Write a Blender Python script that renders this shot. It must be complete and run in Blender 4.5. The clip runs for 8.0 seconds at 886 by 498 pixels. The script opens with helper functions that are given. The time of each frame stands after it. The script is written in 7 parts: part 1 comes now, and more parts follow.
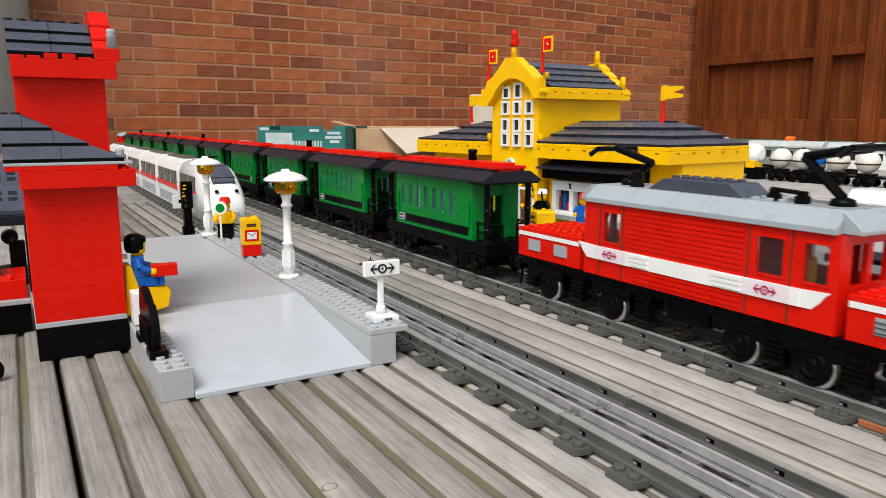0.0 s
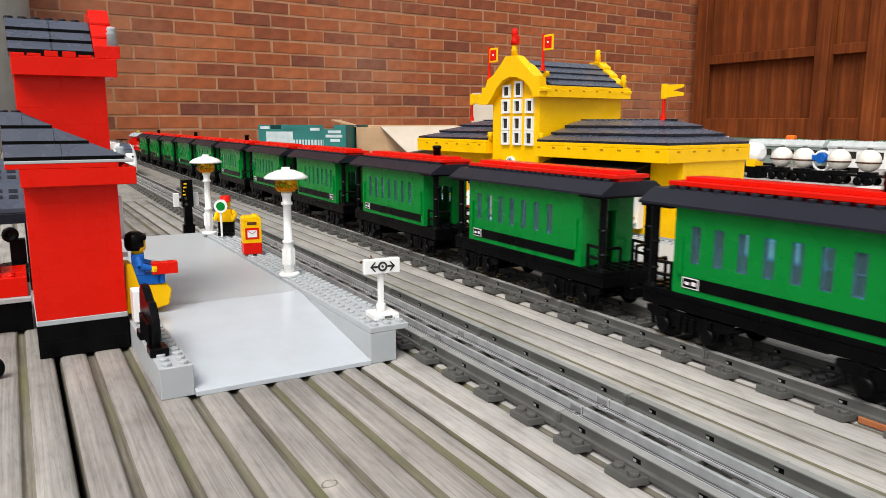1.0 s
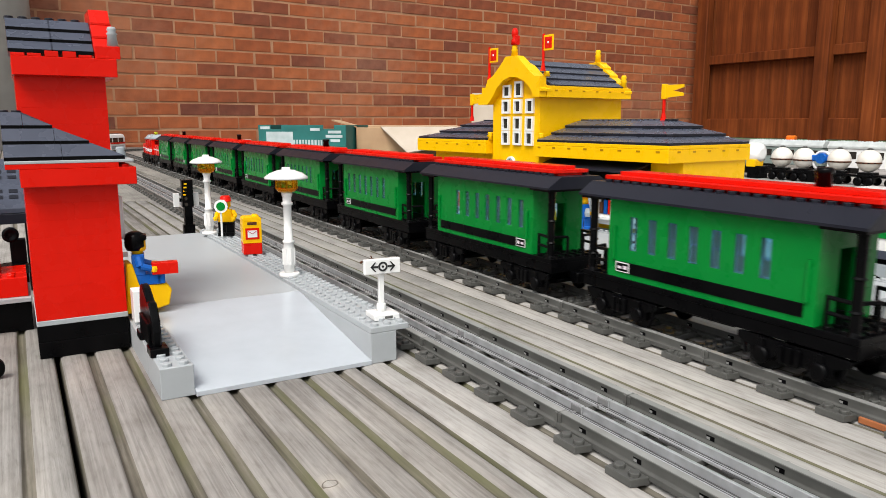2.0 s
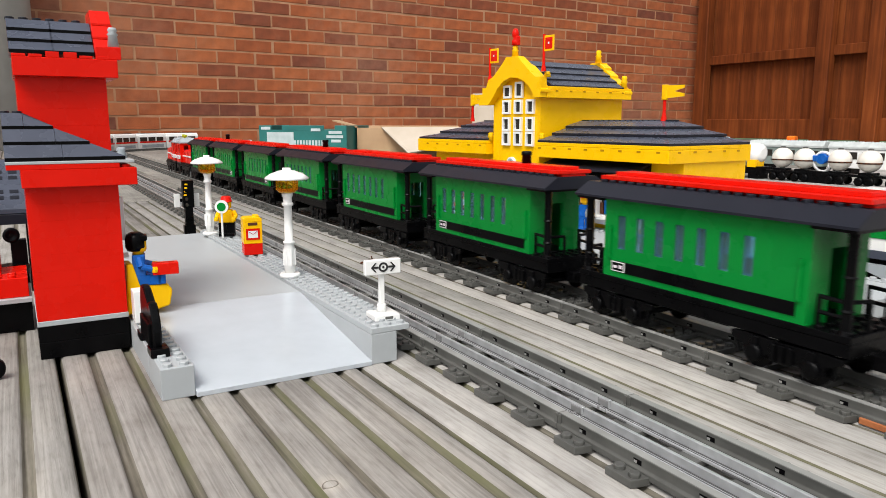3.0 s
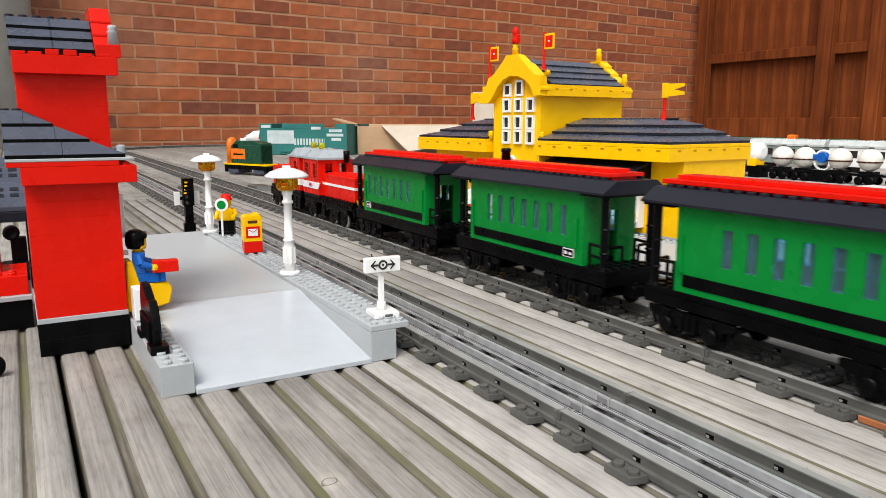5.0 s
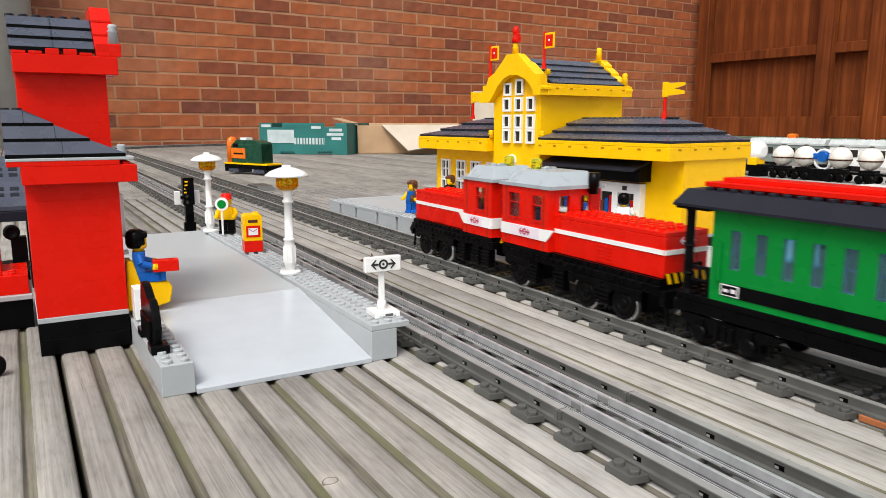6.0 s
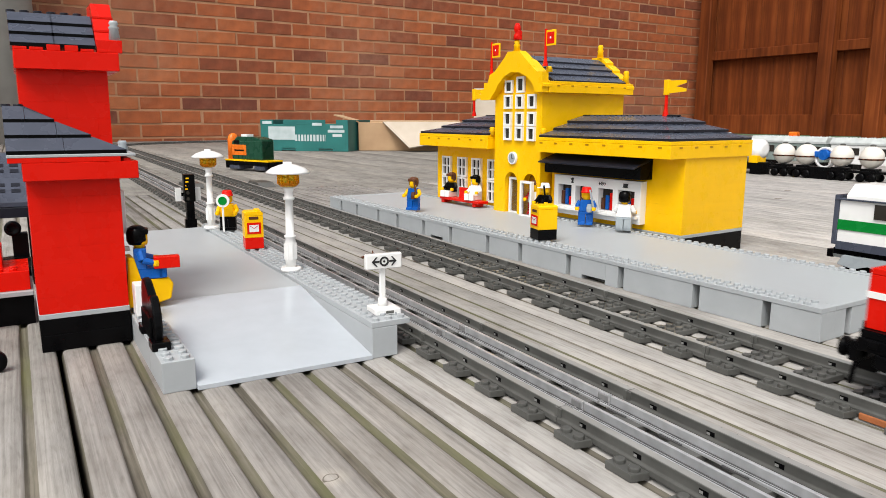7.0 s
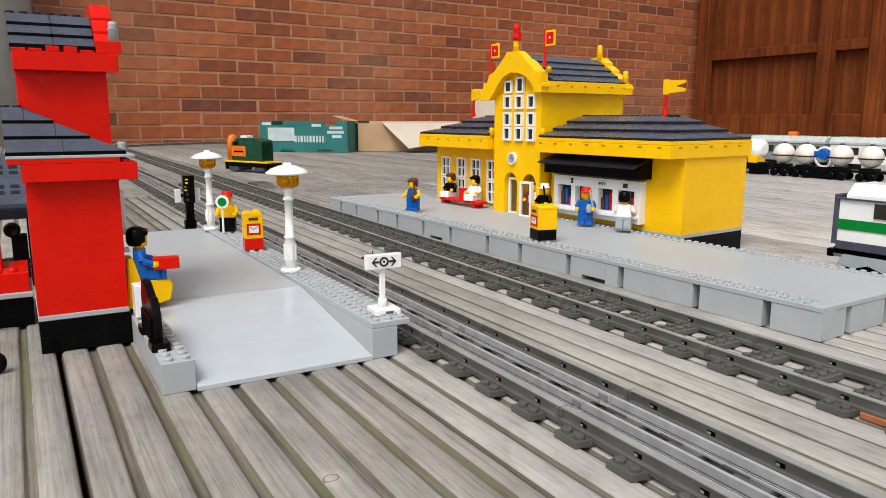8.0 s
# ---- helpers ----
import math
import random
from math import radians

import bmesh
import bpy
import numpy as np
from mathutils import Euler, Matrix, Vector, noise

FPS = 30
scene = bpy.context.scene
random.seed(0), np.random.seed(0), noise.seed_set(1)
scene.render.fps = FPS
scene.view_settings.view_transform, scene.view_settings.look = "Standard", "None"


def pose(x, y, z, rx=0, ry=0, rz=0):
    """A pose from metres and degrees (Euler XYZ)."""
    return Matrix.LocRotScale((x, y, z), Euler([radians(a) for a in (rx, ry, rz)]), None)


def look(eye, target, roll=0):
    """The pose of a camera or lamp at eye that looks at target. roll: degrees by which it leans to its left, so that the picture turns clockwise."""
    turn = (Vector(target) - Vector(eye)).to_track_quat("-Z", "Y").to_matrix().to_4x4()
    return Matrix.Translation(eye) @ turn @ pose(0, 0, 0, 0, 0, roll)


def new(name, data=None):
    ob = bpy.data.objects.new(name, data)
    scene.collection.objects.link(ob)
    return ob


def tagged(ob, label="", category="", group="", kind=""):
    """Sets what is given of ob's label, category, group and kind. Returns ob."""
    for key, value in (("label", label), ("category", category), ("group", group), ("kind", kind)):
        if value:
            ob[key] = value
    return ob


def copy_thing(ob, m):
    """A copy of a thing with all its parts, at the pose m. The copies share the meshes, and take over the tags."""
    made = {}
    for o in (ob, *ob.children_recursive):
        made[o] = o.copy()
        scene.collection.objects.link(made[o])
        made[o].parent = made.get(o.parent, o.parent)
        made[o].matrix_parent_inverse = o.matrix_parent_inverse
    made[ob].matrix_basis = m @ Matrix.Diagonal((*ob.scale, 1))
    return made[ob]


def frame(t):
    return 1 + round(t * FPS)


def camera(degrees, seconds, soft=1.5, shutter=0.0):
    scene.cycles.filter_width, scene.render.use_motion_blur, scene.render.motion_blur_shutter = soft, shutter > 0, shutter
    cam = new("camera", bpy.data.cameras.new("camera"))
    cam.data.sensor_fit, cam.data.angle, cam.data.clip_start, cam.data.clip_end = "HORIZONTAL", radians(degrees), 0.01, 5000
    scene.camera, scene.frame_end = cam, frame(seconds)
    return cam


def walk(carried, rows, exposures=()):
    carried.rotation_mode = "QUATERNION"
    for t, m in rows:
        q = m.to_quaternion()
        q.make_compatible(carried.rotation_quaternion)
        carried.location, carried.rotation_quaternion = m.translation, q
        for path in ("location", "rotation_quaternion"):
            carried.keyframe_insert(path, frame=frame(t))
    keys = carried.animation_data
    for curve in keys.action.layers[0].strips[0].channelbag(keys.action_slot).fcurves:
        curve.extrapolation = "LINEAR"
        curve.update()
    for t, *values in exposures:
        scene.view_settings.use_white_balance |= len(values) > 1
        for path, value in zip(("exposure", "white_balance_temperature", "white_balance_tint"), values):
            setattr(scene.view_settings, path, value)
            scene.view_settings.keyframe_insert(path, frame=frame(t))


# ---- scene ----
cam = camera(62.976, 8.0, soft=0.85, shutter=0.15)
EXPO = 0.63


def aim(x, y, z, turn, tilt, roll):
    """Camera pose: turn to the right of +y, tilt downwards, roll, in degrees."""
    return pose(x, y, z, 90 - tilt, 0, -turn) @ pose(0, 0, 0, 0, 0, roll)


PATH = [
    (0.0, aim(-0.0004, 0.0006, 0.1354, 30.600, 9.840, 0.051)),
    (0.5, aim(-0.0004, 0.0002, 0.1352, 30.526, 9.887, 0.053)),
    (1.0, aim(-0.0003, 0.0002, 0.1348, 30.548, 9.923, 0.050)),
    (1.5, aim(-0.0004, 0.0004, 0.1347, 30.555, 9.910, 0.060)),
    (3.0, aim(-0.0003, 0.0002, 0.1349, 30.493, 9.880, 0.060)),
    (3.5, aim(-0.0004, 0.0001, 0.1351, 30.468, 9.842, 0.104)),
    (4.0, aim(-0.0004, 0.0001, 0.1346, 30.468, 9.906, 0.121)),
    (4.5, aim(-0.0001, -0.0002, 0.1345, 30.476, 9.967, 0.127)),
    (6.0, aim(-0.0002, 0.0000, 0.1345, 30.460, 10.051, 0.080)),
    (6.5, aim(0.0000, -0.0005, 0.1343, 30.430, 10.225, 0.300)),
    (7.0, aim(-0.0003, 0.0000, 0.1346, 30.405, 10.275, 0.220)),
    (7.5, aim(0.0000, 0.0000, 0.1341, 30.428, 10.230, 0.129)),
    (8.0, aim(-0.0002, 0.0003, 0.1342, 30.427, 10.210, 0.070)),
]
walk(cam, PATH, exposures=[(0.0, EXPO - 0.08), (1.0, EXPO + 0.09), (6.5, EXPO + 0.12), (7.0, EXPO + 0.08), (7.5, EXPO - 0.04), (8.0, EXPO - 0.09)])

# ---- light: a bright overcast sky ----
world = bpy.data.worlds.new("sky")
scene.world = world
world.use_nodes = True
wn, wl = world.node_tree.nodes, world.node_tree.links
sky = wn.new("ShaderNodeTexSky")
sky.sky_type, sky.sun_disc = "NISHITA", False
sky.sun_elevation, sky.sun_rotation = radians(56), radians(231)
sky.air_density, sky.dust_density = 1.0, 4.0
grey = wn.new("ShaderNodeHueSaturation")
grey.inputs["Saturation"].default_value = 0.22
wl.new(sky.outputs["Color"], grey.inputs["Color"])
wl.new(grey.outputs["Color"], wn["Background"].inputs["Color"])
wn["Background"].inputs["Strength"].default_value = 0.11
sun_data = bpy.data.lights.new("sun", "SUN")
sun_data.energy, sun_data.angle, sun_data.color = 1.45, radians(28), (1.0, 0.97, 0.92)
sun = new("sun", sun_data)
sun.matrix_world = look((-3.4, -2.75, 6.6), (0, 0, 0))


# ---- materials ----
def mat_base(name):
    m = bpy.data.materials.new(name)
    m.use_nodes = True
    return m, m.node_tree.nodes, m.node_tree.links, m.node_tree.nodes["Principled BSDF"]


def noise_node(n, l, scale, detail=3.0, stretch=None, space="Object"):
    tc = n.new("ShaderNodeTexCoord")
    nz = n.new("ShaderNodeTexNoise")
    nz.inputs["Scale"].default_value, nz.inputs["Detail"].default_value = scale, detail
    if stretch:
        mp = n.new("ShaderNodeMapping")
        mp.inputs["Scale"].default_value = stretch
        l.new(tc.outputs[space], mp.inputs["Vector"])
        l.new(mp.outputs["Vector"], nz.inputs["Vector"])
    else:
        l.new(tc.outputs[space], nz.inputs["Vector"])
    return nz


def ramp_node(n, l, src, stops):
    r = n.new("ShaderNodeValToRGB")
    while len(r.color_ramp.elements) < len(stops):
        r.color_ramp.elements.new(0.5)
    for e, (p, c) in zip(r.color_ramp.elements, stops):
        e.position, e.color = p, (*c, 1)
    l.new(src, r.inputs["Fac"])
    return r


def mul_node(n, l, a, b, fac=1.0, kind="MULTIPLY"):
    x = n.new("ShaderNodeMixRGB")
    x.blend_type = kind
    x.inputs["Fac"].default_value = fac
    l.new(a, x.inputs["Color1"])
    l.new(b, x.inputs["Color2"])
    return x


def bump_node(n, l, src, bsdf, strength, dist):
    b = n.new("ShaderNodeBump")
    b.inputs["Strength"].default_value, b.inputs["Distance"].default_value = strength, dist
    l.new(src, b.inputs["Height"])
    l.new(b.outputs["Normal"], bsdf.inputs["Normal"])


def plastic(name, rgb, rough=0.24, dust=0.10, spec=0.28):
    """Moulded toy plastic: glossy, a little dusty and scuffed."""
    m, n, l, p = mat_base(name)
    nz = noise_node(n, l, 55, 4)
    k = 1 - dust
    lo = tuple(c * k for c in rgb)
    hi = tuple(min(1, c * (1 + dust * 0.5) + dust * 0.012) for c in rgb)
    col = ramp_node(n, l, nz.outputs["Fac"], [(0.3, lo), (0.7, hi)])
    l.new(col.outputs["Color"], p.inputs["Base Color"])
    fine = noise_node(n, l, 420, 2)
    rr = n.new("ShaderNodeMapRange")
    rr.inputs["To Min"].default_value, rr.inputs["To Max"].default_value = rough * 0.8, rough * 1.5
    l.new(nz.outputs["Fac"], rr.inputs["Value"])
    l.new(rr.outputs["Result"], p.inputs["Roughness"])
    p.inputs["Specular IOR Level"].default_value = spec
    bump_node(n, l, fine.outputs["Fac"], p, 0.04, 0.0004)
    return m


RED = plastic("red_plastic", (0.66, 0.008, 0.002), 0.24, 0.05, 0.16)
YELLOW = plastic("yellow_plastic", (0.93, 0.52, 0.001), 0.25, 0.05, 0.18)
GREEN = plastic("green_plastic", (0.001, 0.200, 0.028), 0.24, 0.06, 0.16)
BLACK = plastic("black_plastic", (0.0014, 0.0014, 0.0018), 0.25, 0.1, 0.09)
WHITE = plastic("white_plastic", (0.82, 0.82, 0.80), 0.2, 0.05)
LIGHT_GREY = plastic("light_grey_plastic", (0.385, 0.408, 0.42), 0.36, 0.06, 0.24)
# glossier copy of the platform grey, sky reflection brightened into its colour
SKYLIT_GREY = plastic("skylit_grey_plastic", (0.455, 0.49, 0.525), 0.15, 0.05, 0.7)
DARK_GREY = plastic("dark_grey_plastic", (0.092, 0.092, 0.085), 0.3, 0.28)
SLATE = plastic("slate_grey_plastic", (0.060, 0.068, 0.094), 0.24, 0.12)
ROOF_DARK = plastic("dark_roof_plastic", (0.012, 0.013, 0.020), 0.33, 0.1, 0.2)
# the station's yellow darkened, for painted shade in notches and doorway
SHADE_YELLOW = plastic("shade_yellow_plastic", (0.42, 0.20, 0.002), 0.4, 0.1, 0.15)
BLUE = plastic("blue_plastic", (0.005, 0.10, 0.42))
ORANGE = plastic("orange_plastic", (0.75, 0.16, 0.01))
DARK_GREEN = plastic("dark_green_plastic", (0.008, 0.055, 0.03))
BROWN = plastic("brown_plastic", (0.10, 0.035, 0.015))
PALE_GREY = plastic("pale_grey_plastic", (0.335, 0.375, 0.40), 0.25, 0.05, 0.22)
PRINT_DARK = plastic("dark_print", (0.03, 0.03, 0.03), 0.4)
PRINT_RED = plastic("crimson_print", (0.40, 0.01, 0.06), 0.4)
STICKER = plastic("pale_sticker", (0.78, 0.70, 0.75), 0.35, 0.04)


def metal(name, rgb, rough=0.3, shine=1.0):
    m, n, l, p = mat_base(name)
    nz = noise_node(n, l, 140, 3)
    col = ramp_node(n, l, nz.outputs["Fac"], [(0.3, tuple(c * 0.8 for c in rgb)), (0.7, rgb)])
    l.new(col.outputs["Color"], p.inputs["Base Color"])
    p.inputs["Metallic"].default_value, p.inputs["Roughness"].default_value = shine, rough
    return m


STEEL = metal("worn_steel", (0.72, 0.72, 0.72), 0.28)
RAIL_METAL = metal("dull_silvery_rail", (0.62, 0.63, 0.64), 0.33, 0.55)
STEEL_DULL = metal("dull_clip_metal", (0.30, 0.30, 0.30), 0.5, 0.4)
RAIL_DULL = metal("dark_rail_strip", (0.10, 0.10, 0.10), 0.5, 0.3)
TRACK_PALE = plastic("pale_track_plastic", (0.27, 0.27, 0.258), 0.3, 0.2)


def glass(name, rgb, rough=0.05, trans=0.9):
    m, n, l, p = mat_base(name)
    p.inputs["Base Color"].default_value = (*rgb, 1)
    p.inputs["Transmission Weight"].default_value = trans
    p.inputs["Roughness"].default_value, p.inputs["IOR"].default_value = rough, 1.2
    return m


AMBER = glass("amber_clear_plastic", (0.95, 0.62, 0.03), 0.15)
NEON = glass("clear_yellow_green_plastic", (0.80, 0.82, 0.05), 0.12, 0.8)
BLUE_CLEAR = glass("pale_blue_clear_plastic", (0.42, 0.76, 0.90), 0.06, 0.93)
CLEAR = glass("clear_plastic", (0.70, 0.70, 0.72), 0.05, 0.985)


def wood_deck(name, dark, mid, light, knot=None, moss=None):
    """Weathered decking: broken grey fibres along y, saw marks, blotches and stains across several decimetres."""
    m, n, l, p = mat_base(name)
    fib = noise_node(n, l, 1.0, 4, (620, 11, 160))
    fib.inputs["Distortion"].default_value = 0.6
    saw = noise_node(n, l, 1.0, 3, (480, 95, 160))
    mot = noise_node(n, l, 42.0, 6, (1, 0.45, 1))
    sta = noise_node(n, l, 9.0, 5, (1, 0.35, 1))
    info = n.new("ShaderNodeObjectInfo")
    col = ramp_node(n, l, fib.outputs["Fac"], [(0.26, dark), (0.5, mid), (0.76, light)])
    st = ramp_node(n, l, sta.outputs["Fac"], [(0.32, (0.74, 0.73, 0.70)), (0.48, (0.98, 0.97, 0.95)), (0.68, (1.10, 1.07, 1.02))])
    mt = ramp_node(n, l, mot.outputs["Fac"], [(0.30, (0.74, 0.73, 0.72)), (0.5, (1.0, 1.0, 1.0)), (0.72, (1.14, 1.13, 1.11))])
    sw = ramp_node(n, l, saw.outputs["Fac"], [(0.30, (0.86, 0.85, 0.84)), (0.48, (1.0, 1.0, 1.0)), (0.75, (1.05, 1.05, 1.05))])
    mix0 = mul_node(n, l, col.outputs["Color"], mt.outputs["Color"])
    mixs = mul_node(n, l, mix0.outputs["Color"], sw.outputs["Color"])
    mix = mul_node(n, l, mixs.outputs["Color"], st.outputs["Color"])
    rnd = ramp_node(n, l, info.outputs["Random"], [(0.0, (0.88, 0.87, 0.85)), (1.0, (1.08, 1.06, 1.04))])
    mix2 = mul_node(n, l, mix.outputs["Color"], rnd.outputs["Color"])
    # knots with a dark rim, and dark checks along the grain
    tc = n.new("ShaderNodeTexCoord")
    vo = n.new("ShaderNodeTexVoronoi")
    vo.inputs["Scale"].default_value = 7.5
    l.new(tc.outputs["Object"], vo.inputs["Vector"])
    kn = ramp_node(n, l, vo.outputs["Distance"], [(0.0, (0.55, 0.49, 0.42)), (0.030, (0.80, 0.76, 0.71)), (0.046, (0.40, 0.35, 0.29)), (0.066, (1, 1, 1))])
    chk = noise_node(n, l, 1.0, 3, (300, 9, 100))
    ck = ramp_node(n, l, chk.outputs["Fac"], [(0.22, (0.42, 0.39, 0.35)), (0.31, (1, 1, 1))])
    mix3 = mul_node(n, l, mix2.outputs["Color"], kn.outputs["Color"])
    mix4 = mul_node(n, l, mix3.outputs["Color"], ck.outputs["Color"])
    last = mix4
    if knot:
        # one large knot: a pale heart in a thin dark ring
        mp = n.new("ShaderNodeMapping")
        mp.inputs["Scale"].default_value = (330, 370, 0)
        mp.inputs["Location"].default_value = (-330 * knot[0], -370 * knot[1], 0)
        l.new(tc.outputs["Object"], mp.inputs["Vector"])
        wob = noise_node(n, l, 500, 3)
        wv = mul_node(n, l, mp.outputs["Vector"], wob.outputs["Color"], 0.25, "ADD")
        ln = n.new("ShaderNodeVectorMath")
        ln.operation = "LENGTH"
        l.new(wv.outputs["Color"], ln.inputs[0])
        sc = n.new("ShaderNodeMath")
        sc.operation = "MULTIPLY"
        sc.inputs[1].default_value = 0.3
        l.new(ln.outputs["Value"], sc.inputs[0])
        ring = ramp_node(n, l, sc.outputs["Value"], [(0.0, (1.1, 1.1, 1.1)), (0.24, (1.15, 1.14, 1.12)), (0.29, (0.35, 0.31, 0.27)), (0.34, (1.22, 1.2, 1.16)), (0.95, (1, 1, 1))])
        last = mul_node(n, l, mix4.outputs["Color"], ring.outputs["Color"])
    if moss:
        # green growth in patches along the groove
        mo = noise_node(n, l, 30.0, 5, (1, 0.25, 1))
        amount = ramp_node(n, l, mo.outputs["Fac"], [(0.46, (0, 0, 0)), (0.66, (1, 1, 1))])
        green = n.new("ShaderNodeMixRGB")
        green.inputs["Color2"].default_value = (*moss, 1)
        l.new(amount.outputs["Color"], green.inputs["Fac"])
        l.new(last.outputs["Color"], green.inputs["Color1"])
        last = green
    l.new(last.outputs["Color"], p.inputs["Base Color"])
    p.inputs["Roughness"].default_value = 0.8
    p.inputs["Specular IOR Level"].default_value = 0.15
    relief = mul_node(n, l, fib.outputs["Fac"], saw.outputs["Fac"], 0.45, "MIX")
    bump_node(n, l, relief.outputs["Color"], p, 0.75, 0.0008)
    return m



DECK = wood_deck("weathered_deck_wood", (0.210, 0.201, 0.192), (0.284, 0.275, 0.266), (0.342, 0.333, 0.324), (0.0811, 0.2417))
DECK_PALE = wood_deck("pale_smooth_deck_wood", (0.345, 0.338, 0.331), (0.40, 0.394, 0.387), (0.445, 0.439, 0.432))
DECK_BLEACHED = wood_deck("bleached_deck_wood", (0.44, 0.437, 0.435), (0.53, 0.527, 0.525), (0.58, 0.577, 0.575))
DECK_FAR = wood_deck("grey_smooth_deck_wood", (0.165, 0.156, 0.146), (0.215, 0.205, 0.193), (0.265, 0.254, 0.241))
# groove wood: recess shade painted in as darker tones, plus patches of moss
DECK_GROOVE = wood_deck("shaded_mossy_groove_wood", (0.088, 0.081, 0.068), (0.155, 0.145, 0.122), (0.225, 0.212, 0.184), moss=(0.135, 0.135, 0.070))


def bloom(n, l, geo, under, pale, most):
    """Pale salts washed over the wall in clouds a metre wide, broken up at the scale of a brick."""
    wide = n.new("ShaderNodeTexNoise")
    wide.inputs["Scale"].default_value, wide.inputs["Detail"].default_value = 1.15, 3
    fine = n.new("ShaderNodeTexNoise")
    fine.inputs["Scale"].default_value, fine.inputs["Detail"].default_value = 22, 4
    for node in (wide, fine):
        l.new(geo.outputs["Position"], node.inputs["Vector"])
    both = mul_node(n, l, wide.outputs["Fac"], fine.outputs["Fac"], 0.28, "MIX")
    amount = ramp_node(n, l, both.outputs["Color"], [(0.46, (0, 0, 0)), (0.68, (most, most, most))])
    mix = n.new("ShaderNodeMixRGB")
    mix.inputs["Color2"].default_value = (*pale, 1)
    l.new(amount.outputs["Color"], mix.inputs["Fac"])
    l.new(under, mix.inputs["Color1"])
    return mix


def brick_mat():
    m, n, l, p = mat_base("red_clay_brick")
    info = n.new("ShaderNodeObjectInfo")
    geo = n.new("ShaderNodeNewGeometry")
    add = n.new("ShaderNodeMath")
    add.operation = "ADD"
    l.new(info.outputs["Random"], add.inputs[0])
    l.new(geo.outputs["Random Per Island"], add.inputs[1])
    fr = n.new("ShaderNodeMath")
    fr.operation = "FRACT"
    l.new(add.outputs["Value"], fr.inputs[0])
    base = ramp_node(n, l, fr.outputs["Value"], [(0.0, (0.155, 0.045, 0.025)), (0.09, (0.225, 0.059, 0.023)), (0.35, (0.30, 0.077, 0.023)), (0.7, (0.345, 0.091, 0.027)), (1.0, (0.40, 0.122, 0.040))])
    nz = noise_node(n, l, 14, 6)
    st = ramp_node(n, l, nz.outputs["Fac"], [(0.3, (0.72, 0.72, 0.72)), (0.7, (1.15, 1.12, 1.1))])
    mix = mul_node(n, l, base.outputs["Color"], st.outputs["Color"])
    bloomed = bloom(n, l, geo, mix.outputs["Color"], (0.43, 0.215, 0.130), 0.42)
    l.new(bloomed.outputs["Color"], p.inputs["Base Color"])
    p.inputs["Roughness"].default_value = 0.85
    g = noise_node(n, l, 160, 4)
    bump_node(n, l, g.outputs["Fac"], p, 0.4, 0.003)
    return m


BRICK = brick_mat()


def rough_mat(name, lo, hi, scale, rough=0.9, bump=0.3, dist=0.003, stretch=None, spec=0.4):
    m, n, l, p = mat_base(name)
    nz = noise_node(n, l, scale, 6, stretch)
    col = ramp_node(n, l, nz.outputs["Fac"], [(0.3, lo), (0.7, hi)])
    l.new(col.outputs["Color"], p.inputs["Base Color"])
    p.inputs["Roughness"].default_value = rough
    p.inputs["Specular IOR Level"].default_value = spec
    bump_node(n, l, nz.outputs["Fac"], p, bump, dist)
    return m


MORTAR = rough_mat("sandy_mortar", (0.35, 0.176, 0.092), (0.46, 0.252, 0.144), 11)


def fence_wood():
    """Red-brown stain over sawn boards: long streaks, blotches, and a shift from board to board."""
    m, n, l, p = mat_base("red_brown_stained_wood")
    streak = noise_node(n, l, 1.0, 5, (38, 38, 1.6))
    blot = noise_node(n, l, 3.2, 5, (1.6, 1.6, 0.8))
    info = n.new("ShaderNodeObjectInfo")
    col = ramp_node(n, l, streak.outputs["Fac"], [(0.30, (0.100, 0.022, 0.005)), (0.52, (0.150, 0.036, 0.0075)), (0.74, (0.205, 0.054, 0.012))])
    bl = ramp_node(n, l, blot.outputs["Fac"], [(0.32, (0.70, 0.68, 0.66)), (0.5, (1, 1, 1)), (0.72, (1.28, 1.30, 1.35))])
    rn = ramp_node(n, l, info.outputs["Random"], [(0.0, (0.82, 0.80, 0.80)), (1.0, (1.14, 1.16, 1.18))])
    a = mul_node(n, l, col.outputs["Color"], bl.outputs["Color"])
    b = mul_node(n, l, a.outputs["Color"], rn.outputs["Color"])
    l.new(b.outputs["Color"], p.inputs["Base Color"])
    p.inputs["Roughness"].default_value = 0.7
    p.inputs["Specular IOR Level"].default_value = 0.15
    bump_node(n, l, streak.outputs["Fac"], p, 0.3, 0.002)
    return m


FENCE_WOOD = fence_wood()
CARD = rough_mat("brown_cardboard", (0.40, 0.25, 0.14), (0.50, 0.33, 0.19), 12, 0.85, 0.1)
CARD_LIGHT = rough_mat("pale_cardboard", (0.42, 0.35, 0.27), (0.52, 0.45, 0.37), 9, 0.8, 0.1)
TEAL = rough_mat("printed_teal_card", (0.012, 0.115, 0.105), (0.02, 0.165, 0.15), 10, 0.5, 0.05)
TEAL_PRINT = rough_mat("pale_print_on_card", (0.38, 0.46, 0.46), (0.55, 0.61, 0.62), 20, 0.5, 0.05)
RUST = rough_mat("rusty_orange_brick", (0.30, 0.09, 0.03), (0.42, 0.15, 0.05), 60, 0.7, 0.2)
WALL_GREY = rough_mat("pale_render", (0.33, 0.32, 0.30), (0.43, 0.42, 0.40), 8)
PLASTIC_BAG = rough_mat("pale_teal_packaging", (0.35, 0.52, 0.52), (0.6, 0.7, 0.7), 20, 0.3)

S = 0.008     # one stud
B = 0.0096    # one brick high
P = 0.0032    # one plate high


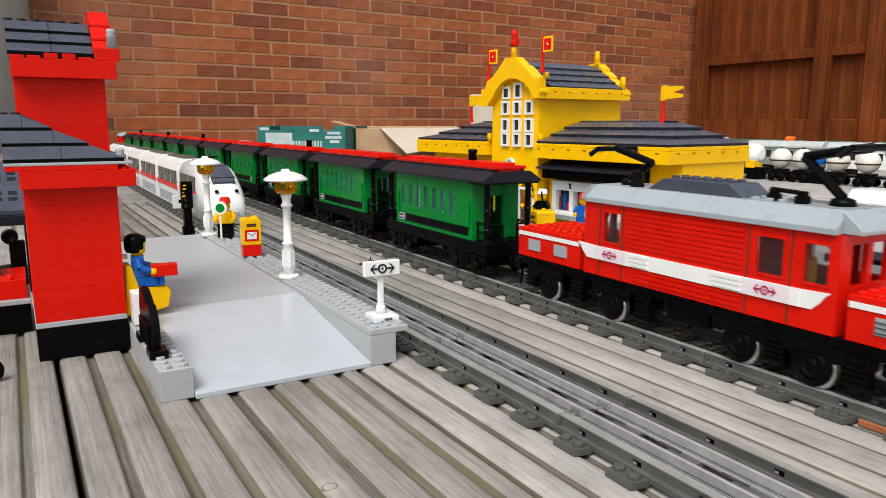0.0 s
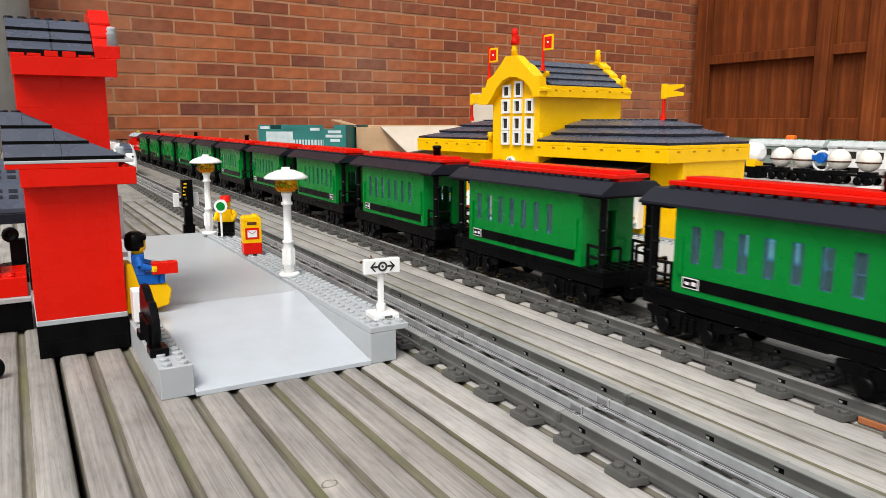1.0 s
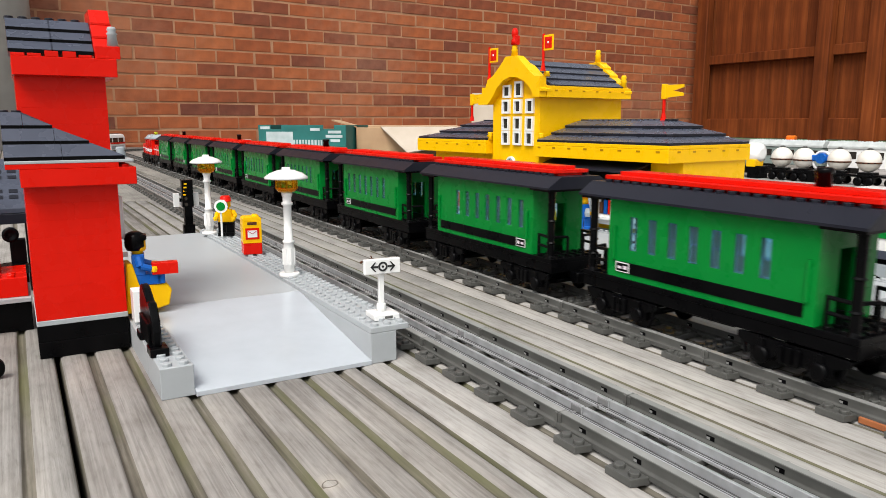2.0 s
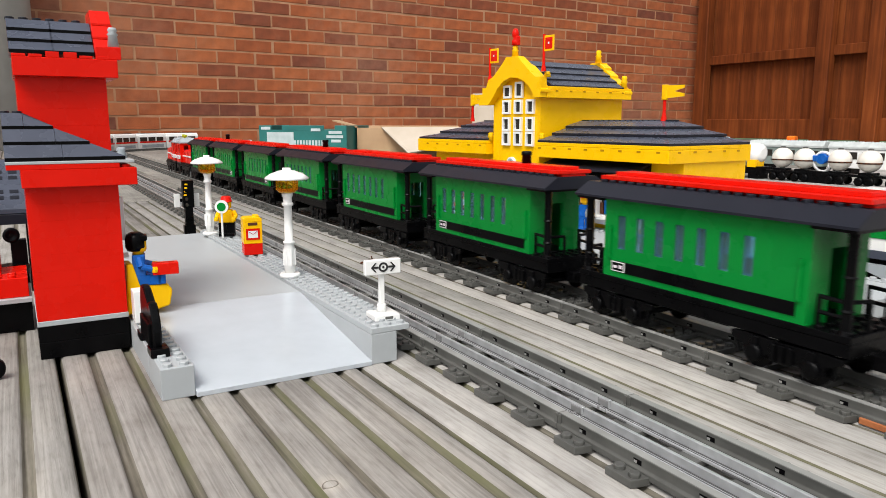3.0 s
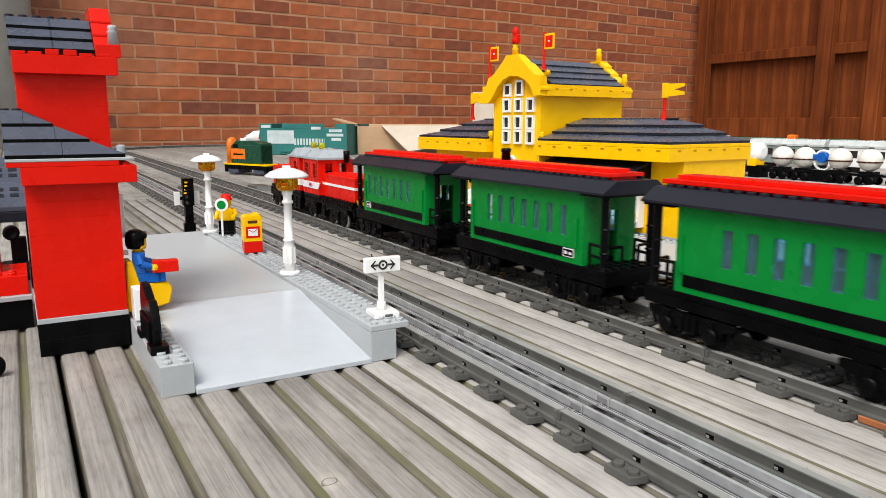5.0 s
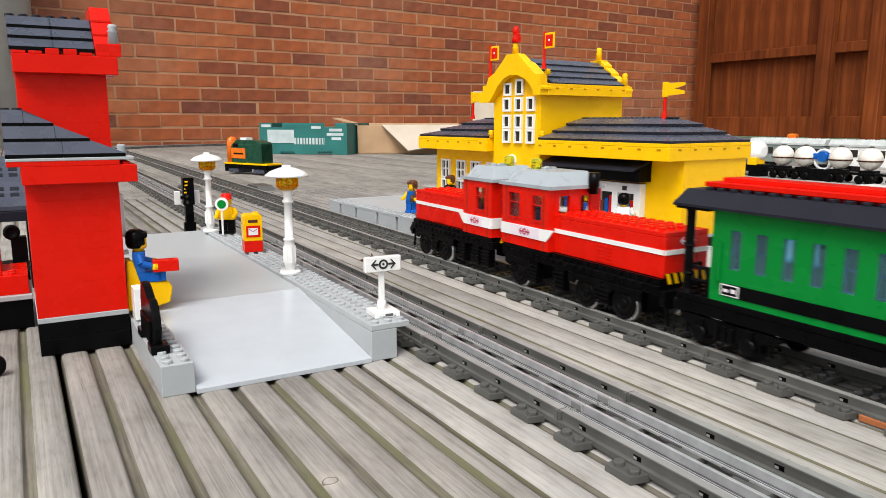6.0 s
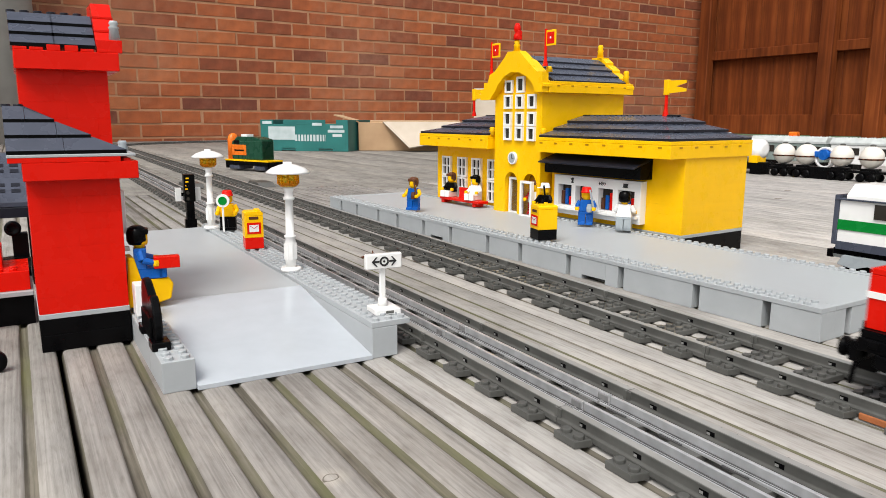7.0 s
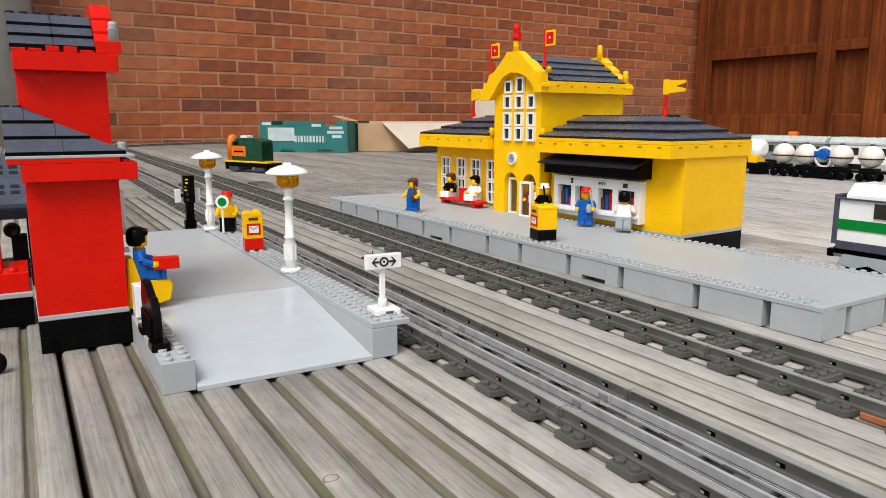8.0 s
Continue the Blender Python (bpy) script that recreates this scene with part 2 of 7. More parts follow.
# ---- mesh helpers ----
def bm_box(bm, x0, x1, y0, y1, z0, z1, slot=0, bev=0.0):
    v = [bm.verts.new((x, y, z)) for z in (z0, z1) for y in (y0, y1) for x in (x0, x1)]
    fs = [bm.faces.new([v[i] for i in f]) for f in ((0, 2, 3, 1), (4, 5, 7, 6), (0, 1, 5, 4), (2, 6, 7, 3), (0, 4, 6, 2), (1, 3, 7, 5))]
    for f in fs:
        f.material_index = slot
    if bev:
        es = {e for f in fs for e in f.edges}
        r = bmesh.ops.bevel(bm, geom=list(es), offset=bev, segments=1, affect="EDGES", profile=0.5)
        for f in r["faces"]:
            f.material_index = slot
    return fs


def bm_prism(bm, pts, axis, a, b, slot=0, bev=0.0):
    """Extrude an outline from a to b along x, y or z. Outline points are the other two coordinates in order."""
    def put(p, t):
        return {"x": (t, p[0], p[1]), "y": (p[0], t, p[1]), "z": (p[0], p[1], t)}[axis]
    lo = [bm.verts.new(put(p, a)) for p in pts]
    hi = [bm.verts.new(put(p, b)) for p in pts]
    n = len(pts)
    fs = [bm.faces.new(lo[::-1]), bm.faces.new(hi)]
    fs += [bm.faces.new([lo[i], lo[(i + 1) % n], hi[(i + 1) % n], hi[i]]) for i in range(n)]
    for f in fs:
        f.material_index = slot
    if bev:
        es = {e for f in fs for e in f.edges}
        r = bmesh.ops.bevel(bm, geom=list(es), offset=bev, segments=1, affect="EDGES", profile=0.5)
        for f in r["faces"]:
            f.material_index = slot
    return fs


def bm_lathe(bm, cx, cy, prof, seg=16, slot=0, axis="z"):
    """Turn a profile of (radius, height) round an upright axis; or round x or y."""
    rings = []
    for r, h in prof:
        ring = []
        for i in range(seg):
            a = 2 * math.pi * i / seg
            u, w = max(r, 1e-5) * math.cos(a), max(r, 1e-5) * math.sin(a)
            ring.append(bm.verts.new({"z": (cx + u, cy + w, h), "x": (h, cx + u, cy + w), "y": (cx + w, h, cy + u)}[axis]))
        rings.append(ring)
    fs = []
    for a, b in zip(rings, rings[1:]):
        for i in range(seg):
            fs.append(bm.faces.new([a[i], a[(i + 1) % seg], b[(i + 1) % seg], b[i]]))
    fs.append(bm.faces.new(rings[0][::-1]))
    fs.append(bm.faces.new(rings[-1]))
    for f in fs:
        f.material_index = slot
        f.smooth = len(f.verts) == 4 and seg > 10
    return fs


def bm_studs(bm, xs, ys, z, slot=0, seg=8):
    for x in xs:
        for y in ys:
            bm_lathe(bm, x, y, [(0.0024, z), (0.0024, z + 0.0014), (0.0021, z + 0.0017)], seg, slot)


def bm_rod(bm, a, b, r, seg=8, slot=0):
    a, b = Vector(a), Vector(b)
    q = (b - a).to_track_quat("Z", "Y")
    rings = []
    for c in (a, b):
        rings.append([bm.verts.new(c + q @ Vector((r * math.cos(t), r * math.sin(t), 0))) for t in [2 * math.pi * i / seg for i in range(seg)]])
    fs = [bm.faces.new(rings[0][::-1]), bm.faces.new(rings[1])]
    fs += [bm.faces.new([rings[0][i], rings[0][(i + 1) % seg], rings[1][(i + 1) % seg], rings[1][i]]) for i in range(seg)]
    for f in fs:
        f.material_index = slot


def span(a, n, step=S):
    return [a + step * i for i in range(n)]


def part(name, bm, material, parent, label="", at=None):
    me = bpy.data.meshes.new(name)
    bmesh.ops.recalc_face_normals(bm, faces=bm.faces)
    bm.to_mesh(me)
    bm.free()
    for mm in (material if isinstance(material, (list, tuple)) else [material]):
        me.materials.append(mm)
    ob = new(name, me)
    ob.parent = parent
    if at is not None:
        ob.matrix_basis = at
    if label:
        tagged(ob, label)
    return ob


def share(name, me, parent, m):
    ob = new(name, me)
    ob.parent = parent
    ob.matrix_basis = m
    return ob


def thing(name, label, category, m=None, group="", kind=""):
    ob = new(name)
    ob.empty_display_size = 0.01
    if m is not None:
        ob.matrix_basis = m
    return tagged(ob, label, category, group, kind)


def box_part(name, dims, material, parent, label="", bev=0.0003, at=None):
    bm = bmesh.new()
    bm_box(bm, *dims, 0, bev)
    return part(name, bm, material, parent, label, at)


# ---- deck, wall, fence ----
GROOVES = 7
BOARD_W = 0.1455


def lay_board(floor, wood, lines, width=BOARD_W, gap=0.0004, y0=-2.0, y1=4.7):
    """One board: flat ridges with eased edges between flat-bottomed grooves (place, width, depth)."""
    prof = [(gap, -0.030, 1), (gap, -0.0040, 1), (gap + 0.0007, -0.0012, 0), (gap + 0.0022, -0.0002, 0)]
    for x, w, d in lines:
        h = w / 2
        prof += [(x - h - 0.0030, 0.0, 0), (x - h - 0.0012, -0.0003, 0), (x - h - 0.0002, -0.0011, 0), (x - h * 0.78, -d, 1), (x + h * 0.78, -d, 1), (x + h + 0.0002, -0.0011, 0), (x + h + 0.0012, -0.0003, 0), (x + h + 0.0030, 0.0, 0)]
    prof += [(width - gap - 0.0022, -0.0002, 0), (width - gap - 0.0007, -0.0012, 0), (width - gap, -0.0040, 1), (width - gap, -0.030, 1)]
    bm = bmesh.new()
    rows = [[bm.verts.new((x, y, z)) for x, z, _ in prof] for y in (y0, y0 * 0.5 + y1 * 0.5, y1)]
    for p, q in zip(rows, rows[1:]):
        for i in range(len(prof) - 1):
            f = bm.faces.new([p[i], p[i + 1], q[i + 1], q[i]])
            # groove walls, floors and board edges get the darker wood as painted shade
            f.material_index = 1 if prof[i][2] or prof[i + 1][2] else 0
            f.smooth = True
    for r in (rows[0], rows[-1]):
        bm.faces.new(r)
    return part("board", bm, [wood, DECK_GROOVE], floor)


def deck():
    floor = thing("floor", "weathered grey grooved timber decking with narrow gaps", "deck", kind="structure")
    x0 = 0.0115
    wide = [(0.0175 + 0.0192 * i, 0.0042, 0.0028) for i in range(GROOVES)]
    board = lay_board(floor, DECK, wide, gap=0.0011, y1=1.35)
    board.matrix_basis = pose(x0, 0, 0)
    # the boards beside it, laid the other way round
    left = lay_board(floor, DECK, [(BOARD_W - x, w, d) for x, w, d in reversed(wide)], gap=0.0011)
    left.matrix_basis = pose(x0 - BOARD_W, 0, 0)
    fine = [(0.0175 + 0.0192 * i, 0.0036 if i < 2 else 0.0026, 0.0024) for i in range(4)]
    fine += [(x, 0.0026, 0.0022) for x in (0.0955, 0.1100, 0.1265)]
    second = lay_board(floor, DECK_PALE, fine, y1=1.35)
    second.matrix_basis = pose(x0 + BOARD_W, 0, 0)
    plain = lay_board(floor, DECK_PALE, [(0.0175 + 0.0192 * i, 0.0028, 0.0022) for i in range(GROOVES)], y1=1.35)
    plain.matrix_basis = pose(x0 + 2 * BOARD_W, 0, 0)
    share("board", plain.data, floor, pose(x0 + 3 * BOARD_W, 0, 0))
    # further boards lie end to end: bleached lengths, then darker grey ones towards the wall
    smooth = lay_board(floor, DECK_BLEACHED, [(0.0175 + 0.0192 * i, 0.0014, 0.0020) for i in range(GROOVES)], y1=1.25)
    smooth.matrix_basis = pose(x0 + 4 * BOARD_W, 0, 0)
    beyond = lay_board(floor, DECK_FAR, [], y0=1.253)
    beyond.matrix_basis = pose(x0 + 4 * BOARD_W, 0, 0)
    for k in range(4):
        share("board", beyond.data, floor, pose(x0 + k * BOARD_W, 0.1, 0))
    for k in range(-9, -1):
        share("board", left.data, floor, pose(x0 + k * BOARD_W, 0, 0))
    for k in range(5, 37):
        m = pose(x0 + k * BOARD_W, random.uniform(-0.15, 0.15), random.uniform(-0.0006, 0.0))
        share("board", smooth.data, floor, m)
        share("board", beyond.data, floor, m)
    bm = bmesh.new()
    bm_box(bm, -1.6, 5.4, -2.0, 4.7, -0.06, -0.034)
    part("underside", bm, rough_mat("dark_ground_under_deck", (0.012, 0.01, 0.008), (0.02, 0.017, 0.013), 8), floor)


deck()

WALL_Y, WALL_SLANT = 4.31, 0.053
WALL_M = pose(0, WALL_Y, 0, 0, 0, math.degrees(math.atan(WALL_SLANT)))


def brick_wall():
    wall = thing("wall_back", "red-brown clay brick wall with sandy mortar", "wall", WALL_M, kind="structure")
    bm = bmesh.new()
    bm_box(bm, -2.2, 5.35, 0.003, 0.22, -0.06, 2.4)
    part("mortar", bm, MORTAR, wall)
    bm = bmesh.new()
    bm_box(bm, 0.006, 0.219, 0, 0.11, 0.006, 0.069, 0, 0.0015)
    me = None
    rest = []
    z0, u0 = 0.02, 0.609
    n = 0
    for r in range(-1, 32):
        z = z0 + 0.075 * r
        off = 0.1125 if r % 2 else 0.0
        for c in range(-12, 22):
            u = u0 + off + 0.225 * c
            if u > 5.25 or u < -2.1:
                continue
            if 0 <= r < 15 and 0.55 < u < 4.6 and n < 298:
                if me is None:
                    first = part("brick", bm, BRICK, wall)
                    me = first.data
                    first.matrix_basis = pose(u, 0, z)
                else:
                    share("brick", me, wall, pose(u + random.uniform(-0.004, 0.004), random.uniform(-0.0012, 0.0018), z + random.uniform(-0.0015, 0.0015), 0, random.uniform(-0.5, 0.5), random.uniform(-0.25, 0.25)))
                n += 1
            else:
                rest.append((u, z))
    bm = bmesh.new()
    for u, z in rest:
        d = random.uniform(-0.0015, 0.0015)
        bm_box(bm, u + 0.006, min(u + 0.219, 5.335), d, 0.11, z + 0.006, z + 0.069)
    tagged(part("brickwork", bm, BRICK, wall), kind="stuff")


brick_wall()
FENCE_X = 5.3


def fence():
    f = thing("fence", "tall red-brown stained timber fence with posts and rails", "fence", kind="structure")
    bm = bmesh.new()
    bm_box(bm, 0, 0.018, -0.0725, 0.0725, 0.09, 2.2, 0, 0.003)
    first = None
    y = 4.50
    while y > -2.2:
        m = pose(FENCE_X + 0.045 + random.uniform(-0.004, 0.004), y, 0)
        if first is None:
            first = part("fence_board", bm, FENCE_WOOD, f)
            first.matrix_basis = m
        else:
            share("fence_board", first.data, f, m)
        y -= 0.1455
    for z in (0.632, 1.46):
        box_part("rail", (FENCE_X - 0.0, FENCE_X + 0.044, -2.2, 4.55, z, z + 0.075), FENCE_WOOD, f, bev=0.004)
    box_part("gravel_board", (FENCE_X + 0.005, FENCE_X + 0.044, -2.2, 4.55, 0.012, 0.17), FENCE_WOOD, f, bev=0.004)
    for y in (4.47, 3.35, 2.96, 1.1, -0.8):
        box_part("post", (FENCE_X - 0.062, FENCE_X + 0.02, y - 0.055, y + 0.055, 0.0, 2.3), FENCE_WOOD, f, bev=0.006)


fence()


def surroundings():
    """House wall closing the place at the far side of the camera, and the corner post."""
    w = thing("ground", "mown lawn round the deck", "ground", kind="structure")
    bm = bmesh.new()
    for x0, x1, y0, y1 in ((-60, 60, -60, 60),):
        bm_box(bm, x0, x1, y0, y1, -0.20, -0.10)
    part("lawn", bm, rough_mat("mown_grass", (0.035, 0.06, 0.02), (0.07, 0.11, 0.035), 3, 0.9, 0.4), w)
    p = thing("downpipe", "grey vertical pipe against the brick wall", "pipe")
    bm = bmesh.new()
    bm_lathe(bm, 0.03, 4.15, [(0.10, 0.0), (0.10, 1.9), (0.10, 2.3)], 20)
    part("pipe", bm, WALL_GREY, p)


surroundings()

# ---- tracks ----
SLOPE = 0.014


def far_x(y):
    return 0.3474 + SLOPE * (y - 0.25)


def near_x(y):
    return 0.2210 + SLOPE * (y - 0.3)


def track_section(with_power):
    t = thing("track_section", "dark grey toy track with studded sleepers" + (" and metal power rails" if with_power else ""), "railway track", group="track sections")
    bm = bmesh.new()
    bm_box(bm, -0.0240, 0.0240, -0.0078, 0.0078, 0, P, 0, 0.0002)
    for s in (-1, 1):
        bm_prism(bm, [(s * 0.0240, -0.0078), (s * 0.0320, -0.0062), (s * 0.0320, 0.0078), (s * 0.0240, 0.0078)], "z", 0, P, 0, 0.0002)
    bm_studs(bm, [-0.028, 0.028, -0.012, -0.004, 0.004, 0.012] if not with_power else [-0.028, 0.028], [-0.004, 0.004], P)
    me = None
    for y in (-0.048, -0.016, 0.016, 0.048):
        if me is None:
            o = part("sleeper", bm, DARK_GREY, t)
            o.matrix_basis = pose(0, y, 0.0002)
            me = o.data
        else:
            share("sleeper", me, t, pose(0, y, 0.0002))
    bm = bmesh.new()
    rail = [(-0.0036, P - 0.0014), (-0.0036, 0.0042), (-0.0023, 0.0046), (-0.0021, 0.0050), (-0.0021, 0.0072), (-0.0023, 0.0088), (0.0023, 0.0088), (0.0021, 0.0072), (0.0021, 0.0050), (0.0023, 0.0046), (0.0036, 0.0042), (0.0036, P - 0.0014)]
    bm_prism(bm, rail, "y", -0.0638, 0.0638, 0, 0.00015)
    # pinholes painted on: a black patch, and a pale one for light seen through
    for y in span(-0.048, 4, 0.032):
        for s in (-1, 1):
            a, b = sorted((s * 0.0018, s * 0.00222))
            bm_box(bm, a, b, y - 0.0021, y + 0.0021, 0.0053, 0.0073, 1)
            a, b = sorted((s * 0.00222, s * 0.00228))
            bm_box(bm, a, b, y + 0.0002, y + 0.0019, 0.0055, 0.0066, 2)
    for s in (-1, 1):
        for y in (-0.0628, 0.0628):
            a, b = sorted((s * 0.0012, s * 0.0030))
            bm_box(bm, a, b, y - 0.0010, y + 0.0010, 0.0040, 0.0086, 0, 0.0002)
    # strip of paler plastic along the rail's top
    bm_box(bm, -0.0018, 0.0018, -0.0637, 0.0637, 0.0086, 0.0090, 2)
    o = part("rail", bm, [DARK_GREY, BLACK, TRACK_PALE], t)
    o.matrix_basis = pose(-0.0205, 0, 0)
    share("rail", o.data, t, pose(0.0205, 0, 0))
    if with_power:
        # rolled metal conductors: a flat foot with dark strips on each side of a raised rib
        bm = bmesh.new()
        bm_box(bm, -0.0036, 0.0036, -0.0637, 0.0637, P, 0.0046, 0, 0.0002)
        bm_box(bm, -0.0009, 0.0009, -0.0637, 0.0637, 0.0046, 0.0084, 0, 0.0002)
        for s in (-1, 1):
            a, b = sorted((s * 0.0010, s * 0.0019))
            bm_box(bm, a, b, -0.0636, 0.0636, 0.0045, 0.00475, 1)
            a, b = sorted((s * 0.0026, s * 0.0030))
            bm_box(bm, a, b, -0.0636, 0.0636, 0.0045, 0.00475, 1)
            for y in (-0.040, -0.008, 0.024, 0.056):
                a, b = sorted((s * 0.0037, s * 0.0046))
                bm_box(bm, a, b, y - 0.006, y + 0.006, P, 0.0040, 1)
        o = part("power_rail", bm, [RAIL_METAL, RAIL_DULL], t, "bright silvery power rail")
        o.matrix_basis = pose(-0.0080, 0, 0)
        share("power_rail", o.data, t, pose(0.0080, 0, 0))
        bm = bmesh.new()
        bm_box(bm, -0.0014, 0.0014, -0.0034, 0.0034, 0.0047, 0.0078, 0, 0.0003)
        bm_box(bm, -0.0039, 0.0039, -0.0007, 0.0007, P, 0.0050, 0, 0.0002)
        o = part("joint_clip", bm, STEEL_DULL, t, "silvery rail joint clip")
        o.matrix_basis = pose(-0.0080, -0.0595, 0)
        share("joint_clip", o.data, t, pose(0.0080, -0.0595, 0))
    return t


def lay_tracks():
    ang = -math.degrees(math.atan(SLOPE))
    y0 = 0.34252 + 0.016 + 0.004 - 0.064 - 0.128 * 4
    first = track_section(True)
    for i in range(36):
        y = y0 + 0.128 * i
        m = pose(near_x(y), y, 0, 0, 0, ang)
        if i == 0:
            first.matrix_basis = m
        elif y < 3.26:
            copy_thing(first, m)
    y0 = 0.31305 - 0.128 * 4 - 0.004 + 0.016
    first = track_section(False)
    for i in range(36):
        y = y0 + 0.128 * i
        m = pose(far_x(y), y, 0, 0, 0, ang)
        if i == 0:
            first.matrix_basis = m
        elif y < 3.45:
            copy_thing(first, m)


lay_tracks()


# ---- the near platform with its ramp ----
PX, PY, PH = 0.0520, 0.3585, 0.0192
RIM = 0.0210      # top of the studded outer edge
INNER = 0.0160    # top of the inner edge
FAR_H = 0.0214    # top of the long platform


def near_platform():
    p = thing("ramp_platform", "light grey toy station platform with a smooth ramp and studded edges", "platform", pose(PX, PY, 0))
    L1, L2 = 0.118, 0.432
    bm = bmesh.new()
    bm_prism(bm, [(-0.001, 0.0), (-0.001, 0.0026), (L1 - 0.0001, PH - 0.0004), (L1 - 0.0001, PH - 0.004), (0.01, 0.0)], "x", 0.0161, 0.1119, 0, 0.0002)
    part("ramp", bm, SKYLIT_GREY, p, "smooth glossy grey ramp, lightened for sky reflection")
    box_part("platform_top", (0.0161, 0.1119, L1 + 0.0001, L2, PH - 0.004, PH - 0.0004), LIGHT_GREY, p, bev=0.0002)
    bm = bmesh.new()
    bm_box(bm, 0, 0.016, 0.002, 0.0398, 0.0, INNER, 0, 0.0003)
    bm_box(bm, 0, 0.016, 0.0402, L2, 0.0, INNER, 0, 0.0003)
    bm_studs(bm, [0.004, 0.012], span(0.006, int(L2 / S)), INNER)
    part("inner_edge", bm, LIGHT_GREY, p)
    bm = bmesh.new()
    bm_box(bm, 0.112, 0.128, 0, L2, 0.0, RIM - P - 0.0002, 0, 0.0003)
    part("outer_wall", bm, LIGHT_GREY, p)
    bm = bmesh.new()
    for a, b in ((0, 0.1278), (0.1282, 0.2558), (0.2562, L2)):
        bm_box(bm, 0.112, 0.136, a, b, RIM - P, RIM, 0, 0.0002)
    bm_studs(bm, [0.116, 0.124, 0.132], span(0.004, int(L2 / S)), RIM)
    part("studded_edge", bm, LIGHT_GREY, p)
    bm = bmesh.new()
    bm_box(bm, 0.1162, 0.1275, 0.002, 0.008, RIM - P - 0.0001, RIM - 0.0006)
    part("underside_block", bm, LIGHT_GREY, p)


near_platform()


def lamp_post():
    t = thing("street_lamp", "white fluted toy lamp post with amber lantern and white disc shade", "lamp", group="platform lamps")
    bm = bmesh.new()
    bm_lathe(bm, 0, 0, [(0.0078, 0.0), (0.0078, 0.0022), (0.0068, 0.0032)], 20)
    part("base", bm, WHITE, t)
    bm = bmesh.new()
    bm_lathe(bm, 0, 0, [(0.0036, 0.0032), (0.0046, 0.0105), (0.0046, 0.0210), (0.0036, 0.026), (0.0044, 0.0268), (0.0044, 0.0282), (0.0032, 0.0288), (0.0030, 0.0555), (0.0042, 0.0562), (0.0042, 0.0580), (0.0032, 0.0586), (0.0032, 0.0618), (0.0040, 0.0640), (0.0042, 0.0672)], 16)
    part("post", bm, WHITE, t)
    for i in range(8):
        bm = bmesh.new()
        a = math.pi * i / 4
        bm_rod(bm, (0.0042 * math.cos(a), 0.0042 * math.sin(a), 0.0095), (0.0042 * math.cos(a), 0.0042 * math.sin(a), 0.0220), 0.0009, 6)
        part("flute", bm, WHITE, t)
    bm = bmesh.new()
    bm_lathe(bm, 0, 0, [(0.0060, 0.0662), (0.0079, 0.0684), (0.0079, 0.0762)], 18)
    glass_body = part("lantern", bm, AMBER, t, "amber clear lantern")
    for i in range(10):
        bm = bmesh.new()
        a = 2 * math.pi * i / 10
        bm_rod(bm, (0.0077 * math.cos(a), 0.0077 * math.sin(a), 0.0686), (0.0077 * math.cos(a), 0.0077 * math.sin(a), 0.0760), 0.0007, 5)
        part("rib", bm, AMBER, glass_body)
    bm = bmesh.new()
    bm_lathe(bm, 0, 0, [(0.0158, 0.0762), (0.0160, 0.0775), (0.0120, 0.0805), (0.0060, 0.0828), (0.0032, 0.0832), (0.0030, 0.0850)], 28)
    part("shade", bm, WHITE, t)
    return t


lamp = lamp_post()
lamp.scale = (1.0, 1.0, 0.957)
lamp.matrix_basis = pose(0.1707, 0.5168, RIM + 0.0002) @ Matrix.Diagonal((1.0, 1.0, 0.957, 1.0))
copy_thing(lamp, pose(0.1676, 0.7590, RIM + 0.0002))


def sign_post():
    t = thing("platform_sign", "white toy sign board with a double-arrow emblem on a post", "sign", pose(0.1800, 0.3765, RIM + 0.0003, 0, 0, -5))
    bm = bmesh.new()
    bm_box(bm, -0.0078, 0.0078, -0.0078, 0.0078, 0, P, 0, 0.0003)
    bm_lathe(bm, 0, 0.002, [(0.0028, P), (0.0028, P + 0.0045), (0.0022, P + 0.005)], 12)
    part("base", bm, WHITE, t)
    box_part("clip", (-0.0015, 0.0035, -0.0082, -0.0076, 0.0008, 0.0024), DARK_GREY, t)
    bm = bmesh.new()
    bm_box(bm, -0.0016, 0.0016, 0.0005, 0.0035, P + 0.0048, 0.029, 0, 0.0004)
    part("post", bm, WHITE, t)
    b = box_part("board", (-0.0112, 0.0112, -0.0016, 0.0018, 0.0262, 0.0352), WHITE, t, bev=0.0005)
    emblem(b, (0, -0.00185, 0.0307), 0.0029, PRINT_DARK, "x")


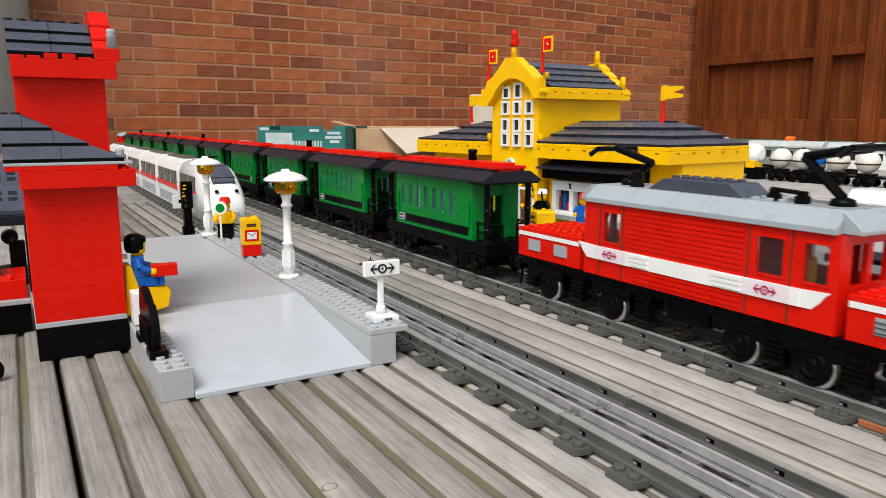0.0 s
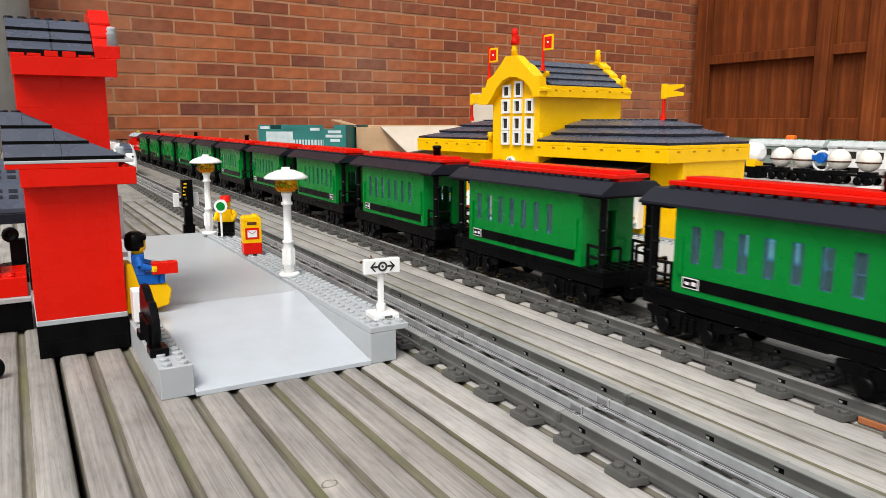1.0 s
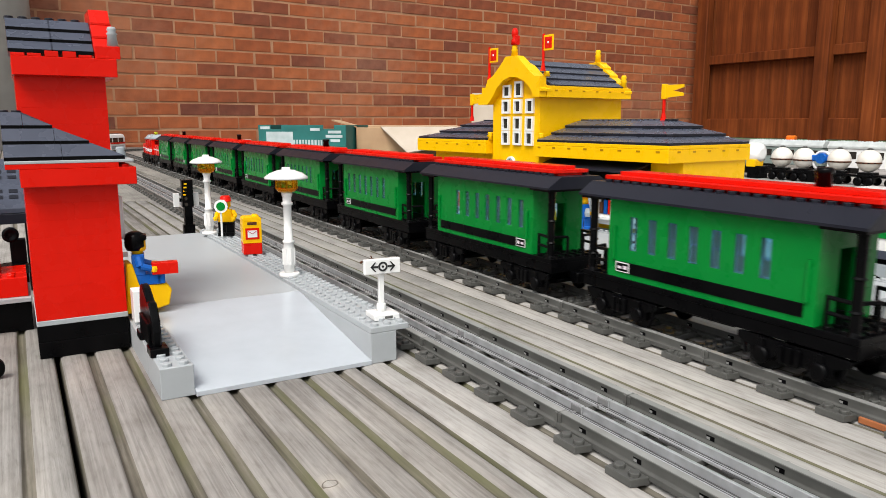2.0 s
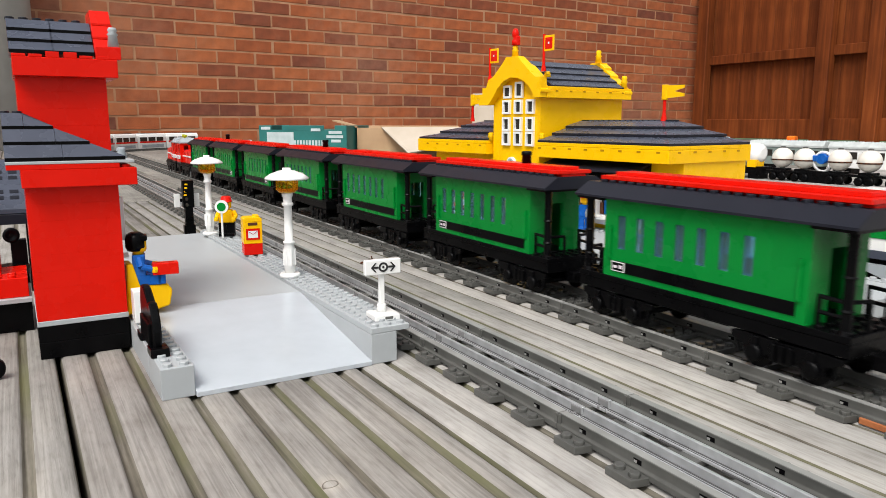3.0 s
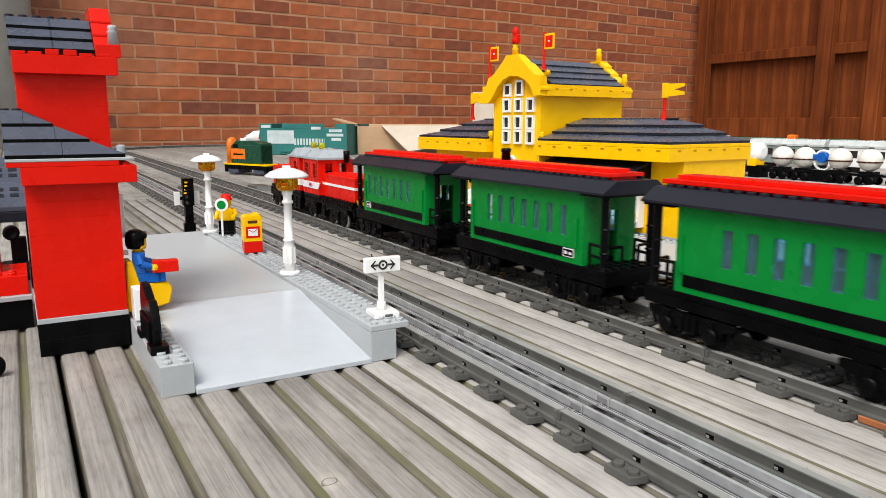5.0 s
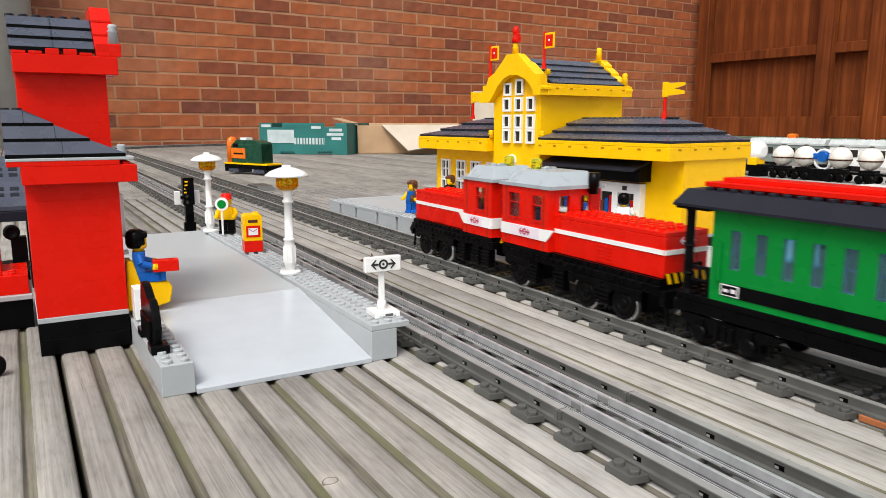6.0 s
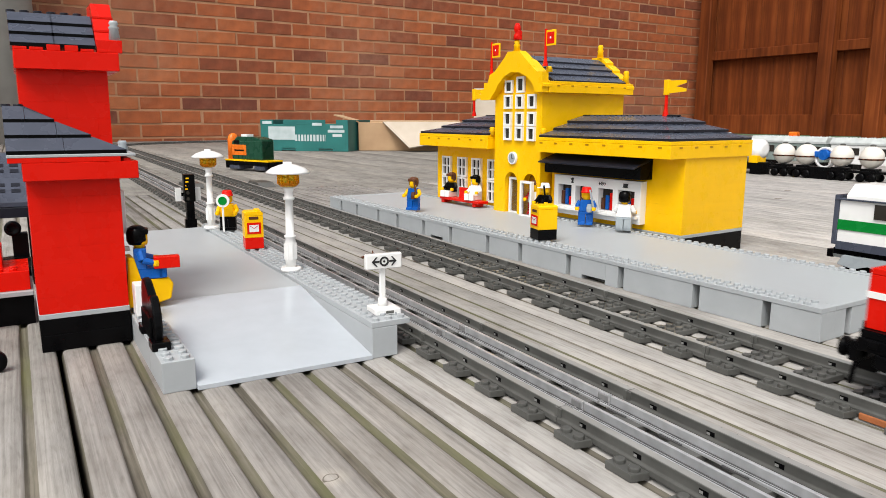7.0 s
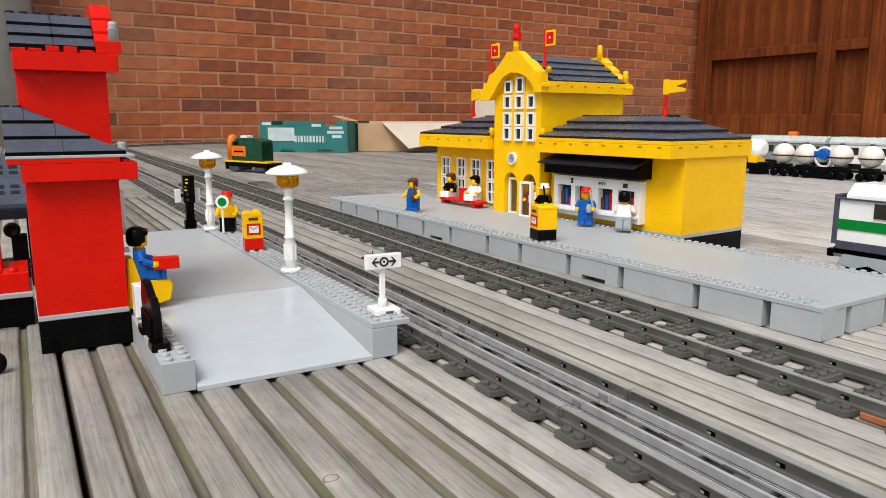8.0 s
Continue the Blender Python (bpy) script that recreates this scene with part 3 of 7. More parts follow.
def emblem(parent, at, r, material, along="x"):
    """A ring with an arrow to each side, printed on a panel that faces -y, or -x when along is y."""
    bm = bmesh.new()

    def put(u, w, d):
        return (at[0] + u, at[1] - d, at[2] + w) if along == "x" else (at[0] - d, at[1] - u, at[2] + w)

    def flat(pts):
        a = [bm.verts.new(put(u, w, 0.0001)) for u, w in pts]
        b = [bm.verts.new(put(u, w, -0.0002)) for u, w in pts]
        bm.faces.new(a)
        bm.faces.new(b[::-1])
        for i in range(len(pts)):
            bm.faces.new([a[i], b[i], b[(i + 1) % len(pts)], a[(i + 1) % len(pts)]])
    for i in range(16):
        a0, a1 = 2 * math.pi * i / 16, 2 * math.pi * (i + 1) / 16
        flat([(r * 0.62 * math.cos(a0), r * 0.62 * math.sin(a0)), (r * math.cos(a0), r * math.sin(a0)), (r * math.cos(a1), r * math.sin(a1)), (r * 0.62 * math.cos(a1), r * 0.62 * math.sin(a1))])
    flat([(r * 0.25 * math.cos(math.pi * i / 4), r * 0.25 * math.sin(math.pi * i / 4)) for i in range(8)])
    for s in (-1, 1):
        flat([(s * r * 1.05, r * 0.2), (s * r * 2.5, r * 0.2), (s * r * 2.5, -r * 0.2), (s * r * 1.05, -r * 0.2)][::s])
        flat([(s * r * 2.65, 0), (s * r * 1.75, r * 0.95), (s * r * 1.45, r * 0.95), (s * r * 2.2, 0)][::s])
        flat([(s * r * 2.65, 0), (s * r * 2.2, 0), (s * r * 1.45, -r * 0.95), (s * r * 1.75, -r * 0.95)][::s])
    return part("emblem", bm, material, parent)


sign_post()


def slope_row(bm, x0, x1, y0, y1, z0, z1, inset, slot=0):
    """One row of a stepped hip roof: a band whose four sides lean inwards by inset."""
    lo = [bm.verts.new(p) for p in ((x0, y0, z0), (x1, y0, z0), (x1, y1, z0), (x0, y1, z0))]
    k = 0.0024
    ml = [bm.verts.new(p) for p in ((x0, y0, z0 + k), (x1, y0, z0 + k), (x1, y1, z0 + k), (x0, y1, z0 + k))]
    i = inset
    hi = [bm.verts.new(p) for p in ((x0 + i[0], y0 + i[1], z1), (x1 - i[2], y0 + i[1], z1), (x1 - i[2], y1 - i[3], z1), (x0 + i[0], y1 - i[3], z1))]
    fs = [bm.faces.new(lo[::-1]), bm.faces.new(hi)]
    for a, b in ((lo, ml), (ml, hi)):
        fs += [bm.faces.new([a[j], a[(j + 1) % 4], b[(j + 1) % 4], b[j]]) for j in range(4)]
    # upright lip of the row goes dark: shadow between rows, painted on
    for j, f in enumerate(fs):
        f.material_index = 1 if 2 <= j < 6 else 0


def courses(parent, x, y, z0, n, material, h=B):
    """A wall of n courses of toy bricks; x and y list the joints, shifted in every other course."""
    for k in range(n):
        xs, ys = list(x), list(y)
        if k % 2:
            for q in (xs, ys):
                for i in range(1, len(q) - 1):
                    q[i] += 0.016 if q[i] + 0.016 < q[-1] else -0.016
        for x0, x1 in zip(xs, xs[1:]):
            for y0, y1 in zip(ys, ys[1:]):
                bm = bmesh.new()
                bm_box(bm, x0 + 0.000005, x1 - 0.000005, y0 + 0.000005, y1 - 0.000005, z0 + h * k + 0.000005, z0 + h * (k + 1) - 0.000005, 0, 0.00006)
                part("brick", bm, material, parent)


# ---- the red station tower ----
def red_tower():
    t = thing("station_tower", "red toy station tower with slate roofs on a black base", "toy building", pose(0.0030, 0.462, 0))
    w, d = 0.048, 0.070
    bm = bmesh.new()
    for z in (0, B):
        bm_box(bm, 0, w, 0, d, z + 0.0001, z + B, 0, 0.0002)
    part("base", bm, BLACK, t, "glossy black base")
    box_part("plinth", (-0.0002, w + 0.0002, -0.0002, d, 2 * B + 0.0001, 2 * B + P), LIGHT_GREY, t, "light grey plinth plate")
    wall = box_part("lower_wall", (0.004, w - 0.004, 0.004, d - 0.004, 2 * B + P, 0.0995), RED, t)
    courses(wall, (0.0002, 0.0242, w - 0.0002), (0.0002, 0.034, d), 2 * B + P + 0.0001, 8, RED)
    bm = bmesh.new()
    bm_box(bm, -0.0012, w + 0.0095, -0.0078, d + 0.008, 0.0995, 0.1095, 0, 0.0003)
    bm_studs(bm, [w + 0.004], span(-0.004, 9), 0.1095)
    bm_box(bm, -0.0078, w + 0.0005, -0.0078, d + 0.008, 0.1095, 0.1123, 0, 0.0002)
    for u in (0.016, 0.034):
        bm_box(bm, u, u + 0.007, -0.0079, 0.0, 0.1095, 0.1122, 0, 0.0002)
    part("lower_cornice", bm, RED, t)
    box_part("roof_edge", (-0.008, w + 0.0085, -0.008, d + 0.008, 0.1123, 0.1140), LIGHT_GREY, t, "light grey roof edge")
    bm = bmesh.new()
    n = 3
    for i in range(n):
        y0 = -0.0075 + 0.006 * i
        xr = w + 0.004 - 0.0175 * i
        xs = -0.008
        z0 = 0.1140 + 0.0085 * i
        pts = [(y0, z0), (y0, z0 + 0.0021), (y0 + 0.0064, z0 + 0.0092), (0.03, z0 + 0.0092), (0.03, z0)]
        cuts = [xs, xs + 0.5 * (xr - xs) + (0.004 if i % 2 else -0.002), xr]
        for a, b in zip(cuts, cuts[1:]):
            bm = bmesh.new()
            lo = [bm.verts.new((a + 0.0001, *p)) for p in pts]
            drop = 0.0165 if b == xr else 0.0
            hi = [bm.verts.new((b - 0.0001 - (drop if p[1] > z0 + 0.005 else 0), *p)) for p in pts]
            bm.faces.new(lo[::-1])
            bm.faces.new(hi)
            for j in range(5):
                f = bm.faces.new([lo[j], lo[(j + 1) % 5], hi[(j + 1) % 5], hi[j]])
                # front lip black, painting the shadow gap under the tile
                f.material_index = 1 if j == 0 else 0
            part("roof_tile", bm, [SLATE, BLACK], t, "slate grey sloped roof tile")
    bm = bmesh.new()
    bm_studs(bm, [-0.006, 0.0], [0.0135], 0.1396)
    tagged(part("roof_stud", bm, ROOF_DARK, t), kind="stuff")
    bm = bmesh.new()
    z = 0.1140
    bm_box(bm, 0.004, w - 0.004, 0.0190, d - 0.008, z + 0.0001, z + 0.047)
    wall = part("upper_wall", bm, RED, t)
    courses(wall, (0.0008, 0.0242, w - 0.0008), (0.0155, 0.040, d - 0.004), z + 0.0001, 5, RED)
    bm = bmesh.new()
    bm_box(bm, 0.0, w + 0.0052, 0.0075, d + 0.004, 0.1605, 0.1708, 0, 0.0003)
    for u in (0.0, 0.008, 0.0165, 0.0255, 0.0335, 0.0425):
        bm_box(bm, u, u + 0.0068, 0.0076, 0.014, 0.1708, 0.1740 if 0.014 < u < 0.03 else 0.1724, 0, 0.0002)
    bm_box(bm, w - 0.006, w + 0.0075, 0.008, 0.016, 0.1708, 0.1780, 0, 0.0003)
    part("upper_cornice", bm, RED, t)
    bm = bmesh.new()
    for i in range(3):
        y0, z0 = 0.0095 + 0.0060 * i, 0.1728 + 0.0064 * i
        for a, b in ((0.0, 0.021), (0.0212, w - 0.0065)):
            bm = bmesh.new()
            fs = bm_prism(bm, [(y0, z0), (y0, z0 + 0.0019), (y0 + 0.0068, z0 + 0.0072), (0.05, z0 + 0.0072), (0.05, z0)], "x", a - 0.001, b, 0)
            # lip faces in black stand for the shadow below each tile row
            for f in bm.faces:
                f.material_index = 1 if abs(f.calc_center_median().y - y0) < 0.0002 else 0
            part("roof_tile", bm, [SLATE, BLACK], t, "slate grey sloped roof tile")
    bm = bmesh.new()
    bm_studs(bm, span(0.001, 6, 0.0068), [0.032], 0.1926, 0)
    tagged(part("roof_stud", bm, ROOF_DARK, t), kind="stuff")
    bm = bmesh.new()
    for i in range(3):
        y0, z0 = 0.0088 + 0.0055 * i, 0.1745 + 0.0082 * i
        bm_prism(bm, [(y0, z0), (y0, z0 + 0.0014), (y0 + 0.0066, z0 + 0.0092), (0.05, z0 + 0.0092), (0.05, z0)], "x", w - 0.0062, w + 0.0056 - 0.0006 * i, 0, 0.0002)
    part("gable", bm, RED, t)
    bm = bmesh.new()
    bm_lathe(bm, w + 0.0040, 0.0115, [(0.0032, 0.1780), (0.0025, 0.1846), (0.0031, 0.1853), (0.0020, 0.1865), (0.0027, 0.1876), (0.0020, 0.1892)], 14)
    part("finial", bm, LIGHT_GREY, t, "light grey round finial")
    bm = bmesh.new()
    bm_lathe(bm, w + 0.0045, 0.016, [(0.0036, 0.1140), (0.0027, 0.1156), (0.0034, 0.1166), (0.0022, 0.1178), (0.0029, 0.1192), (0.0020, 0.1204)], 14)
    part("small_finial", bm, PALE_GREY, t, "pale grey round finial")
    win = thing_child("side_window", t)
    for y in (0.0290, 0.0150):
        box_part("frame", (w, w + 0.0036, y, y + 0.0022, 0.0640, 0.0905), WHITE, win)
    for z in (0.0640, 0.0760, 0.0882):
        box_part("bar", (w, w + 0.0030, 0.0172, 0.0290, z, z + 0.0022), WHITE, win)
    for z in (0.0475, 0.0535):
        box_part("sill", (w, w + 0.0040, 0.0120, 0.0160, z, z + 0.0026), WHITE, win)
    box_part("pane", (w, w + 0.0010, 0.0172, 0.0290, 0.0662, 0.0882), CLEAR, win)


def thing_child(name, parent):
    bm = bmesh.new()
    bm_box(bm, 0.0478, 0.0484, 0.013, 0.037, 0.046, 0.095)
    return part(name, bm, BLACK, parent)


red_tower()


# ---- the yellow station and its platform ----
def far_platform():
    t = thing("long_platform", "light grey toy platform, brick sides with dark gaps, studded rims", "platform", pose(0.4130, 0.2500, 0, 0, 0, 1.8))
    L, Wd = 0.742, 0.132
    box_part("deck_slab", (0.0162, Wd - 0.0082, 0.0082, L, FAR_H - 0.0045, FAR_H - 0.0006), LIGHT_GREY, t)
    bm = bmesh.new()
    bm_box(bm, 0.0, 0.0158, 0, L, FAR_H - P, FAR_H, 0, 0.0002)
    bm_studs(bm, [0.004, 0.012], span(0.012, int(L / S) - 1), FAR_H)
    part("front_rim", bm, LIGHT_GREY, t)
    bm = bmesh.new()
    bm_box(bm, Wd - 0.008, Wd, 0, L, FAR_H - P, FAR_H, 0, 0.0002)
    bm_studs(bm, [Wd - 0.004], span(0.004, int(L / S)), FAR_H)
    part("back_rim", bm, LIGHT_GREY, t)
    box_part("end_rim", (0.016, Wd - 0.0082, 0, 0.008, FAR_H - P, FAR_H), LIGHT_GREY, t)
    box_part("end_rim", (0.016, Wd - 0.0082, L - 0.008, L, FAR_H - P, FAR_H), LIGHT_GREY, t)
    # solid black filler behind the gaps, painting the shade of a hollow
    box_part("core", (0.0162, Wd - 0.004, 0.010, L - 0.004, 0.0002, FAR_H - 0.0048), BLACK, t, "black filler painting the shade of the hollow inside")
    cuts = [0.0, 0.0340, 0.0896, 0.1625, 0.2245, 0.292, 0.345, 0.4140, 0.4720, 0.5345, 0.5860, 0.6495, 0.700, L]
    for i, (a, b) in enumerate(zip(cuts, cuts[1:])):
        bm = bmesh.new()
        a2 = a + (0.0062 if i else 0.0)
        if i in (3, 7):
            w = (b - a2) / 4
            bm_box(bm, 0.0004, 0.016, a2, a2 + w, 0.0001, FAR_H - P - 0.0001, 0, 0.0002)
            bm_box(bm, 0.0004, 0.016, a2 + w, b - w, 0.0040, FAR_H - P - 0.0001)
            bm_box(bm, 0.0004, 0.016, b - w, b, 0.0001, FAR_H - P - 0.0001, 0, 0.0002)
        else:
            bm_box(bm, 0.0004, 0.016, a2, b, 0.0001, FAR_H - P - 0.0001, 0, 0.0002)
        part("side_brick", bm, LIGHT_GREY, t)
    for a, b in ((0.0164, 0.028), (0.0345, 0.074), (0.0805, 0.128)):
        box_part("side_brick", (a, b, 0.0004, 0.012, 0.0001, FAR_H - P - 0.0001), LIGHT_GREY, t, bev=0.0002)


far_platform()


def window_part(parent, name, u0, u1, z0, z1, front, cols, rows, bar=0.0022, depth=0.0034, along="y", glass_mat=None):
    """A white window frame with bars and a dark pane behind it, on a wall that faces -x."""
    fr = bmesh.new()
    bm_box(fr, front - depth, front + 0.001, u0, u0 + bar, z0, z1)
    bm_box(fr, front - depth, front + 0.001, u1 - bar, u1, z0, z1)
    bm_box(fr, front - depth, front + 0.001, u0 + bar, u1 - bar, z0, z0 + bar)
    bm_box(fr, front - depth, front + 0.001, u0 + bar, u1 - bar, z1 - bar, z1)
    for i in range(1, cols):
        u = u0 + (u1 - u0) * i / cols
        bm_box(fr, front - depth + 0.0004, front, u - bar * 0.4, u + bar * 0.4, z0 + bar, z1 - bar)
    for i in range(1, rows):
        z = z0 + (z1 - z0) * i / rows
        bm_box(fr, front - depth + 0.0006, front, u0 + bar, u1 - bar, z - bar * 0.4, z + bar * 0.4)
    w = part(name, fr, WHITE, parent, "white window frame")
    pn = bmesh.new()
    bm_box(pn, front - 0.0008, front - 0.0003, u0 + bar * 0.8, u1 - bar * 0.8, z0 + bar * 0.8, z1 - bar * 0.8)
    part("pane", pn, glass_mat or DARK_PANE, w, "dark window pane")
    return w


DARK_PANE = plastic("dark_window_pane", (0.035, 0.03, 0.025), 0.1, 0.2)


def station():
    t = thing("yellow_station", "yellow toy brick railway station, slate grey roofs, arched gable", "toy building", pose(0.55, 0.48, 0, 0, 0, 4.5))
    LV, DU = 0.420, 0.102
    for a, b in ((0.002, 0.185), (0.272, LV)):
        box_part("base", (0.0012, DU, a, b, 0.0001, 0.0192), BLACK, t, "glossy black base")
        box_part("plinth", (0.0006, DU + 0.0004, a - 0.0004, b, 0.0193, 0.0225), LIGHT_GREY, t, "light grey plinth plate")
        bm = bmesh.new()
        bm_box(bm, 0.006, DU - 0.004, a + 0.004, b - 0.004, 0.0226, 0.0985)
        wall = part("wing_wall", bm, YELLOW, t)
        courses(wall, (0.0010, 0.034, 0.066, DU), (a, a + 0.060, a + 0.108, b), 0.0226, 8, YELLOW, 0.00948)
    # eaves of the wings; shade in the small notches under the roof is painted as bars
    for a, b in ((0.0, 0.183), (0.274, LV + 0.008)):
        bm = bmesh.new()
        bm_box(bm, -0.0250, DU + 0.0045, a, b, 0.0970, 0.1098, 0, 0.0003)
        bm_box(bm, -0.0250, DU + 0.0045, a, b, 0.1099, 0.1135, 0, 0.0003)
        part("eave", bm, YELLOW, t)
        bm = bmesh.new()
        v = a + 0.010
        while v < b - 0.006:
            bm_box(bm, -0.0253, -0.0245, v, v + 0.0045, 0.1066, 0.1084)
            v += 0.0235
        u = -0.012
        if a < 0.1:
            while u < DU:
                bm_box(bm, u, u + 0.0045, a - 0.0003, a + 0.0005, 0.1066, 0.1084)
                u += 0.0235
        tagged(part("notch_shade", bm, SHADE_YELLOW, t), kind="stuff")
        near = a < 0.1
        x0, x1, y0, y1, z = -0.0235, DU + 0.0035, a + 0.001, b - 0.001, 0.1136
        for i in range(3):
            bm = bmesh.new()
            hip = 0.022
            ins = (0.0235, hip if near else 0.0, 0.0135, 0.0 if near else hip)
            slope_row(bm, x0, x1, y0, y1, z, z + 0.0079, ins)
            if i == 2:
                bm_studs(bm, [x0 + 0.0255], span(y0 + (0.03 if near else 0.004), int((y1 - y0 - 0.035) / S)), z + 0.0074)
            part("roof_slope", bm, [SLATE, ROOF_DARK], t, "slate grey sloped roof tiles")
            x0, x1, y0, y1, z = x0 + 0.0215, x1 - 0.0115, y0 + ins[1] * 0.9, y1 - ins[3] * 0.9, z + 0.0079
        box_part("ridge", (x0 + 0.004, x1 - 0.004, y0, y1, z - 0.0002, z + 0.0014), ROOF_DARK, t, "dark roof ridge")
    # the middle tower
    v0, v1, uf, ub = 0.187, 0.271, -0.016, 0.120
    bm = bmesh.new()
    bm_box(bm, uf, ub, v0, v1, 0.070, 0.1635, 0, 0.0002)
    for a, b in ((v0, 0.1925), (0.2155, 0.2265), (0.2500, v1)):
        bm_box(bm, uf, uf + 0.02, a, b, 0.0192, 0.070, 0, 0.0002)
    bm_box(bm, uf + 0.012, ub, v0, v1, 0.0001, 0.070)
    part("tower_wall", bm, YELLOW, t)
    for a, b in ((0.1925, 0.2155), (0.2265, 0.2500)):
        bm = bmesh.new()
        n = 10
        c, r = (a + b) / 2, (b - a) / 2
        pts = [(a, 0.0755)] + [(c - r * math.cos(math.pi * i / n), 0.058 + 0.0125 * math.sin(math.pi * i / n)) for i in range(n + 1)] + [(b, 0.0755)]
        bm_prism(bm, pts, "x", uf - 0.0004, uf + 0.008)
        part("door_arch", bm, YELLOW, t)
    d = window_part(t, "door", 0.2290, 0.2480, 0.0196, 0.0640, uf + 0.008, 1, 1, 0.0028, 0.003, glass_mat=CLEAR)
    d2 = window_part(t, "door", 0.1945, 0.2150, 0.0196, 0.0620, uf - 0.003, 1, 1, 0.0028, 0.003, glass_mat=CLEAR)
    # flat panel in darkened yellow paints the shade inside the hall
    bm = bmesh.new()
    bm_box(bm, uf + 0.0085, uf + 0.0095, 0.193, 0.250, 0.0196, 0.068)
    part("hall_shade_panel", bm, SHADE_YELLOW, t, "doorway panel with its shade painted on")
    bm = bmesh.new()
    bm_lathe(bm, 0.2345, 0.0875, [(0.0075, uf - 0.0028), (0.0075, uf + 0.001)], 24, 0, "x")
    clock = part("clock", bm, WHITE, t, "round white station clock")
    bm = bmesh.new()
    bm_lathe(bm, 0.2345, 0.0875, [(0.0056, uf - 0.0031), (0.0056, uf - 0.0029)], 24, 0, "x")
    face = part("clock_face", bm, PALE_GREY, clock)
    bm = bmesh.new()
    bm_box(bm, uf - 0.0034, uf - 0.0030, 0.2341, 0.2349, 0.0870, 0.0918)
    bm_box(bm, uf - 0.0034, uf - 0.0030, 0.2310, 0.2347, 0.0870, 0.0878)
    part("clock_pointer", bm, PRINT_DARK, clock)
    for c in range(3):
        va = 0.1955 + 0.0212 * c
        for z0 in (0.1085, 0.1255, 0.1455):
            window_part(t, "window", va, va + 0.0135, z0, z0 + 0.0165, uf, 1, 1, 0.0025, 0.0030)
        if c:
            window_part(t, "window", va, va + 0.0135, 0.1640, 0.1790 if c == 2 else 0.1825, uf, 1, 1, 0.0025, 0.0018)
    # wing windows of the far wing
    for va in (0.284, 0.318, 0.350, 0.386):
        for z0, z1 in ((0.0270, 0.0555), (0.0560, 0.0825)):
            window_part(t, "window", va - 0.0015, va + 0.0185, z0, z1, 0.001, 2, 2, 0.0024, 0.0036)
    # stepped front gable and rear gable
    outer = [(0.290, 0.1565), (0.290, 0.1695), (0.283, 0.1695), (0.283, 0.1770), (0.276, 0.1770), (0.272, 0.1860), (0.262, 0.1900), (0.249, 0.2010), (0.243, 0.2065), (0.239, 0.2110), (0.2185, 0.2110), (0.214, 0.2065), (0.206, 0.2000), (0.194, 0.1905), (0.187, 0.1860), (0.179, 0.1860), (0.179, 0.1635)]
    inner = [(0.1905, 0.1635), (0.1915, 0.1680), (0.197, 0.1755), (0.206, 0.1820), (0.218, 0.1865), (0.232, 0.1875), (0.244, 0.1835), (0.254, 0.1760), (0.262, 0.1660), (0.268, 0.1600), (0.272, 0.1565)]
    bm = bmesh.new()
    bm_prism(bm, outer + inner, "x", uf - 0.0085, uf + 0.0015)
    part("front_gable", bm, YELLOW, t)
    bm = bmesh.new()
    bm_prism(bm, [(0.268, 0.160), (0.190, 0.160), (0.190, 0.186), (0.208, 0.200), (0.229, 0.2085), (0.250, 0.200), (0.268, 0.186)], "x", uf + 0.0016, uf + 0.010)
    part("gable_wall", bm, YELLOW, t)
    for i in range(4):
        bm = bmesh.new()
        z = 0.1695 + 0.0102 * i
        v = 0.177 + 0.0118 * i
        end = v + 0.0135 if i < 2 else 0.2288
        bm_prism(bm, [(v, z), (v, z + 0.003), (v + 0.010, z + 0.0102), (end, z + 0.0102), (end, z)], "x", uf - 0.0080, uf - 0.0010 + 0.008, 0, 0.0002)
        part("gable_coping", bm, YELLOW, t)
        bm = bmesh.new()
        bm_prism(bm, [(v, z), (v, z + 0.003), (v + 0.010, z + 0.0102), (0.2288, z + 0.0102), (0.2288, z)], "x", ub - 0.006, ub + 0.007, 0, 0.0002)
        part("gable_coping", bm, YELLOW, t)
    bm = bmesh.new()
    bm_box(bm, ub - 0.006, ub + 0.007, 0.2200, 0.2376, 0.169, 0.2100, 0, 0.0002)
    part("gable_coping", bm, YELLOW, t)
    for s in (0, 1):
        bm = bmesh.new()
        a, b = (0.1775, 0.1885) if s == 0 else (0.2695, 0.2810)
        bm_box(bm, uf + 0.002, ub + 0.006, a, b, 0.1632, 0.1722, 0, 0.0003)
        bm_box(bm, uf + 0.002, ub + 0.006, a + 0.0005, b - 0.0005, 0.1723, 0.1760, 0, 0.0003)
        part("tower_eave", bm, YELLOW, t)
        # shade of the tower's eave notches, as darker bars on the face
        bm = bmesh.new()
        for i in range(6):
            u = uf + 0.014 + 0.022 * i
            bm_box(bm, u, u + 0.0040, a - 0.0003, a + 0.0004, 0.1702, 0.1718)
        tagged(part("notch_shade", bm, SHADE_YELLOW, t), kind="stuff")
        for i in range(4):
            bm = bmesh.new()
            z = 0.1755 + 0.0078 * i
            v = 0.1795 + 0.0115 * i
            pts = [(v, z), (v, z + 0.0020), (v + 0.0125, z + 0.0084), (0.2288, z + 0.0084), (0.2288, z)]
            if s:
                pts = [(2 * 0.2288 - p, q) for p, q in pts][::-1]
            fs = bm_prism(bm, pts, "x", uf + 0.0102, ub - 0.0062)
            # riser darkened to paint the shadow between the rows
            fs[2 if s == 0 else 5].material_index = 1
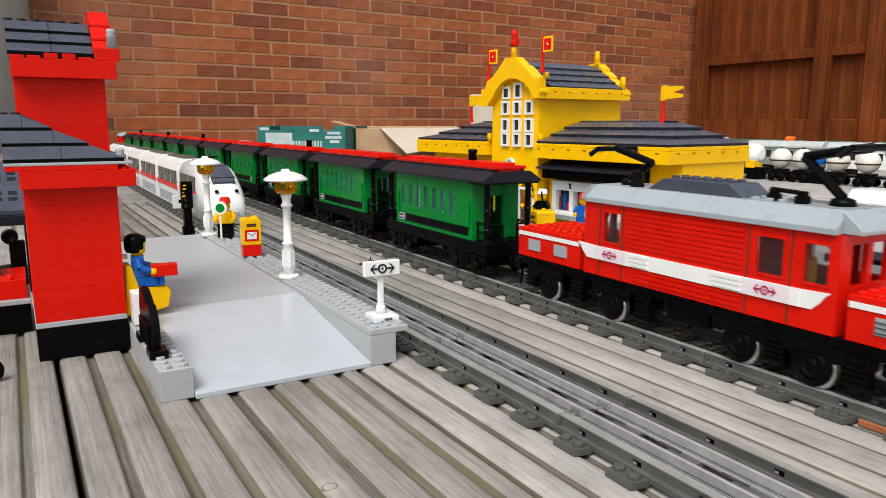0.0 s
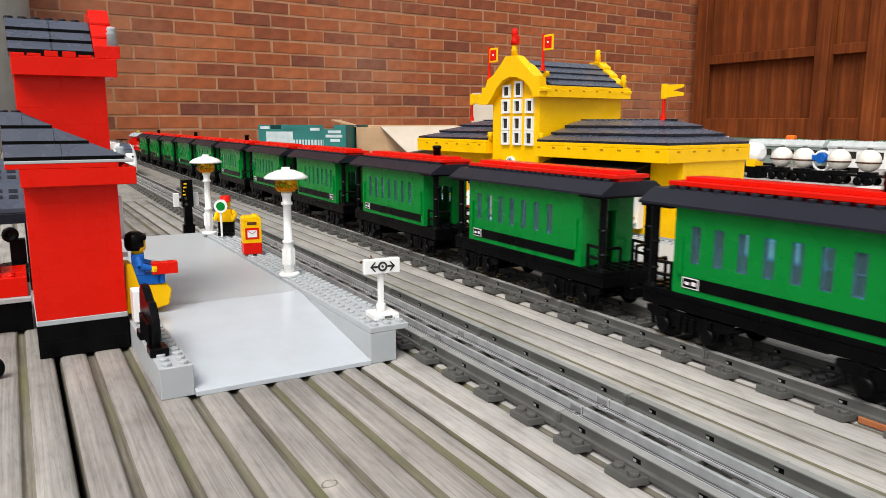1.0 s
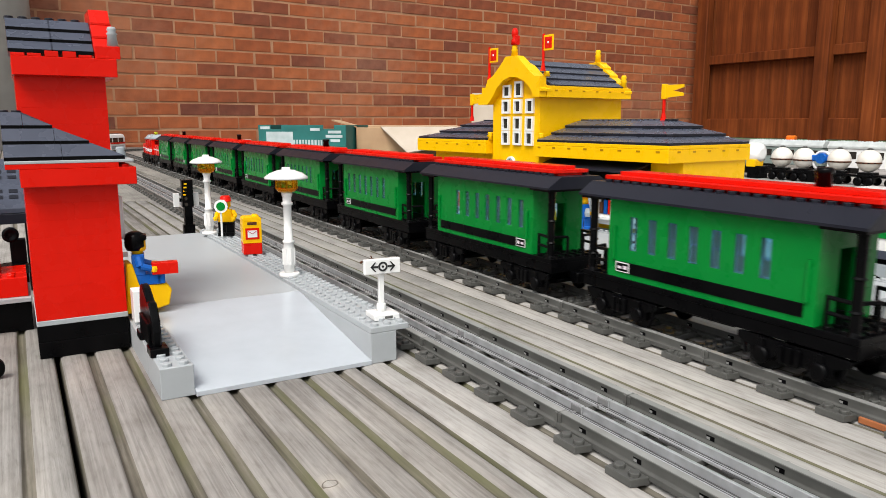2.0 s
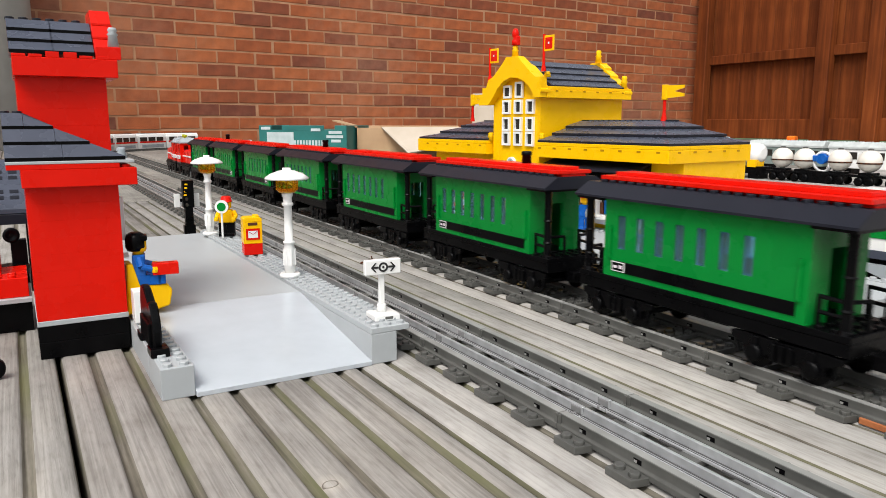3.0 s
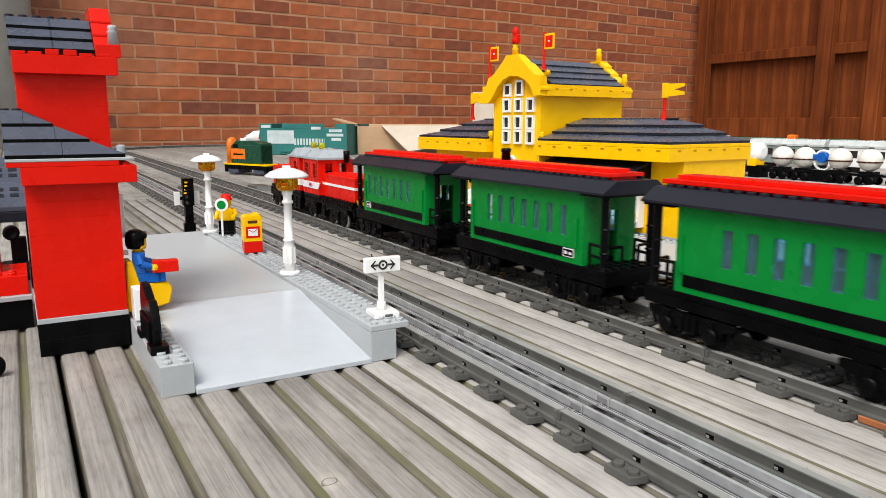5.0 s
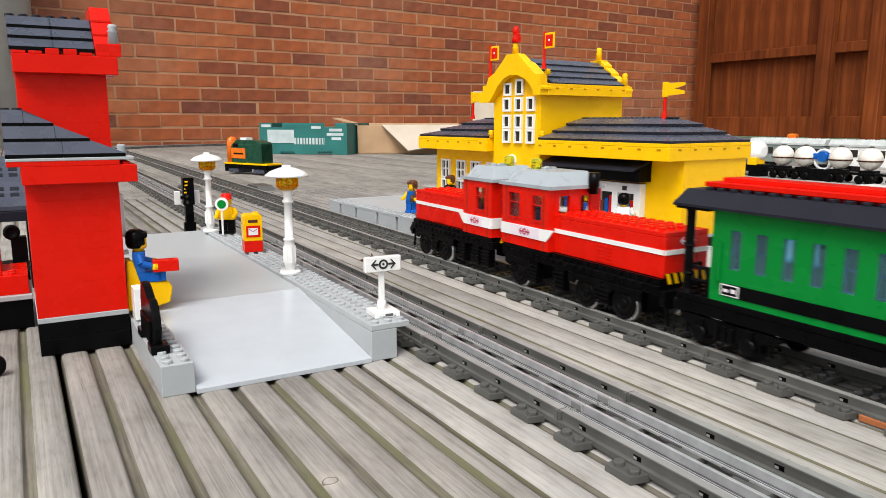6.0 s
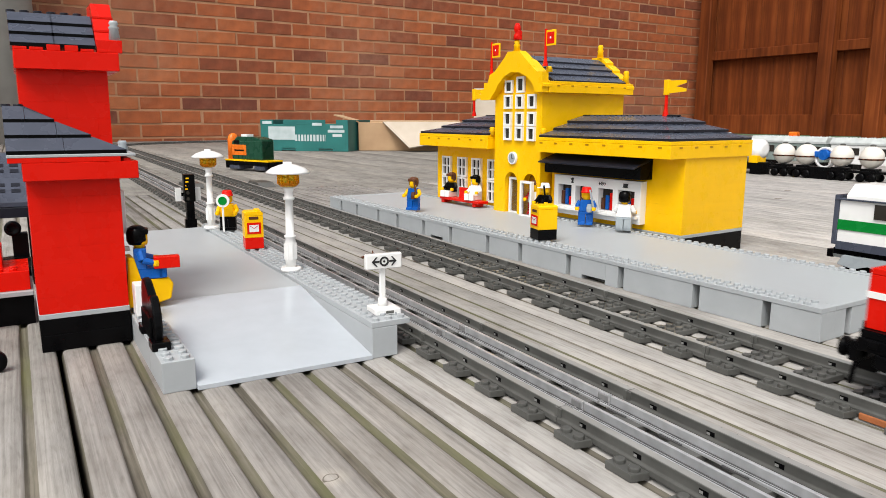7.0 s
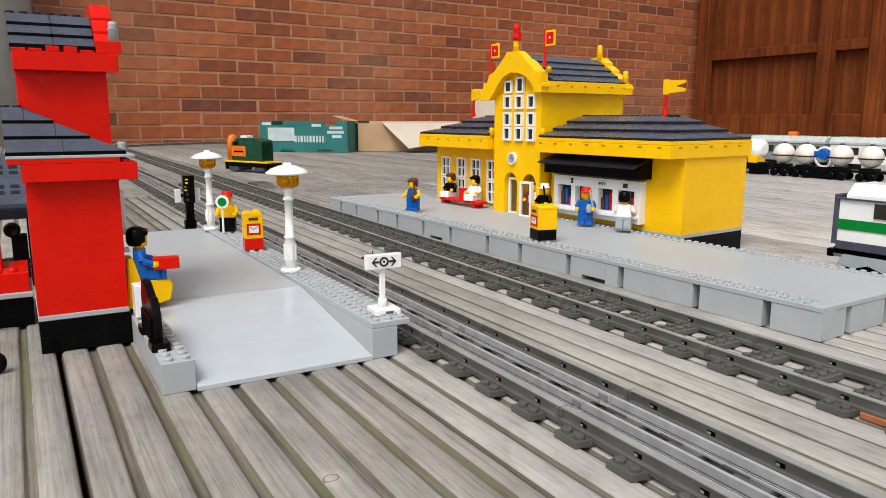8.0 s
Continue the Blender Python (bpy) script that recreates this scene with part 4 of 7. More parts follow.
            part("tower_roof_slope", bm, [SLATE, ROOF_DARK], t, "slate grey sloped roof tiles")

    def finial(u, v, z, material, h=0.012):
        bm = bmesh.new()
        bm_lathe(bm, u, v, [(0.0044, z), (0.0034, z + h * 0.45), (0.0042, z + h * 0.55), (0.0028, z + h * 0.7), (0.0036, z + h * 0.85), (0.0024, z + h)], 12)
        part("finial", bm, material, t)
    finial(uf - 0.003, 0.2288, 0.2108, YELLOW, 0.013)
    finial(ub, 0.2288, 0.2098, YELLOW, 0.016)
    finial(ub - 0.002, 0.1830, 0.1758, YELLOW, 0.016)
    finial(uf + 0.003, 0.1800, 0.1858, YELLOW, 0.006)
    finial(uf + 0.003, 0.2780, 0.1768, YELLOW, 0.008)
    finial(uf + 0.0, 0.1835, 0.1134, YELLOW, 0.010)
    finial(uf + 0.0, 0.2760, 0.1134, YELLOW, 0.010)
    bm = bmesh.new()
    bm_lathe(bm, uf - 0.003, 0.2288, [(0.0045, 0.2238), (0.0042, 0.2290), (0.0026, 0.2315), (0.0040, 0.2345), (0.0040, 0.2385), (0.0022, 0.2425)], 12)
    bm_box(bm, uf - 0.006, uf, 0.2232, 0.2255, 0.2240, 0.2340, 0, 0.0006)
    part("roof_ornament", bm, RED, t, "red ornament on the gable top")
    for v, z in ((0.2755, 0.1848), (0.1800, 0.1918)):
        bm = bmesh.new()
        bm_lathe(bm, uf - 0.003, v, [(0.0032, z), (0.0016, z + 0.008), (0.0015, z + 0.040)], 8)
        pole = part("flag_pole", bm, RED, t, "red flag pole")
        bm = bmesh.new()
        a, zz = v - 0.0160, z + 0.0215
        bm_box(bm, uf - 0.0037, uf - 0.0023, a, v + 0.0015, zz, zz + 0.0168, 0, 0.0003)
        fl = part("flag", bm, YELLOW, pole, "yellow framed flag with red field")
        box_part("field", (uf - 0.0041, uf - 0.0019, a + 0.002, v - 0.0025, zz + 0.0022, zz + 0.0146), RED, fl)
        box_part("mark", (uf - 0.0044, uf - 0.0016, a + 0.0056, v - 0.0062, zz + 0.0066, zz + 0.0106), STICKER, fl, "", 0.0012)
    for v in (0.0640, 0.3950):
        bm = bmesh.new()
        bm_lathe(bm, 0.046, v, [(0.0034, 0.1372), (0.0018, 0.1450), (0.0016, 0.1735)], 8)
        pole = part("flag_pole", bm, RED, t, "red flag pole")
        bm = bmesh.new()
        bm_box(bm, 0.0440, 0.0480, v - 0.0030, v + 0.0030, 0.1590, 0.1745, 0, 0.0004)
        bm_prism(bm, [(v - 0.003, 0.1605), (v - 0.003, 0.1735), (v - 0.0235, 0.1735), (v - 0.0235, 0.1705), (v - 0.0115, 0.1675), (v - 0.0235, 0.1650), (v - 0.0235, 0.1620)], "x", 0.0450, 0.0470)
        part("pennant", bm, YELLOW, pole, "yellow forked pennant")
    # shop front with awning
    bm = bmesh.new()
    for a, b, z0, z1 in ((0.0465, 0.1715, 0.0615, 0.0720), (0.0465, 0.1715, 0.0285, 0.0385), (0.0465, 0.0545, 0.0385, 0.0615), (0.0760, 0.0835, 0.0385, 0.0615), (0.1040, 0.1150, 0.0385, 0.0615), (0.1380, 0.1440, 0.0385, 0.0615), (0.1650, 0.1715, 0.0385, 0.0615)):
        bm_box(bm, -0.0075, 0.002, a, b, z0, z1)
    shop = part("shop_front", bm, WHITE, t, "white shop front panel with counter")
    box_part("counter", (-0.0130, -0.0076, 0.0480, 0.1700, 0.0340, 0.0372), WHITE, shop)
    for a, b in ((0.0545, 0.0760), (0.0835, 0.1040), (0.1150, 0.1380), (0.1440, 0.1650)):
        box_part("hatch", (0.0004, 0.0020, a, b, 0.0385, 0.0615), DARK_PANE, shop, "dark shop hatch", 0.0)
        for k, mm in enumerate((RED, BLUE, BROWN)):
            v = a + 0.003 + 0.006 * k
            box_part("shelf_box", (-0.0035, 0.0003, v, v + 0.0045, 0.0388, 0.0480 + 0.003 * ((k * 7 + int(a * 1000)) % 4)), mm, shop, "", 0.0003)
    emblem(shop, (-0.0077, 0.0985, 0.0665), 0.0020, PRINT_DARK, "y")
    for v, pts in ((0.1425, [(-0.002, 0.0640), (-0.001, 0.0668), (-0.003, 0.0685), (0.000, 0.0700), (0.002, 0.0695), (0.001, 0.0660), (0.002, 0.0640)]), (0.0660, [(-0.0035, 0.0650), (-0.0035, 0.0688), (0.0030, 0.0688), (0.0020, 0.0655), (0.0035, 0.0645), (-0.0045, 0.0645)])):
        bm = bmesh.new()
        bm_prism(bm, [(v - p, z) for p, z in pts], "x", -0.0080, -0.0076)
        part("pictogram", bm, PRINT_DARK, shop)
    bm = bmesh.new()
    bm_prism(bm, [(0.002, 0.0965), (-0.0270, 0.0868), (-0.0270, 0.0852), (0.002, 0.0945)], "y", 0.0400, 0.1790, 0, 0.0003)
    aw = part("awning", bm, ROOF_DARK, t, "dark grey sloped awning over the shop")
    bm = bmesh.new()
    bm_prism(bm, [(0.002, 0.0943), (-0.0170, 0.0880), (-0.0170, 0.0745), (0.002, 0.0745)], "y", 0.0405, 0.1785, 0, 0.0003)
    part("valance", bm, BLACK, aw, "black valance")


station()


# ---- small figures and objects on the platforms ----
def figure(name, label, m, top, legs, hair, arms=None, seated=False, hat=False, extra=None):
    """A plain toy figure in one mesh, facing -y."""
    mats = [legs, top, YELLOW, hair, arms or top, extra or BLACK]
    bm = bmesh.new()
    z = 0.0
    if seated:
        for x in (-0.0039, 0.0039):
            bm_box(bm, x - 0.0036, x + 0.0036, -0.0125, 0.0035, 0.0, 0.0065, 0, 0.0005)
            bm_box(bm, x - 0.0036, x + 0.0036, -0.0148, -0.0100, 0.0002, 0.0086, 0, 0.0005)
        z = 0.0060
    else:
        for x in (-0.0040, 0.0040):
            bm_box(bm, x - 0.0037, x + 0.0037, -0.0032, 0.0034, 0.0, 0.0115, 0, 0.0005)
            bm_box(bm, x - 0.0037, x + 0.0037, -0.0055, 0.0034, 0.0, 0.0032, 0, 0.0004)
        bm_box(bm, -0.0078, 0.0078, -0.0036, 0.0036, 0.0112, 0.0138, 0, 0.0004)
        z = 0.0138
    bm_prism(bm, [(-0.0077, z), (0.0077, z), (0.0055, z + 0.0128), (-0.0055, z + 0.0128)], "y", -0.0037, 0.0037, 1, 0.0005)
    for s in (-1, 1):
        bm_rod(bm, (s * 0.0066, 0, z + 0.0112), (s * 0.0092, -0.0012, z + 0.0060), 0.0024, 8, 4)
        bm_rod(bm, (s * 0.0092, -0.0012, z + 0.0062), (s * 0.0085, -0.0072, z + 0.0042), 0.0021, 8, 4)
        bm_lathe(bm, s * 0.0085, -0.0088, [(0.0020, z + 0.0022), (0.0024, z + 0.0040), (0.0020, z + 0.0058)], 8, 2)
    bm_lathe(bm, 0, 0, [(0.0032, z + 0.0128), (0.0032, z + 0.0140), (0.0046, z + 0.0146), (0.0051, z + 0.0160), (0.0051, z + 0.0210), (0.0044, z + 0.0226), (0.0025, z + 0.0232)], 14, 2)
    if hat:
        bm_lathe(bm, 0, 0.0003, [(0.0060, z + 0.0208), (0.0058, z + 0.0216), (0.0053, z + 0.0220), (0.0051, z + 0.0245), (0.0040, z + 0.0262)], 14, 3)
        bm_box(bm, -0.0048, 0.0048, -0.0085, -0.0040, z + 0.0206, z + 0.0216, 3, 0.0003)
    else:
        bm_lathe(bm, 0, 0.0011, [(0.0050, z + 0.0150), (0.0061, z + 0.0175), (0.0061, z + 0.0222), (0.0052, z + 0.0250), (0.0028, z + 0.0264)], 14, 3)
        bm_box(bm, -0.0052, 0.0052, -0.0056, 0.0, z + 0.0212, z + 0.0246, 3, 0.0008)
    if extra:
        bm_rod(bm, (0.0092, -0.0095, z + 0.0010), (0.0040, -0.0075, z + 0.0240), 0.0011, 6, 5)
        bm_lathe(bm, 0.0040, -0.0080, [(0.0028, z + 0.0005), (0.0034, z + 0.0045), (0.0022, z + 0.0090)], 8, 5)
    bmesh.ops.recalc_face_normals(bm, faces=bm.faces)
    me = bpy.data.meshes.new(name)
    bm.to_mesh(me)
    bm.free()
    for mm in mats:
        me.materials.append(mm)
    ob = new(name, me)
    ob.matrix_basis = m
    return tagged(ob, label, "toy figure")


ST = pose(0.55, 0.48, 0, 0, 0, 4.5)
GZ = FAR_H + 0.0018
figure("toy_figure", "blue toy figure with musket standing on the long platform", ST @ pose(-0.110, 0.311, GZ, 0, 0, -60), BLUE, BLUE, BROWN, YELLOW, extra=BROWN)
figure("toy_figure", "blue toy figure with red cap at the shop counter", ST @ pose(-0.0235, 0.1055, GZ, 0, 0, -50), BLUE, BLUE, RED, hat=True, extra=PALE_GREY)
figure("toy_figure", "white toy figure with grey legs at the shop counter", ST @ pose(-0.0215, 0.0545, GZ, 0, 0, 120), WHITE, PALE_GREY, BLACK)
figure("toy_figure", "black toy figure with white hat by the doorway", ST @ pose(-0.027, 0.166, GZ, 0, 0, -80), BLACK, BLACK, WHITE, hat=True, extra=BLACK)
figure("toy_figure", "white and red toy figure behind the glazed door", ST @ pose(-0.0125, 0.1985, GZ, 0, 0, -70), WHITE, RED, BROWN, RED)


def bench():
    t = thing("red_bench", "low red toy bench on the long platform", "bench", ST @ pose(-0.017, 0.347, FAR_H + 0.0002))
    box_part("seat", (-0.0080, 0.0080, -0.056, 0.030, 0.0045, 0.0078), RED, t)
    for v in (-0.048, 0.022):
        box_part("leg", (-0.0070, 0.0070, v, v + 0.006, 0.0, 0.0045), RED, t)
    box_part("backrest", (0.0010, 0.0050, -0.018, -0.002, 0.0078, 0.0220), RED, t)


bench()
figure("toy_figure", "toy figure in black jacket sitting on the red bench", ST @ pose(-0.013, 0.367, FAR_H + 0.0082, 0, 0, -75), BLACK, WHITE, BROWN, seated=True)
figure("toy_figure", "toy figure in white sitting on the red bench", ST @ pose(-0.013, 0.313, FAR_H + 0.0082, 0, 0, -75), WHITE, WHITE, BLACK, seated=True)


def post_box(name, label, m, lower, wide=1.0):
    t = thing(name, label, "post box", m)
    t.scale = (wide, wide, 1.0)
    box_part("foot", (-0.0078, 0.0078, -0.0078, 0.0078, 0.0, 0.0096), lower, t)
    bm = bmesh.new()
    bm_box(bm, -0.0079, 0.0079, -0.0079, 0.0079, 0.0097, 0.0285, 0, 0.0003)
    bm_prism(bm, [(-0.0079, 0.0286), (-0.0079, 0.0310), (-0.0060, 0.0322), (0.0060, 0.0322), (0.0079, 0.0310), (0.0079, 0.0286)], "y", -0.0079, 0.0079, 0, 0.0002)
    bm_studs(bm, [0.004], [-0.004, 0.004], 0.0318)
    part("body", bm, YELLOW, t)
    box_part("slot", (-0.0040, 0.0040, -0.0083, -0.0078, 0.0255, 0.0280), BROWN, t)
    s = box_part("sticker", (-0.0058, 0.0058, -0.0082, -0.0078, 0.0130, 0.0228), RED, t, "red bordered letter sticker", 0.0)
    box_part("envelope", (-0.0040, 0.0040, -0.0084, -0.0081, 0.0148, 0.0208), WHITE, s, "", 0.0)
    for a in (-1, 1):
        bm = bmesh.new()
        bm_rod(bm, (a * 0.0036, -0.0085, 0.0203), (0, -0.0085, 0.0178), 0.00025, 4)
        part("fold", bm, PRINT_RED, s)
    return t


post_box("post_box", "yellow toy post box on a red foot", pose(0.1715, 0.6190, RIM + 0.0019, 0, 0, -8), RED)
post_box("post_box", "yellow toy post box on a black foot", pose(0.4205, 0.5310, FAR_H + 0.0019, 0, 0, -103), BLACK, 1.2)
figure("toy_figure", "yellow toy figure with red cap holding a green signal disc", pose(0.1782, 0.7310, RIM + 0.0018, 0, 0, -25), YELLOW, BLACK, RED, hat=True)


def signal_disc():
    t = thing("signal_disc", "green and white toy signal disc on a stick", "signal", pose(0.1702, 0.7170, RIM + 0.0019))
    box_part("stick", (-0.0009, 0.0009, 0, 0.0016, 0.0, 0.0270), WHITE, t)
    bm = bmesh.new()
    bm_lathe(bm, 0, 0.0, [(0.0064, -0.0008), (0.0064, 0.0024)], 24, 0, "y")
    d = part("disc", bm, WHITE, t, at=pose(0, 0, 0.0310, 0, 0, -25))
    bm = bmesh.new()
    bm_lathe(bm, 0, 0.0, [(0.0042, -0.0012), (0.0042, -0.0006)], 24, 0, "y")
    part("green_centre", bm, GREEN, d)


signal_disc()


def signal_post():
    t = thing("signal_post", "black toy signal post with yellow lamp panel and white arms", "signal", pose(0.1680, 0.865, 0.0))
    t.scale = (0.8, 1.0, 0.97)
    bm = bmesh.new()
    bm_box(bm, -0.0078, 0.0078, -0.004, 0.004, 0.0, 0.019, 0, 0.0003)
    bm_box(bm, -0.0055, 0.0055, -0.004, 0.004, 0.019, 0.0400, 0, 0.0003)
    bm_box(bm, -0.0076, 0.0076, -0.004, 0.004, 0.0400, 0.0720, 0, 0.0003)
    part("post", bm, BLACK, t)
    for k in range(4):
        box_part("yellow_dash", (-0.0066 + 0.0006 * k, -0.0024 + 0.0006 * k, -0.0046, -0.0040, 0.0540 + 0.0042 * k, 0.0558 + 0.0042 * k), YELLOW, t)
    for z in (0.0605, 0.0505, 0.0435):
        bm = bmesh.new()
        bm_lathe(bm, -0.0030, z, [(0.0022, -0.0052), (0.0022, -0.0040)], 10, 0, "y")
        part("lamp", bm, DARK_PANE if z < 0.06 else BLACK, t)
    box_part("arm", (-0.0180, -0.0100, 0.004, 0.008, 0.0400, 0.0560), WHITE, t)
    box_part("arm", (0.0090, 0.0170, 0.004, 0.008, 0.0400, 0.0560), WHITE, t)
    box_part("cross_bar", (-0.012, 0.012, 0.0041, 0.0070, 0.0460, 0.0500), BLACK, t)
    box_part("foot", (-0.012, 0.012, -0.010, 0.010, 0.0, 0.0032), LIGHT_GREY, t)


signal_post()


def yellow_chair():
    t = thing("yellow_chair", "yellow toy chair beside the red tower", "chair", pose(0.0595, 0.474, PH + 0.0002))
    bm = bmesh.new()
    bm_prism(bm, [(0.0165, 0.003), (0.0185, 0.0125), (0.0160, 0.0168), (-0.001, 0.0165), (-0.0035, 0.0310), (-0.0070, 0.0310), (-0.0085, 0.0), (0.004, 0.0)], "y", -0.008, 0.008, 0, 0.0008)
    part("seat_shell", bm, YELLOW, t)


yellow_chair()
figure("toy_figure", "blue toy figure sitting on the yellow chair holding a red brick", pose(0.0605, 0.474, PH + 0.0172, 0, 0, 82), BLUE, BLUE, BLACK, seated=True)
rb = thing("red_brick", "small red toy brick held by the seated figure", "toy brick", pose(0.0745, 0.466, PH + 0.0236, 0, 0, 84))
box_part("block", (-0.0036, 0.0036, -0.0075, 0.0075, 0.0, 0.0072), RED, rb)


def black_bench():
    t = thing("black_railing", "black curved toy panel standing on the platform edge", "railing", pose(0.0550, 0.3840, INNER + 0.0018))
    bm = bmesh.new()
    outl = [(0.0, 0.002), (-0.0012, 0.010), (0.0005, 0.017), (0.0045, 0.0225), (0.0085, 0.0248), (0.0125, 0.0248), (0.0135, 0.0228), (0.024, 0.0290), (0.028, 0.0302), (0.033, 0.0302), (0.034, 0.0280), (0.037, 0.0270), (0.040, 0.020), (0.040, 0.002)]
    bm_prism(bm, outl, "x", -0.0018, 0.0024, 0, 0.0008)
    part("panel", bm, BLACK, t)
    box_part("rib", (-0.0032, -0.0017, 0.006, 0.034, 0.002, 0.014), BLACK, t)
    box_part("foot", (-0.0040, 0.0052, -0.004, 0.008, -0.0016, 0.0028), BLACK, t)
    box_part("foot", (-0.0040, 0.0052, 0.032, 0.043, -0.0016, 0.0028), BLACK, t)


black_bench()
wb = thing("white_brick", "small white toy brick beside the platform", "toy brick", pose(0.0530, 0.448, 0.0))
box_part("block", (-0.0005, 0.0075, -0.004, 0.008, 0.0192, 0.0380), WHITE, wb)


# ---- trains ----
def bogie(parent, yc, length=0.062, label=""):
    """A black four-wheel bogie: a swept equaliser bar, axle boxes with round covers, and a spring pack on each side."""
    h = length / 2
    bm = bmesh.new()
    bm_box(bm, -0.013, 0.013, yc - 0.010, yc + 0.010, 0.0170, 0.0275, 0, 0.0003)
    for s in (-1, 1):
        a, b = sorted((s * 0.0200, s * 0.0232))
        bar = [(-h, 0.0228), (-h, 0.0262), (-0.020, 0.0268), (-0.009, 0.0262), (0.009, 0.0262), (0.020, 0.0268), (h, 0.0262), (h, 0.0228), (0.023, 0.0205), (0.0225, 0.0150), (0.0165, 0.0128), (0.0105, 0.0150), (0.0085, 0.0185), (0.004, 0.0150), (-0.004, 0.0150), (-0.0085, 0.0185), (-0.0105, 0.0150), (-0.0165, 0.0128), (-0.0225, 0.0150), (-0.023, 0.0205)]
        bm_prism(bm, [(yc + u, z) for u, z in bar], "x", a, b, 0, 0.0003)
        for dy in (-0.016, 0.016):
            bm_lathe(bm, yc + dy, 0.0172, [(0.0048, s * 0.0228), (0.0048, s * 0.0250), (0.0034, s * 0.0256)], 12, 0, "x")
            a, b = sorted((s * 0.0230, s * 0.0246))
            bm_box(bm, a, b, yc + dy - 0.0020, yc + dy + 0.0020, 0.0215, 0.0262, 0, 0.0003)
        for dy in (-0.0048, 0, 0.0048):
            a, b = sorted((s * 0.0230, s * 0.0249))
            bm_box(bm, a, b, yc + dy - 0.0016, yc + dy + 0.0016, 0.0160, 0.0250, 0, 0.0003)
        for dy in (-h + 0.003, h - 0.003):
            bm_rod(bm, (s * 0.0216, yc + dy, 0.0232), (s * 0.0216, yc + dy * 0.93, 0.0150), 0.0012, 6)
    b = part("bogie", bm, BLACK, parent, label)
    for dy in (-0.016, 0.016):
        bm = bmesh.new()
        bm_lathe(bm, yc + dy, 0.0170, [(0.0084, -0.0195), (0.0084, -0.0170), (0.0064, -0.0160), (0.002, -0.0155), (0.002, 0.0155), (0.0064, 0.0160), (0.0084, 0.0170), (0.0084, 0.0195)], 16, 0, "x")
        part("wheel_set", bm, BLACK, b)
    return b


def side_holes(bm, x, half, z0, z1, holes, hz0, hz1, t):
    """A thin wall in the yz plane with rectangular holes, in solid strips."""
    ys = [-half]
    for a, b in holes:
        ys += [a, b]
    ys.append(half)
    for i in range(0, len(ys), 2):
        bm_box(bm, x, x + t, ys[i], ys[i + 1], z0, z1)
    for a, b in holes:
        bm_box(bm, x, x + t, a, b, z0, hz0)
        bm_box(bm, x, x + t, a, b, hz1, z1)


